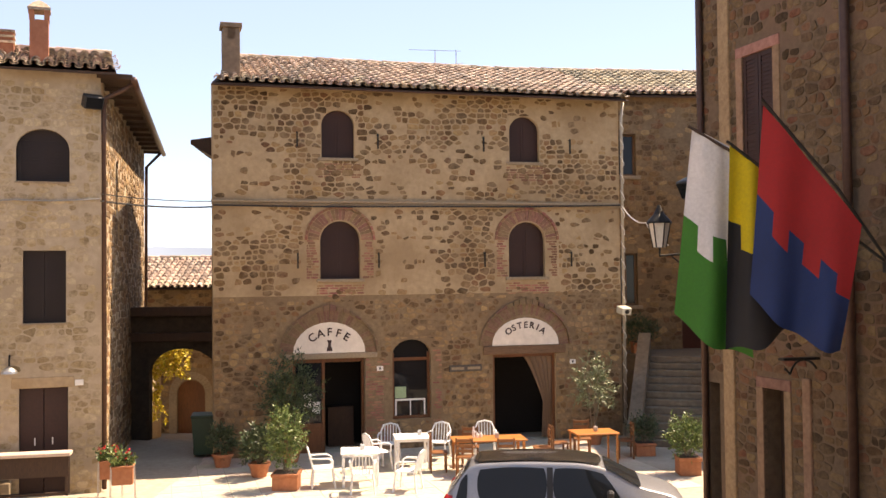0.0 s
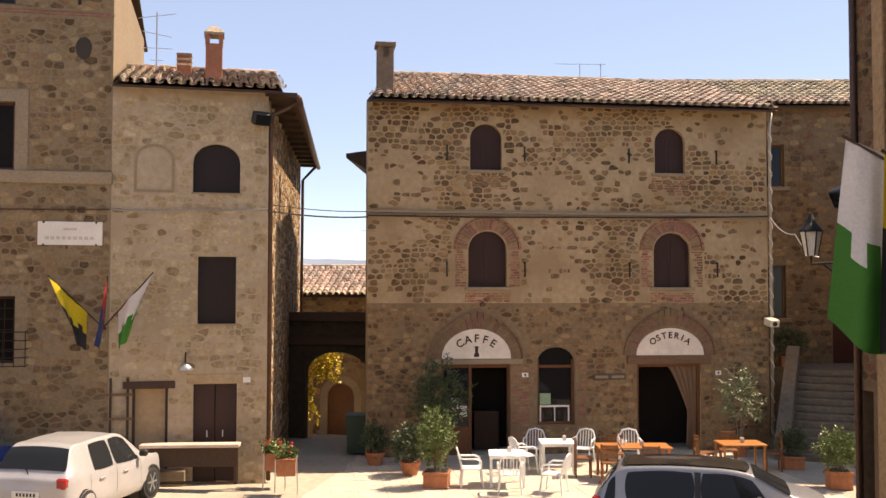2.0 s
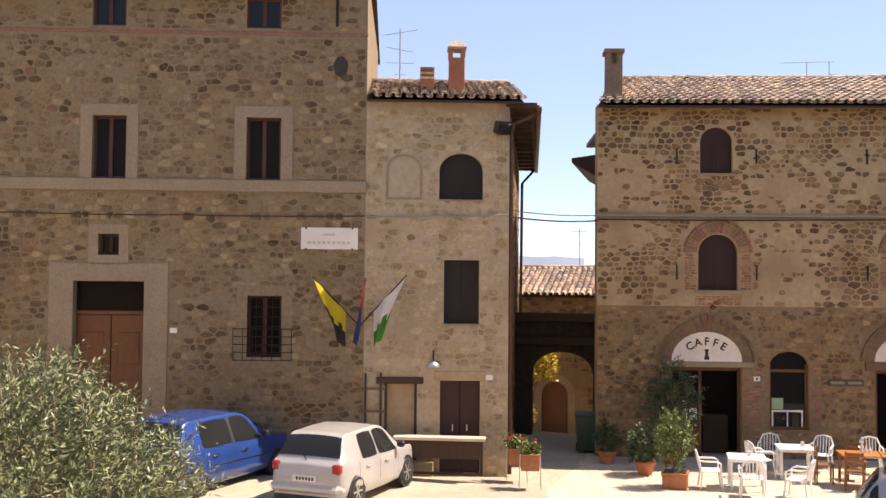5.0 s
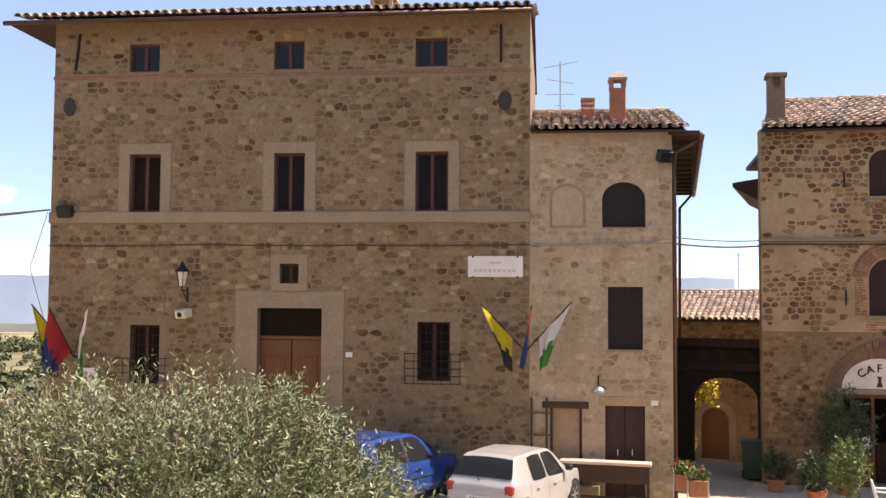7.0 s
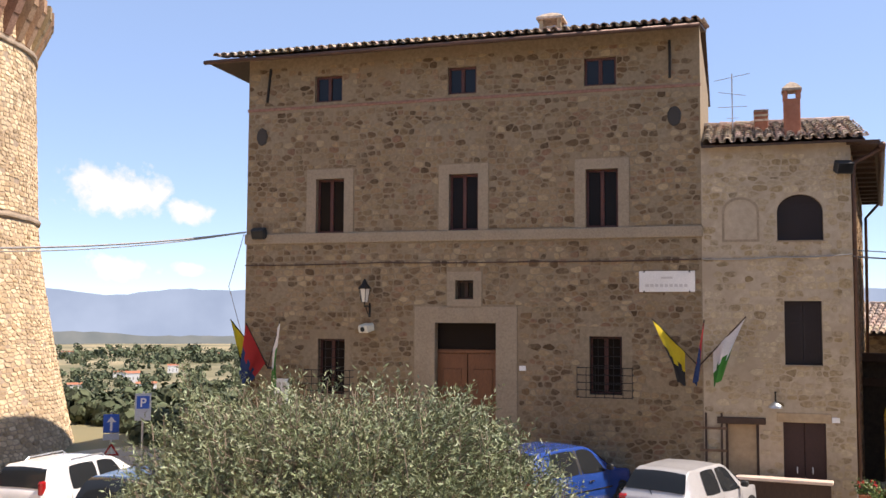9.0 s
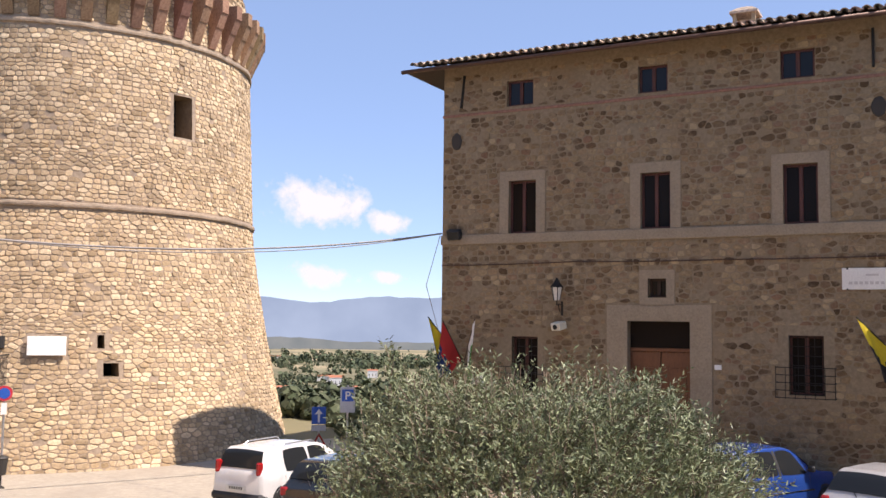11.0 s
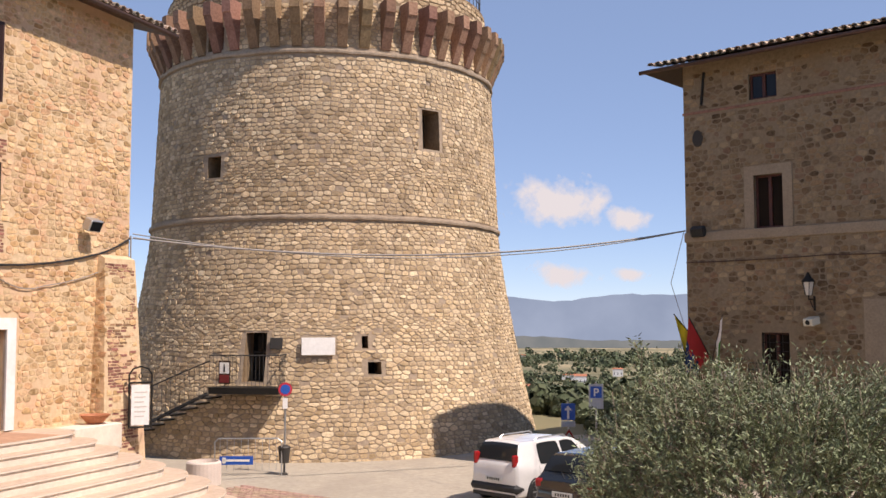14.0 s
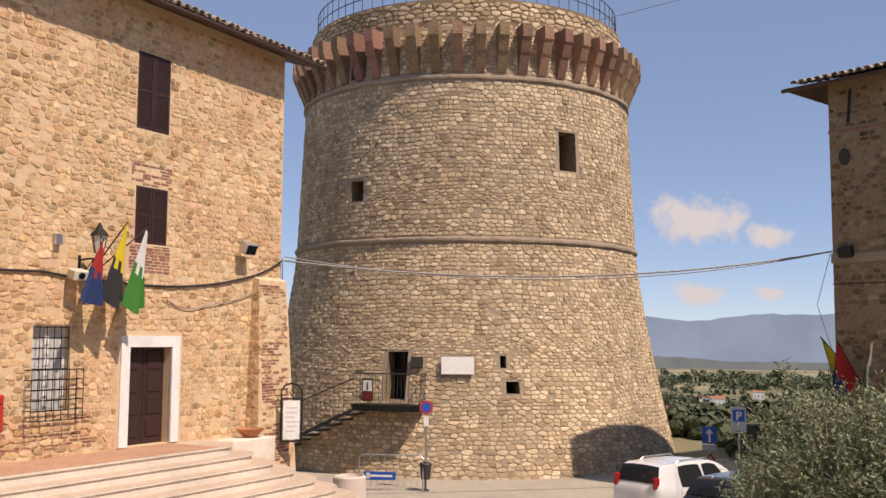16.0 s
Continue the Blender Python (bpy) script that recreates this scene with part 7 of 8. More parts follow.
# ---- chimneys and antennas ----
def chimney(m, w, h, label, mat, cap="gable"):
    T_ = thing("chimney", m, label, "chimney", "chimneys")
    part("shaft", boxes((-w / 2, w / 2, -w / 2, w / 2, -0.8, h), bev=0.01), mat, T_)
    if cap == "gable":
        for sx in (-1, 1):
            for sy in (-1, 1):
                part("pier", boxes((sx * w * 0.4 - 0.05, sx * w * 0.4 + 0.05, sy * w * 0.4 - 0.05, sy * w * 0.4 + 0.05, h, h + 0.2)), mat, T_)
        part("ledge", boxes((-w * 0.6, w * 0.6, -w * 0.6, w * 0.6, h + 0.2, h + 0.26)), TILE, T_)
        part("cap", lathe(bmesh.new(), [(w * 0.85, h + 0.26), (w * 0.45, h + 0.38), (0.03, h + 0.45)], 4, pose(0, 0, 0, 0, 0, 45)), TILE, T_)
    elif cap == "pot":
        for k in range(3):
            part("rim", boxes((-w * 0.56, w * 0.56, -w * 0.56, w * 0.56, h - 0.3 + k * 0.12, h - 0.25 + k * 0.12)), TILE, T_)
    else:
        part("cap", boxes((-w * 0.62, w * 0.62, -w * 0.6, w * 0.6, h, h + 0.12), (-w * 0.25, w * 0.25, -w * 0.5, w * 0.5, h - 0.3, h - 0.005), bev=0.01), mat, T_)
    return T_


CHIMBROWN = material("grey_brown_chimney", (0.16, 0.11, 0.075), (0.25, 0.175, 0.12), 0.9, grain=8, stain=1, bump=0.3)
CHIMRED = material("red_chimney_render", (0.30, 0.11, 0.06), (0.40, 0.17, 0.10), 0.9, grain=8, stain=1, bump=0.2)
chimney(A_ @ pose(2.15, 0.75, 9.2), 0.38, 0.85, "red rendered chimney with a tiled cap", CHIMRED)
chimney(A_ @ pose(1.45, 1.6, 9.4), 0.32, 0.6, "short brick chimney with ribbed rim", CHIMRED, "pot")
chimney(C_ @ pose(0.5, 0.55, 9.6), 0.44, 1.3, "plain grey-brown chimney on the gable end", CHIMBROWN, "slab")
chimney(P_ @ pose(8.35, 1.2, 12.0), 0.6, 0.42, "low chimney with a tiled cap on the palazzo", RENDER)


def antenna(m, h, bars, label, w=0.9):
    T_ = thing("antenna", m, label, "antenna", "roof antennas")
    bm = bmesh.new()
    tube(bm, [(0, 0, -0.8), (0, 0, h)], 0.018, 5)
    part("mast", bm, ALLOY, T_)
    for z, ww, tilt in bars:
        bm = bmesh.new()
        tube(bm, [(-ww / 2, 0, z - tilt), (ww / 2, 0, z + tilt)], 0.01, 4)
        part("rod", bm, ALLOY, T_)


antenna(A_ @ pose(0.75, 2.4, 9.5), 1.7, [(1.6, 0.9, 0.08), (1.15, 0.7, -0.06), (0.8, 0.75, 0.0), (0.5, 0.3, 0.0)], "tall rooftop television antenna")
antenna(C_ @ pose(7.9, 5.0, 11.0), 0.75, [(0.72, 0.02, 0.0), (0.3, 0.5, 0.04), (0.2, 0.4, -0.03)], "low comb antenna behind the ridge")
antenna(C_ @ pose(7.2, 5.0, 11.0), 0.72, [(0.7, 1.7, 0.02)], "television antenna with a long boom")
antenna(pose(-8.8, 39.0, 5.6), 1.3, [(1.2, 0.6, 0.0), (0.6, 0.4, 0.0)], "thin antenna on the far house")

# ---- alley house front ----
LD = thing("ladder", A_ @ pose(0.02, -0.12, 0.1, -3), "old wooden ladder leaning on the wall", "ladder")
for x in (0, 0.36):
    part("rail", boxes((x, x + 0.05, -0.03, 0.03, 0, 2.35)), DARKWOOD, LD)
for k in range(4):
    part("rung", boxes((-0.12, 0.5, -0.04, -0.031, 0.4 + 0.52 * k, 0.46 + 0.52 * k)), BEAMWOOD, LD)
WL = thing("wall_lamp", A_ @ pose(1.62, 0, 2.7), "grey enamel dish lamp on a bent arm", "lamp")
bm = bmesh.new()
tube(bm, [(0, 0, 0.25), (0, -0.12, 0.28), (0, -0.22, 0.2), (0, -0.22, 0.05)], 0.018, 6)
part("arm", bm, IRON, WL)
part("shade", lathe(bmesh.new(), [(0.16, -0.08), (0.15, -0.03), (0.08, 0.03), (0.03, 0.06)], 16, pose(0, -0.22, 0)), ALLOY, WL)
v, f = plate(arch(0.47, 1.33, 6.52, 7.25, 7.6, 10), [arch(0.53, 1.27, 6.58, 7.23, 7.54, 10)], -0.018, 0.02)
put("blind_arch", mesh_of("blind_arch", v, f, SURROUND), ALLEY, "walled-up arched window")
BN = thing("market_counter", pose(-9.52, 19.42, 0.2, 0, 0, 12), "long wooden counter with a pale sloping top", "counter")
part("top", boxes((0, 2.1, -0.12, 0.25, 0.80, 0.87), bev=0.01), plain("pale_board", (0.60, 0.45, 0.36), 0.7), BN)
part("front", boxes((0.05, 2.05, 0.0, 0.04, 0.38, 0.80)), DARKWOOD, BN, "dark brown front board")
for x in (0.06, 1.98):
    part("leg", boxes((x, x + 0.06, 0.0, 0.06, 0, 0.38), (x, x + 0.06, 0.2, 0.25, 0, 0.8)), DARKWOOD, BN)
part("foot_rail", boxes((0.05, 2.05, -0.02, 0.06, 0.02, 0.07)), DARKWOOD, BN)
SB = thing("stone_block", A_ @ pose(1.05, -0.3, 0.1), "squared stone block against the wall", "stone")
part("block", boxes((0, 0.6, 0, 0.28, 0, 0.35), bev=0.03), SURROUND, SB)


def flower_stand(m, seed):
    T_ = thing("flower_stand", m, "terracotta flower box with red flowers on a wire stand", "planter", "flower stands")
    part("box", boxes((-0.2, 0.2, -0.15, 0.15, 0.42, 0.75), (-0.22, 0.22, -0.17, 0.17, 0.75, 0.79), bev=0.01), TERRACOTTA, T_)
    for sx in (-1, 1):
        for sy in (-1, 1):
            bm = bmesh.new()
            tube(bm, [(sx * 0.24, sy * 0.19, 0), (sx * 0.22, sy * 0.175, 0.8)], 0.01, 4)
            part("leg", bm, ALLOY, T_)
    rng = random.Random(seed)
    tw = [(Vector((rng.uniform(-.2, .2), rng.uniform(-.14, .14), 0.78)), Vector((rng.uniform(-1, 1), rng.uniform(-1, 1), 1.3)).normalized(), rng.uniform(0.1, 0.3)) for _ in range(70)]
    V, F = foliage(rng, tw, 0.07, 0.05, 7)
    put("leaves", mesh_of("leaves", V, F, BUSHLEAF), T_)
    tw = [(Vector((rng.uniform(-.2, .2), rng.uniform(-.14, .14), rng.uniform(0.9, 1.05))), Vector((rng.uniform(-1, 1), rng.uniform(-1, 1), 1)).normalized(), 0.04) for _ in range(12)]
    V, F = foliage(rng, tw, 0.05, 0.045, 5)
    put("blossom", mesh_of("blossom", V, F, plain("red_petals", (0.6, 0.04, 0.04), 0.6)), T_)


flower_stand(pose(-6.4, 19.75, 0.02, 0, 0, 15), 1)
flower_stand(pose(-6.85, 20.35, 0.02, 0, 0, 15), 2)
WB = thing("wheelie_bin", pose(-6.05, 25.2, 0, 0, 0, 10), "dark green wheeled rubbish bin by the alley", "bin")
GREENP = plain("dark_green_plastic", (0.012, 0.045, 0.025), 0.5)
v = [(-0.28, -0.26, 0.08), (0.28, -0.26, 0.08), (0.28, 0.26, 0.08), (-0.28, 0.26, 0.08), (-0.34, -0.34, 1.0), (0.34, -0.34, 1.0), (0.34, 0.34, 1.0), (-0.34, 0.34, 1.0)]
put("body", mesh_of("body", v, [(3, 2, 1, 0), (4, 5, 6, 7), (0, 1, 5, 4), (1, 2, 6, 5), (2, 3, 7, 6), (3, 0, 4, 7)], GREENP), WB)
part("lid", boxes((-0.36, 0.36, -0.38, 0.36, 1.0, 1.07), bev=0.02), GREENP, WB)
for x in (-0.3, 0.3):
    part("wheel", lathe(bmesh.new(), [(0.1, -0.03), (0.1, 0.03)], 14, pose(x, 0.26, 0.1, 0, 90)), RUBBER, WB)

# ---- tower: landing, stair, plaques ----
TW = Matrix.Translation((-36.68, 10.22, 0))


def polar(a, r, z):
    return Vector((r * math.cos(radians(a)), r * math.sin(radians(a)), z))


TS = thing("metal_stair", TW, "dark steel landing and stair against the tower", "stair")
DECK0, DECK1, RIN, ROUT = -47.0, -31.5, 7.3, 8.55
ol = [polar(a, RIN, 2.18) for a in (-47, -43, -39, -35, -31.5)] + [polar(a, ROUT, 2.18) for a in (-31.5, -39, -47)]
n_ = len(ol)
v = ol + [q + Vector((0, 0, 0.2)) for q in ol]
put("deck", mesh_of("deck", v, [tuple(range(n_))[::-1], tuple(range(n_, 2 * n_))] + [(i, (i + 1) % n_, n_ + (i + 1) % n_, n_ + i) for i in range(n_)], IRON), TS)
STEEL = plain("weathered_steel", (0.06, 0.055, 0.05), 0.6, 0.5)


def railing(pts, h, parent, step=0.12):
    bm = bmesh.new()
    tube(bm, [p_ + Vector((0, 0, h)) for p_ in pts], 0.022, 6)
    part("handrail", bm, STEEL, parent)
    for a, b in zip(pts, pts[1:]):
        n = max(1, int((b - a).length / step))
        for k in range(n + 1):
            q = a + (b - a) * k / n
            bm = bmesh.new()
            tube(bm, [q, q + Vector((0, 0, h))], 0.008, 4)
            part("baluster", bm, STEEL, parent)


railing([polar(-31.5, 7.4, 2.38), polar(-31.5, 8.5, 2.38), polar(-39, 8.5, 2.38), polar(-47, 8.5, 2.38)], 1.0, TS)
low = [polar(-47 - k * 3.4, 8.5 + 0.06 * k, 2.2 - 0.2 * k) for k in range(11)]
railing(low, 1.0, TS, 0.16)
for k in range(11):
    a = -48.5 - k * 3.2
    ol = [polar(a - 1.6, 7.65, 0), polar(a + 1.6, 7.65, 0), polar(a + 1.6, 8.55, 0), polar(a - 1.6, 8.55, 0)]
    z = 2.2 - 0.19 * (k + 1)
    v = [q + Vector((0, 0, z)) for q in ol] + [q + Vector((0, 0, z + 0.05)) for q in ol]
    put("tread", mesh_of("tread", v, [(3, 2, 1, 0), (4, 5, 6, 7), (0, 1, 5, 4), (1, 2, 6, 5), (2, 3, 7, 6), (3, 0, 4, 7)], STEEL), TS)
bm = bmesh.new()
for r_ in (7.7, 8.55):
    tube(bm, [polar(-47, r_, 2.2), polar(-64, r_, 1.15), polar(-84, r_, 0.0)], 0.06, 4)
part("stringer", bm, STEEL, TS)
TD = part("door", boxes((-0.42, 0.42, 0, 0.06, 0, 1.57)), GLASS, TOWER, "narrow glazed door of the tower", m=Matrix.Translation(polar(-39.5, 6.75, 2.5)) @ pose(0, 0, 0, 0, 0, 50.5))
part("door_frame", boxes((-0.44, -0.36, -0.03, -0.002, 0, 1.57), (0.36, 0.44, -0.03, -0.002, 0, 1.57), (-0.03, 0.03, -0.03, -0.002, 0, 1.57), (-0.36, 0.36, -0.03, -0.002, 0.9, 0.97)), STEEL, TD)


def on_tower(a, z, out=0.03):
    return TW @ Matrix.Translation(polar(a, tower_r(z) + out, z)) @ pose(0, 0, 0, -9 if z < 7 else 0, 0, a + 90)


PT = thing("plaque", on_tower(-23.7, 3.35, 0.12), "large blank white marble plaque on the tower", "plaque")
part("slab", boxes((-0.53, 0.53, -0.05, 0.05, 0, 0.56), bev=0.008), WHITE, PT)
PT = thing("plaque", on_tower(-34.0, 3.55, 0.1), "small dark bronze plaque beside the tower door", "plaque")
part("slab", boxes((-0.2, 0.2, -0.04, 0.05, 0, 0.36), bev=0.008), STEEL, PT)
IS = thing("information_sign", TW @ Matrix.Translation(polar(-43.2, 8.53, 2.5)) @ pose(0, 0, 0, 0, 0, 46.8), "white and red information sign on the railing", "sign")
part("board", boxes((-0.2, 0.2, -0.04, -0.02, 0.0, 0.72), bev=0.005), DARKWOOD, IS)
part("panel", boxes((-0.16, 0.16, -0.046, -0.041, 0.32, 0.66)), WHITE, IS)
me = text_mesh("i", 0.36)
me.materials.append(BLACKTRIM)
put("letter", me, IS, m=pose(0, -0.05, 0.37, 90, 0, 0))
part("panel", boxes((-0.16, 0.16, -0.046, -0.041, 0.04, 0.28)), plain("dark_red_enamel", (0.18, 0.02, 0.02), 0.5), IS)
bm = bmesh.new()
n = 40
for k in range(n):
    a = -110 + 180 * k / n
    tube(bm, [polar(a, 6.08, 16.3), polar(a, 6.08, 17.35)], 0.015, 4)
for z in (16.85, 17.3):
    tube(bm, [polar(-110 + 180 * k / n, 6.08, z) for k in range(n)], 0.018, 4)
part("railing", bm, STEEL, TOWER, "thin steel railing on the tower top")
CP = thing("concrete_planter", pose(-26.6, 2.75, 0.06), "round pale concrete planter by the tower", "planter")
part("drum", lathe(bmesh.new(), [(0.42, 0), (0.46, 0.04), (0.46, 0.62), (0.42, 0.66), (0.38, 0.66), (0.36, 0.5)], 28), plain("pale_concrete", (0.62, 0.52, 0.45), 0.85), CP)
CB = thing("crowd_barrier", pose(-27.7, 4.3, 0.06, 0, 0, 62), "steel crowd barrier with a blue arrow board", "barrier")
bm = bmesh.new()
tube(bm, [(-0.95, 0, 0), (-0.95, 0, 0.95), (-0.85, 0, 1.05), (0.85, 0, 1.05), (0.95, 0, 0.95), (0.95, 0, 0)], 0.022, 6)
part("frame", bm, ALLOY, CB)
for k in range(9):
    bm = bmesh.new()
    tube(bm, [(-0.8 + 0.2 * k, 0, 0.15), (-0.8 + 0.2 * k, 0, 1.04)], 0.009, 4)
    part("bar", bm, ALLOY, CB)
BLUESIGN = plain("blue_sign_enamel", (0.015, 0.09, 0.42), 0.4)
bd = part("arrow_board", boxes((-0.8, 0.15, -0.05, -0.03, 0.32, 0.56), bev=0.004), BLUESIGN, CB)
part("arrow", boxes((-0.7, 0.05, -0.055, -0.0505, 0.41, 0.47), (-0.72, -0.62, -0.055, -0.0505, 0.36, 0.52)), WHITE, bd)


def post_sign(m, h, label, make):
    T_ = thing("road_sign", m, label, "sign", "road signs")
    bm = bmesh.new()
    tube(bm, [(0, 0, 0), (0, 0, h)], 0.03, 8)
    part("post", bm, ALLOY, T_)
    make(T_, h)
    return T_


def no_parking(T_, h):
    d = part("disc", lathe(bmesh.new(), [(0.0, 0), (0.2, 0), (0.2, 0.02), (0.0, 0.02)], 24, pose(0, -0.05, h - 0.2, 90)), plain("red_sign_enamel", (0.5, 0.03, 0.05), 0.4), T_)
    part("disc_face", lathe(bmesh.new(), [(0.0, 0.021), (0.14, 0.021), (0.14, 0.026), (0.0, 0.026)], 24, pose(0, -0.05, h - 0.2, 90)), BLUESIGN, d)
    part("sub_plate", boxes((-0.07, 0.07, -0.05, -0.035, h - 0.75, h - 0.45)), WHITE, T_)


def parking(T_, h):
    """A portrait grey board with a blue square."""
    b_ = part("board", boxes((-0.22, 0.22, -0.05, -0.03, h - 0.8, h - 0.05), bev=0.01), plain("grey_sign_back", (0.45, 0.46, 0.48), 0.5), T_)
    part("panel", boxes((-0.17, 0.17, -0.056, -0.051, h - 0.47, h - 0.12)), BLUESIGN, b_)
    me = text_mesh("P", 0.34)
    me.materials.append(WHITE)
    put("letter", me, b_, m=pose(0, -0.06, h - 0.415, 90, 0, 0))


def one_way(T_, h):
    b_ = part("board", boxes((-0.23, 0.23, -0.05, -0.03, h - 0.6, h - 0.05), bev=0.01), BLUESIGN, T_)
    part("arrow", boxes((-0.035, 0.035, -0.056, -0.051, h - 0.55, h - 0.25)), WHITE, b_)
    v = [(-0.13, -0.054, h - 0.28), (0.13, -0.054, h - 0.28), (0, -0.054, h - 0.12), (-0.13, -0.05, h - 0.28), (0.13, -0.05, h - 0.28), (0, -0.05, h - 0.12)]
    put("arrow_head", mesh_of("arrow_head", v, [(0, 1, 2), (5, 4, 3), (0, 3, 4, 1), (1, 4, 5, 2), (2, 5, 3, 0)], WHITE), b_)
    part("sub_plate", boxes((-0.23, 0.23, -0.05, -0.03, h - 0.82, h - 0.63), bev=0.01), plain("grey_sub_plate", (0.45, 0.46, 0.48), 0.5), T_)


post_sign(pose(-27.6, 5.35, 0.07, 0, 0, 71), 2.6, "round no-parking sign on a thin post by the tower", no_parking)
post_sign(pose(-24.6, 14.2, 0.1, 0, 0, 56), 2.45, "grey and blue parking sign on a post", parking)
post_sign(pose(-27.2, 15.0, 0.1, 0, 0, 58), 1.65, "blue one-way arrow sign on a post", one_way)
TRI = thing("warning_sign", pose(-26.6, 14.6, 0.1, 0, 0, 58) @ Matrix.Scale(0.6, 4), "red-edged triangular warning sign on a low stand", "sign")
v, f = plate([(-0.4, 0.75), (0.4, 0.75), (0, 1.4)], [[(-0.24, 0.84), (0.24, 0.84), (0, 1.22)]], -0.01, 0.01)
put("border", mesh_of("border", v, f, REDLAMP), TRI)
part("post", boxes((-0.02, 0.02, 0.012, 0.04, 0, 1.2)), ALLOY, TRI)
LB = thing("litter_bin", pose(-27.35, 5.25, 0.06) @ Matrix.Scale(0.78, 4), "dark pole-mounted litter bin by the tower", "bin")
part("drum", lathe(bmesh.new(), [(0.17, 0.45), (0.22, 0.95), (0.24, 1.0), (0.2, 1.05), (0.1, 1.08)], 16), STEEL, LB)
bm = bmesh.new()
tube(bm, [(0, 0, 0), (0, 0, 0.5)], 0.04, 6)
part("post", bm, STEEL, LB)
part("base", lathe(bmesh.new(), [(0.16, 0), (0.14, 0.06), (0.05, 0.1)], 12), STEEL, LB)
DB = thing("dumpster", pose(-21.2, 14.6, 0.1, 0, 0, 58), "dark rubbish container behind the parking sign", "container")
part("body", boxes((-0.7, 0.7, 0, 0.9, 0.12, 1.15), bev=0.05), DARKWOOD, DB)
part("lid", boxes((-0.72, 0.72, -0.02, 0.92, 1.15, 1.25), bev=0.03), BLACKTRIM, DB)

# ---- town hall front ----
v = [(10.95, -0.55, 0), (12.5, -0.55, 0), (12.5, -0.003, 0), (10.95, -0.003, 0), (11.2, -0.22, 5.9), (12.26, -0.22, 5.9), (12.26, -0.003, 6.0), (11.2, -0.003, 6.0)]
BUTT = put("buttress", mesh_of("buttress", v, [(3, 2, 1, 0), (4, 5, 6, 7), (0, 1, 5, 4), (1, 2, 6, 5), (2, 3, 7, 6), (3, 0, 4, 7)], HALLMORTAR), HALL, "worn tapering buttress of brick and stone")
NB = thing("notice_board", L_ @ pose(11.9, -0.74, 1.95, 0, 0, -40) @ Matrix.Scale(0.86, 4), "black iron-framed notice board with white paper", "notice board")
part("frame", boxes((-0.32, -0.27, -0.03, 0.03, 0, 1.25), (0.27, 0.32, -0.03, 0.03, 0, 1.25), (-0.27, 0.27, -0.03, 0.03, 0, 0.05), (-0.27, 0.27, -0.03, 0.03, 1.2, 1.25), bev=0.008), IRON, NB)
part("paper", boxes((-0.24, 0.24, -0.01, 0.01, 0.08, 1.17)), WHITE, NB)
part("bars", boxes(*[(-0.16, 0.1 + 0.04 * (k % 3), -0.014, -0.0101, 0.3 + 0.13 * k, 0.33 + 0.13 * k) for k in range(6)]), FAINT, NB)
bm = bmesh.new()
tube(bm, [(-0.3, 0, 1.25), (-0.3, 0, 1.45), (-0.2, 0, 1.6), (0, 0, 1.66), (0.2, 0, 1.6), (0.3, 0, 1.45), (0.3, 0, 1.25)], 0.025, 6)
tube(bm, [(0, 0, 1.3), (0.05, 0, 1.4), (0, 0, 1.5), (-0.05, 0, 1.4), (0, 0, 1.3)], 0.015, 5)
part("arch", bm, IRON, NB)
bm = bmesh.new()
tube(bm, [(-0.29, 0.02, 0.1), (-0.29, 0.3, 0.1)], 0.02, 5)
tube(bm, [(0.29, 0.02, 0.1), (0.29, 0.4, 0.1)], 0.02, 5)
part("bracket", bm, IRON, NB)
LBX = thing("letter_box", L_ @ pose(3.95, -0.02, 2.75), "red wall letter box", "letter box")
part("body", boxes((-0.25, 0.25, -0.2, 0, 0, 0.68), bev=0.03), plain("post_red", (0.45, 0.03, 0.025), 0.4), LBX)
part("slot", boxes((-0.17, 0.17, -0.208, -0.2005, 0.5, 0.54)), BLACKTRIM, LBX)
FP = thing("flower_bowl", L_ @ pose(10.6, -0.55, 2.17), "shallow terracotta bowl on the terrace edge", "bowl")
part("bowl", lathe(bmesh.new(), [(0.15, 0.0), (0.3, 0.16), (0.34, 0.2), (0.3, 0.2), (0.26, 0.14)], 20), TERRACOTTA, FP)
part("ledge", boxes((9.6, 11.1, -0.9, -0.3, 1.6, 2.165), bev=0.02), TRAVERTINE, TERRACE, "low stone ledge")

# ---- an unseen block added east of the stair, which keeps the stair in shade ----
SHADEBLOCK = thing("house", pose(9.4, 25.8, 0), "added unseen block that shades the outdoor stair", "house")
part("wall", boxes((0, 7, 0, 5.2, -0.5, 8.9), bev=0.03), MORTAR, SHADEBLOCK)
part("roof", boxes((-0.05, 7.3, -0.1, 5.25, 8.9, 9.05), bev=0.02), TILE, SHADEBLOCK)

# ---- a row added behind, out of view, closing the place: cuts sky fill, bounces light ----
BACK = thing("house", pose(26, -15, 0, 0, 0, 180), "plain added row, unseen, closing the square behind", "house")
part("wall", boxes((0, 44, 0, 8, -1, 9.5)), RENDER, BACK)
part("roof", boxes((-0.5, 44.5, -0.5, 8.5, 9.5, 9.8)), TILE, BACK)


# ---- masonry, laid last ----
def arch_poly(c, zb, r, ry, point=0.0):
    return [(c - r, zb), (c + r, zb)] + [(c + r * math.cos(math.pi * k / 12), zb + r * ry * math.sin(math.pi * k / 12) + point * max(0.0, 1 - abs(k - 6) / 3)) for k in range(13)]


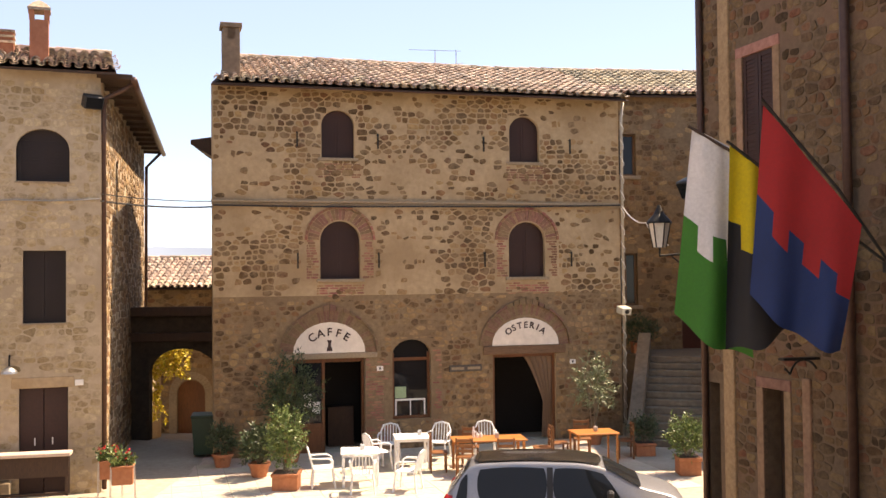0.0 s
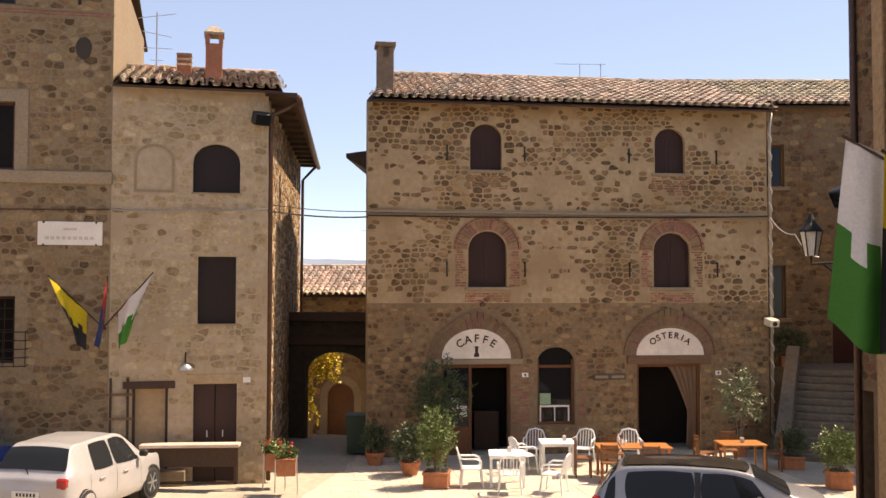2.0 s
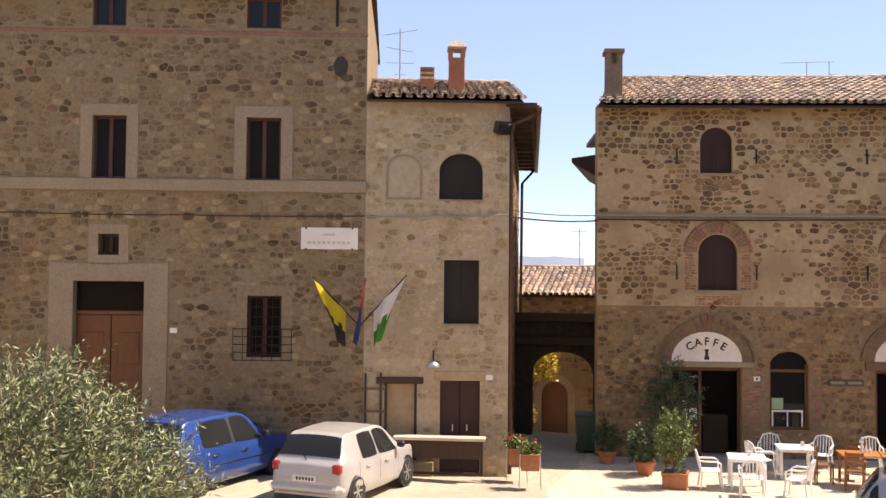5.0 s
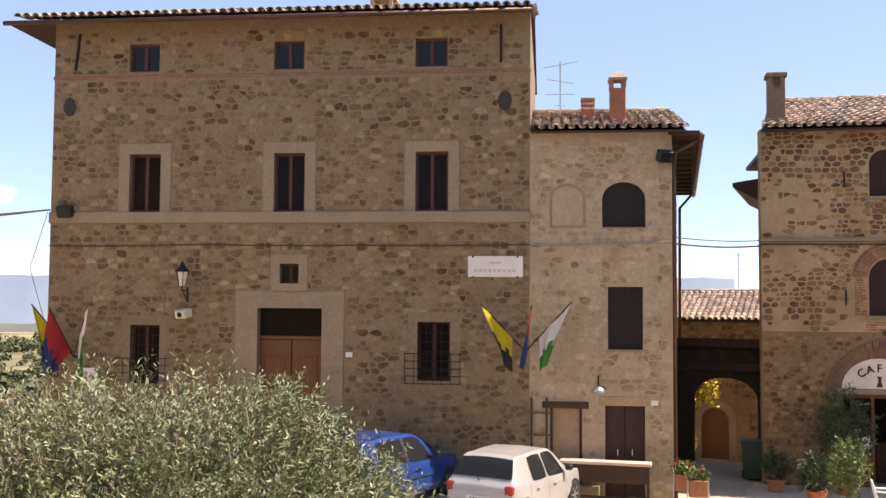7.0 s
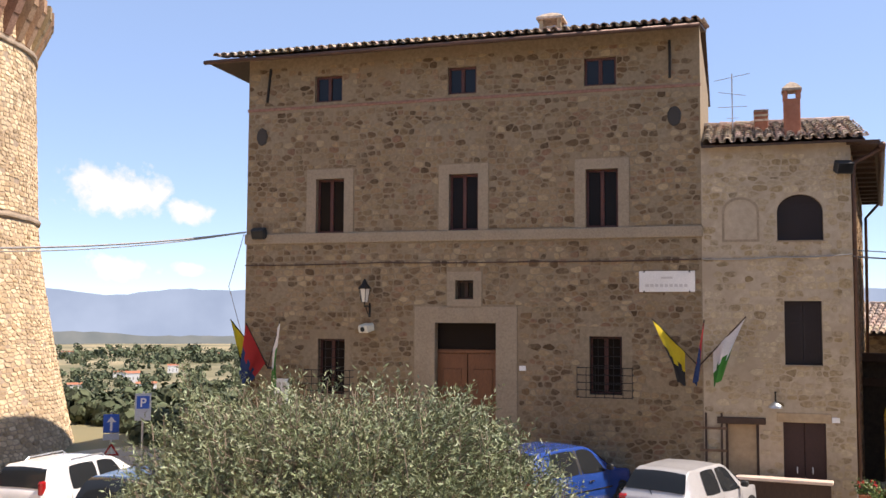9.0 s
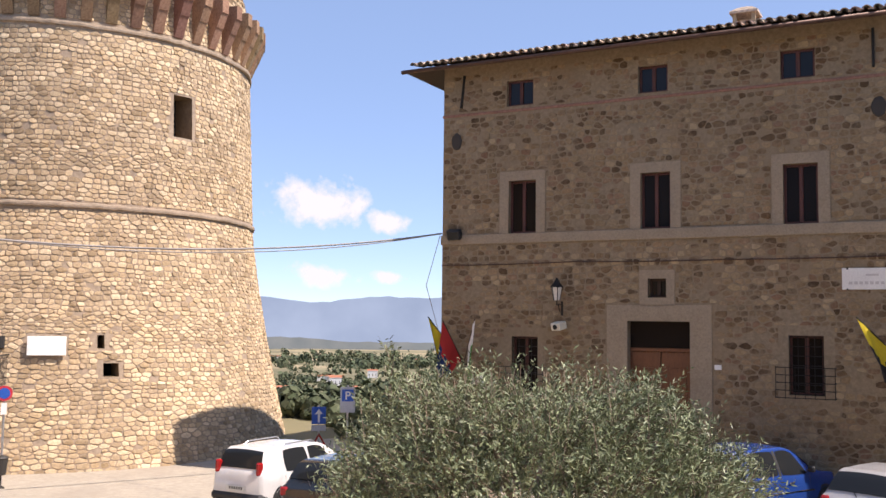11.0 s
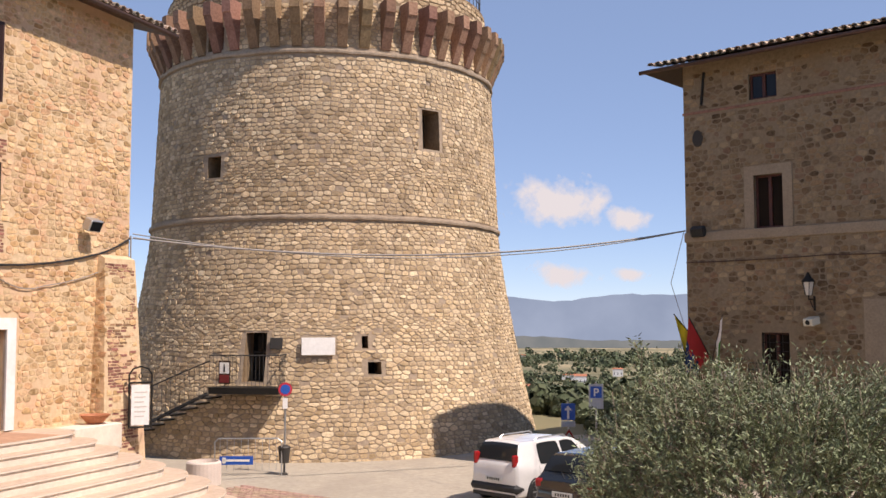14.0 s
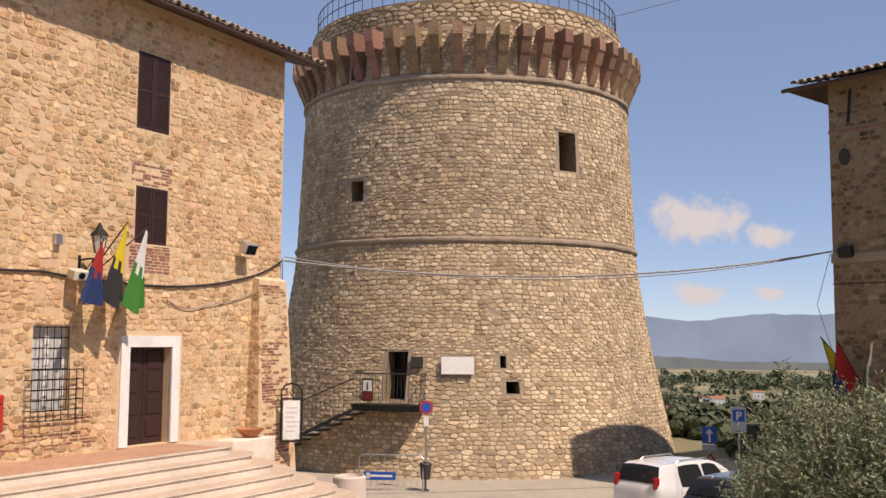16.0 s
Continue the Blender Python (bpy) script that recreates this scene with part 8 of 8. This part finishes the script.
def patchy(seed, lo, hi, scale=0.45, soft=0.18):
    off = Vector((seed * 7.3, seed * 3.1, 0))

    def f(u, z):
        k = noise.noise(Vector((u * scale, z * scale * 1.4, 0)) + off)
        return lo + (hi - lo) * max(0.0, min(1.0, 0.5 + k / (2 * soft)))
    return f


rng = random.Random(11)
# caffe house: bare rubble below, patchy render above
c_skip = c_holes + [arch_poly(3.21, 5.45, 0.95, 0.97), arch_poly(8.345, 5.45, 0.95, 0.97), rect(2.30, 4.12, 4.2, 5.5), rect(7.43, 9.26, 4.2, 5.5), rect(-1, 12, 6.3, 6.5),
                    arch_poly(2.91, 2.5, 1.33, 0.9, 0.15), arch_poly(8.27, 2.5, 1.36, 0.9, 0.15), rect(1.7, 4.2, 2.3, 2.6), rect(7.0, 9.5, 2.3, 2.65), rect(3.84, 4.55, 0, 2.3), rect(5.62, 5.9, 0.6, 2.6)]
up = patchy(1, 0.25, 0.9)
low = patchy(2, 0.86, 1.0)
st = rubble(rng, 0.02, CW - 0.02, 0.0, CH - 0.1, c_skip, 0.25, 0.145, gap=0.02, proud=0.013, density=lambda u, z: (up(u, z) if z > 3.9 else low(u, z)))
lay_stones(c_wall, st, STONE, STONE_PC, flat_wrap, (5.5, 3.6))
bk = rubble(rng, 3.85, 4.55, 0.02, 2.38, c_holes, 0.24, 0.066, 0.012, 1.0, 0.006) + rubble(rng, 5.61, 5.9, 0.6, 2.6, c_holes, 0.24, 0.066, 0.012, 1.0, 0.006)
for a, b in ((2.69, 3.73), (7.82, 8.87)):
    bk += rubble(rng, a - 0.36, a - 0.01, 4.45, 5.45, c_holes, 0.2, 0.068, 0.012, 1.0, 0.008) + rubble(rng, b + 0.01, b + 0.36, 4.45, 5.45, c_holes, 0.2, 0.068, 0.012, 1.0, 0.008)
    bk += rubble(rng, a - 0.1, b + 0.1, 3.98, 4.34, c_skip[7:9], 0.24, 0.066, 0.012, 0.85, 0.006)
    bk += rubble(rng, a - 0.05, b + 0.05, 7.05, 7.47, c_holes, 0.24, 0.066, 0.012, 0.8, 0.006)
lay_stones(c_wall, bk, BRICK, BRICK, flat_wrap, (4.2, 1.2), "brick", 250, "joined worn red bricks")
# palazzo
p_skip = p_holes + [rect(a - 0.28, b + 0.28, 6.9, 8.69) for a, b in p_main] + [rect(a - 0.23, b + 0.23, z0 - 0.23, z1 + 0.23) for a, b, z0, z1 in ((2.20, 2.97, 2.62, 4.09), (9.49, 10.29, 2.80, 4.23), (6.03, 6.51, 5.15, 5.64))]
p_skip += [rect(4.9, 7.7, -0.2, 5.0), rect(-1, 13, 6.63, 6.96), rect(-1, 13, 10.3, 10.48)]
dens_p = patchy(5, 0.74, 1.0, 0.5, 0.25)
st = rubble(rng, 0.02, PW - 0.02, -0.2, PH - 0.3, p_skip, 0.27, 0.15, gap=0.02, proud=0.011, density=lambda u, z: dens_p(u, z) * (0.8 if z > 10.4 else 1.0))
lay_stones(p_wall, st, PSTONE, PSTONE_PC, flat_wrap, (9.0, 3.0))
# alley house: mostly render
b_skip = b_holes + [rect(0.25, 1.45, 2.15, 2.4), rect(1.6, 2.9, 2.2, 2.55), arch_poly(0.9, 6.5, 0.5, 2.0)]
dens = patchy(8, 0.4, 0.92, 0.6)
st = rubble(rng, 0.02, BW - 0.25, 0.0, BH - 0.2, b_skip, 0.27, 0.14, proud=0.007, density=dens)
st += rubble(rng, BW - 0.34, BW - 0.01, 0.0, BH - 0.2, [], 0.3, 0.2, proud=0.006, fill=0.9)
lay_stones(b_wall, st, BSTONE, BSTONE_PC, flat_wrap, (2.0, 3.0))
for par, w, dd, hh, seed in ((ALLEY, BW, 12.0, BH, 3),):
    st = rubble(random.Random(seed), 0.5, 11.8, 0.0, hh - 0.3, [], 0.32, 0.16, proud=0.012, fill=0.85)
    lay_stones(par, st, STONE, STONE_PC, lambda u, y, z: (BW + 1.6 * u / 12 - y, u, z), (0, 0), "stone", 0, "joined rubble stones of the side wall")
# tower
t_skip = [ring_poly(a0 - 1, a1 + 1, z0 - 0.05, z1 + 0.05) for a0, a1, z0, z1 in t_openings] + [rect(-30, 30, 7.72, 7.98), rect(-30, 30, 13.36, 13.66), ring_poly(-28, -19.3, 3.3, 3.98)]
st = rubble(rng, radians(-112) * 7, radians(75) * 7, -0.45, 15.2, t_skip, 0.27, 0.14, 0.016, 0.985, 0.022)
lay_stones(t_wall, st, TSTONE, TSTONE_PC, tower_wrap, (radians(-20) * 7, 2.0))
st = rubble(rng, radians(-112) * 7, radians(75) * 7, 15.32, 16.3, [], 0.42, 0.18, 0.03, 0.97, 0.03)
lay_stones(TOWER, st, TSTONE, TSTONE_PC, lambda u, y, z: ((6.25 - y) * math.cos(u / 7), (6.25 - y) * math.sin(u / 7), z), (0, 0), "stone", 0, "joined rubble stones of the parapet")
# town hall
l_skip = l_holes + [rect(7.0, 8.85, 2.0, 4.6), rect(7.15, 8.45, 5.85, 6.5), rect(7.2, 8.4, 7.72, 8.2)]
st = rubble(rng, 0.02, LW - 0.02, 0.0, LH - 0.2, l_skip, 0.25, 0.13, gap=0.016, proud=0.014, density=patchy(12, 0.85, 1.0, 0.4))
lay_stones(l_wall, st, LSTONE, LSTONE_PC, flat_wrap, (8.5, 4.5))
bk = rubble(rng, 7.2, 8.4, 5.85, 6.45, l_holes, 0.25, 0.068, 0.012, 0.95, 0.008) + rubble(rng, 4.2, 6.4, 2.3, 3.0, l_holes, 0.25, 0.068, 0.012, 0.8, 0.008) + rubble(rng, 7.2, 8.4, 7.73, 8.2, l_holes, 0.25, 0.068, 0.012, 0.6, 0.008)
lay_stones(l_wall, bk, BRICK, BRICK, flat_wrap, (7.8, 6.0), "brick", 200, "joined worn red bricks")
# near house
n_skip = n_holes + [rect(0.95, 1.95, 5.0, 7.6), rect(1.3, 2.0, 0.0, 3.2), rect(0.0, 0.5, 0.0, 3.1)]
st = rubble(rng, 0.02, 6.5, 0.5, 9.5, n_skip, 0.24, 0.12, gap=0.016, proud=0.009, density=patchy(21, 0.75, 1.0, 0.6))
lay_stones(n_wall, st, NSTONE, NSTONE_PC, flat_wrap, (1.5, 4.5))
# rear house and the far house past the alley
st = rubble(rng, 0.02, 6.0, 1.5, 10.0, r_holes, 0.34, 0.17, proud=0.012, density=patchy(25, 0.4, 0.95, 0.6))
lay_stones(r_wall, st, STONE, STONE_PC, flat_wrap, (1.0, 5.0), count=150)
st = rubble(rng, 0.02, 8.9, -1.4, 4.2, f_holes + [rect(3.7, 5.5, -2, 1.2)], 0.36, 0.18, proud=0.012, fill=0.85)
lay_stones(f_wall, st, STONE, STONE_PC, flat_wrap, (4.5, 1.0), count=120)
# buttress of the town hall
def butt_wrap(u, y, z):
    t = z / 5.9
    return (u, -0.55 + 0.33 * t + y, z)


st = rubble(rng, 11.15, 12.25, 0.1, 5.7, [], 0.28, 0.13, 0.02, 0.55, 0.014)
lay_stones(BUTT, st, LSTONE, LSTONE, butt_wrap, (11.6, 3.0), "stone", 0, "joined rubble stones of the buttress")
st = rubble(rng, 0.03, 0.5, 0.1, 5.6, [], 0.24, 0.13, 0.015, 0.9, 0.014, lambda u, z: 1.0 if u < 0.5 - 0.33 * z / 5.9 else 0.0)
lay_stones(BUTT, st, LSTONE, LSTONE, lambda u, y, z: (10.95 + 0.25 * z / 5.9 + y, -u, z), (0, 0), "stone", 0, "joined rubble stones of the buttress flank")
bk = rubble(rng, 11.2, 12.22, 1.0, 5.8, [], 0.25, 0.07, 0.012, 0.5, 0.01, patchy(31, 0.1, 0.95, 0.9))
lay_stones(BUTT, bk, BRICK, BRICK, butt_wrap, (11.6, 4.5), "brick", 60, "joined worn bricks of the buttress")
# paving before the cafe
SLAB = material("paving_slab", (0.46, 0.40, 0.31), (0.60, 0.53, 0.42), 0.9, grain=6, stain=0.8, bump=0.2, piece=0.05)
PAVE = thing("pavement", pose(-5.6, 18.2, 0.0, 0, 0, 15.93), "pale square paving slabs before the cafe", "pavement", kind="structure")
slab_me = mesh_of("slab", [(0.004, 0.004, -0.02), (0.596, 0.004, -0.02), (0.596, 0.596, -0.02), (0.004, 0.596, -0.02), (0.008, 0.008, 0.005), (0.592, 0.008, 0.005), (0.592, 0.592, 0.005), (0.008, 0.592, 0.005)],
                  [(4, 5, 6, 7), (0, 1, 5, 4), (1, 2, 6, 5), (2, 3, 7, 6), (3, 0, 4, 7)], SLAB)
for i in range(19):
    for j in range(12):
        put("slab", slab_me, PAVE, m=pose(i * 0.6, j * 0.6 - 0.4, random.Random(i * 31 + j).uniform(-0.002, 0.003)))

# brick paving in front of the tower
BRICKPATH = material("paving_brick", (0.32, 0.205, 0.14), (0.46, 0.32, 0.23), 0.9, grain=9, stain=1.0, bump=0.3, piece=0.2)
BRICKPAVE = thing("brick_pavement", pose(-25.1, 1.4, 0.07, 0, 0, 24), "worn pinkish-red brick paving before the tower", "pavement", kind="structure")
brick_me = mesh_of("brick", [(0.003, 0.003, -0.03), (0.247, 0.003, -0.03), (0.247, 0.117, -0.03), (0.003, 0.117, -0.03), (0.006, 0.006, 0.012), (0.244, 0.006, 0.012), (0.244, 0.114, 0.012), (0.006, 0.114, 0.012)],
                   [(4, 5, 6, 7), (0, 1, 5, 4), (1, 2, 6, 5), (2, 3, 7, 6), (3, 0, 4, 7)], BRICKPATH)
for i in range(14):
    for j in range(21):
        put("brick", brick_me, BRICKPAVE, m=pose(i * 0.25 + 0.125 * (j % 2), j * 0.12, random.Random(i * 57 + j).uniform(-0.003, 0.004)))
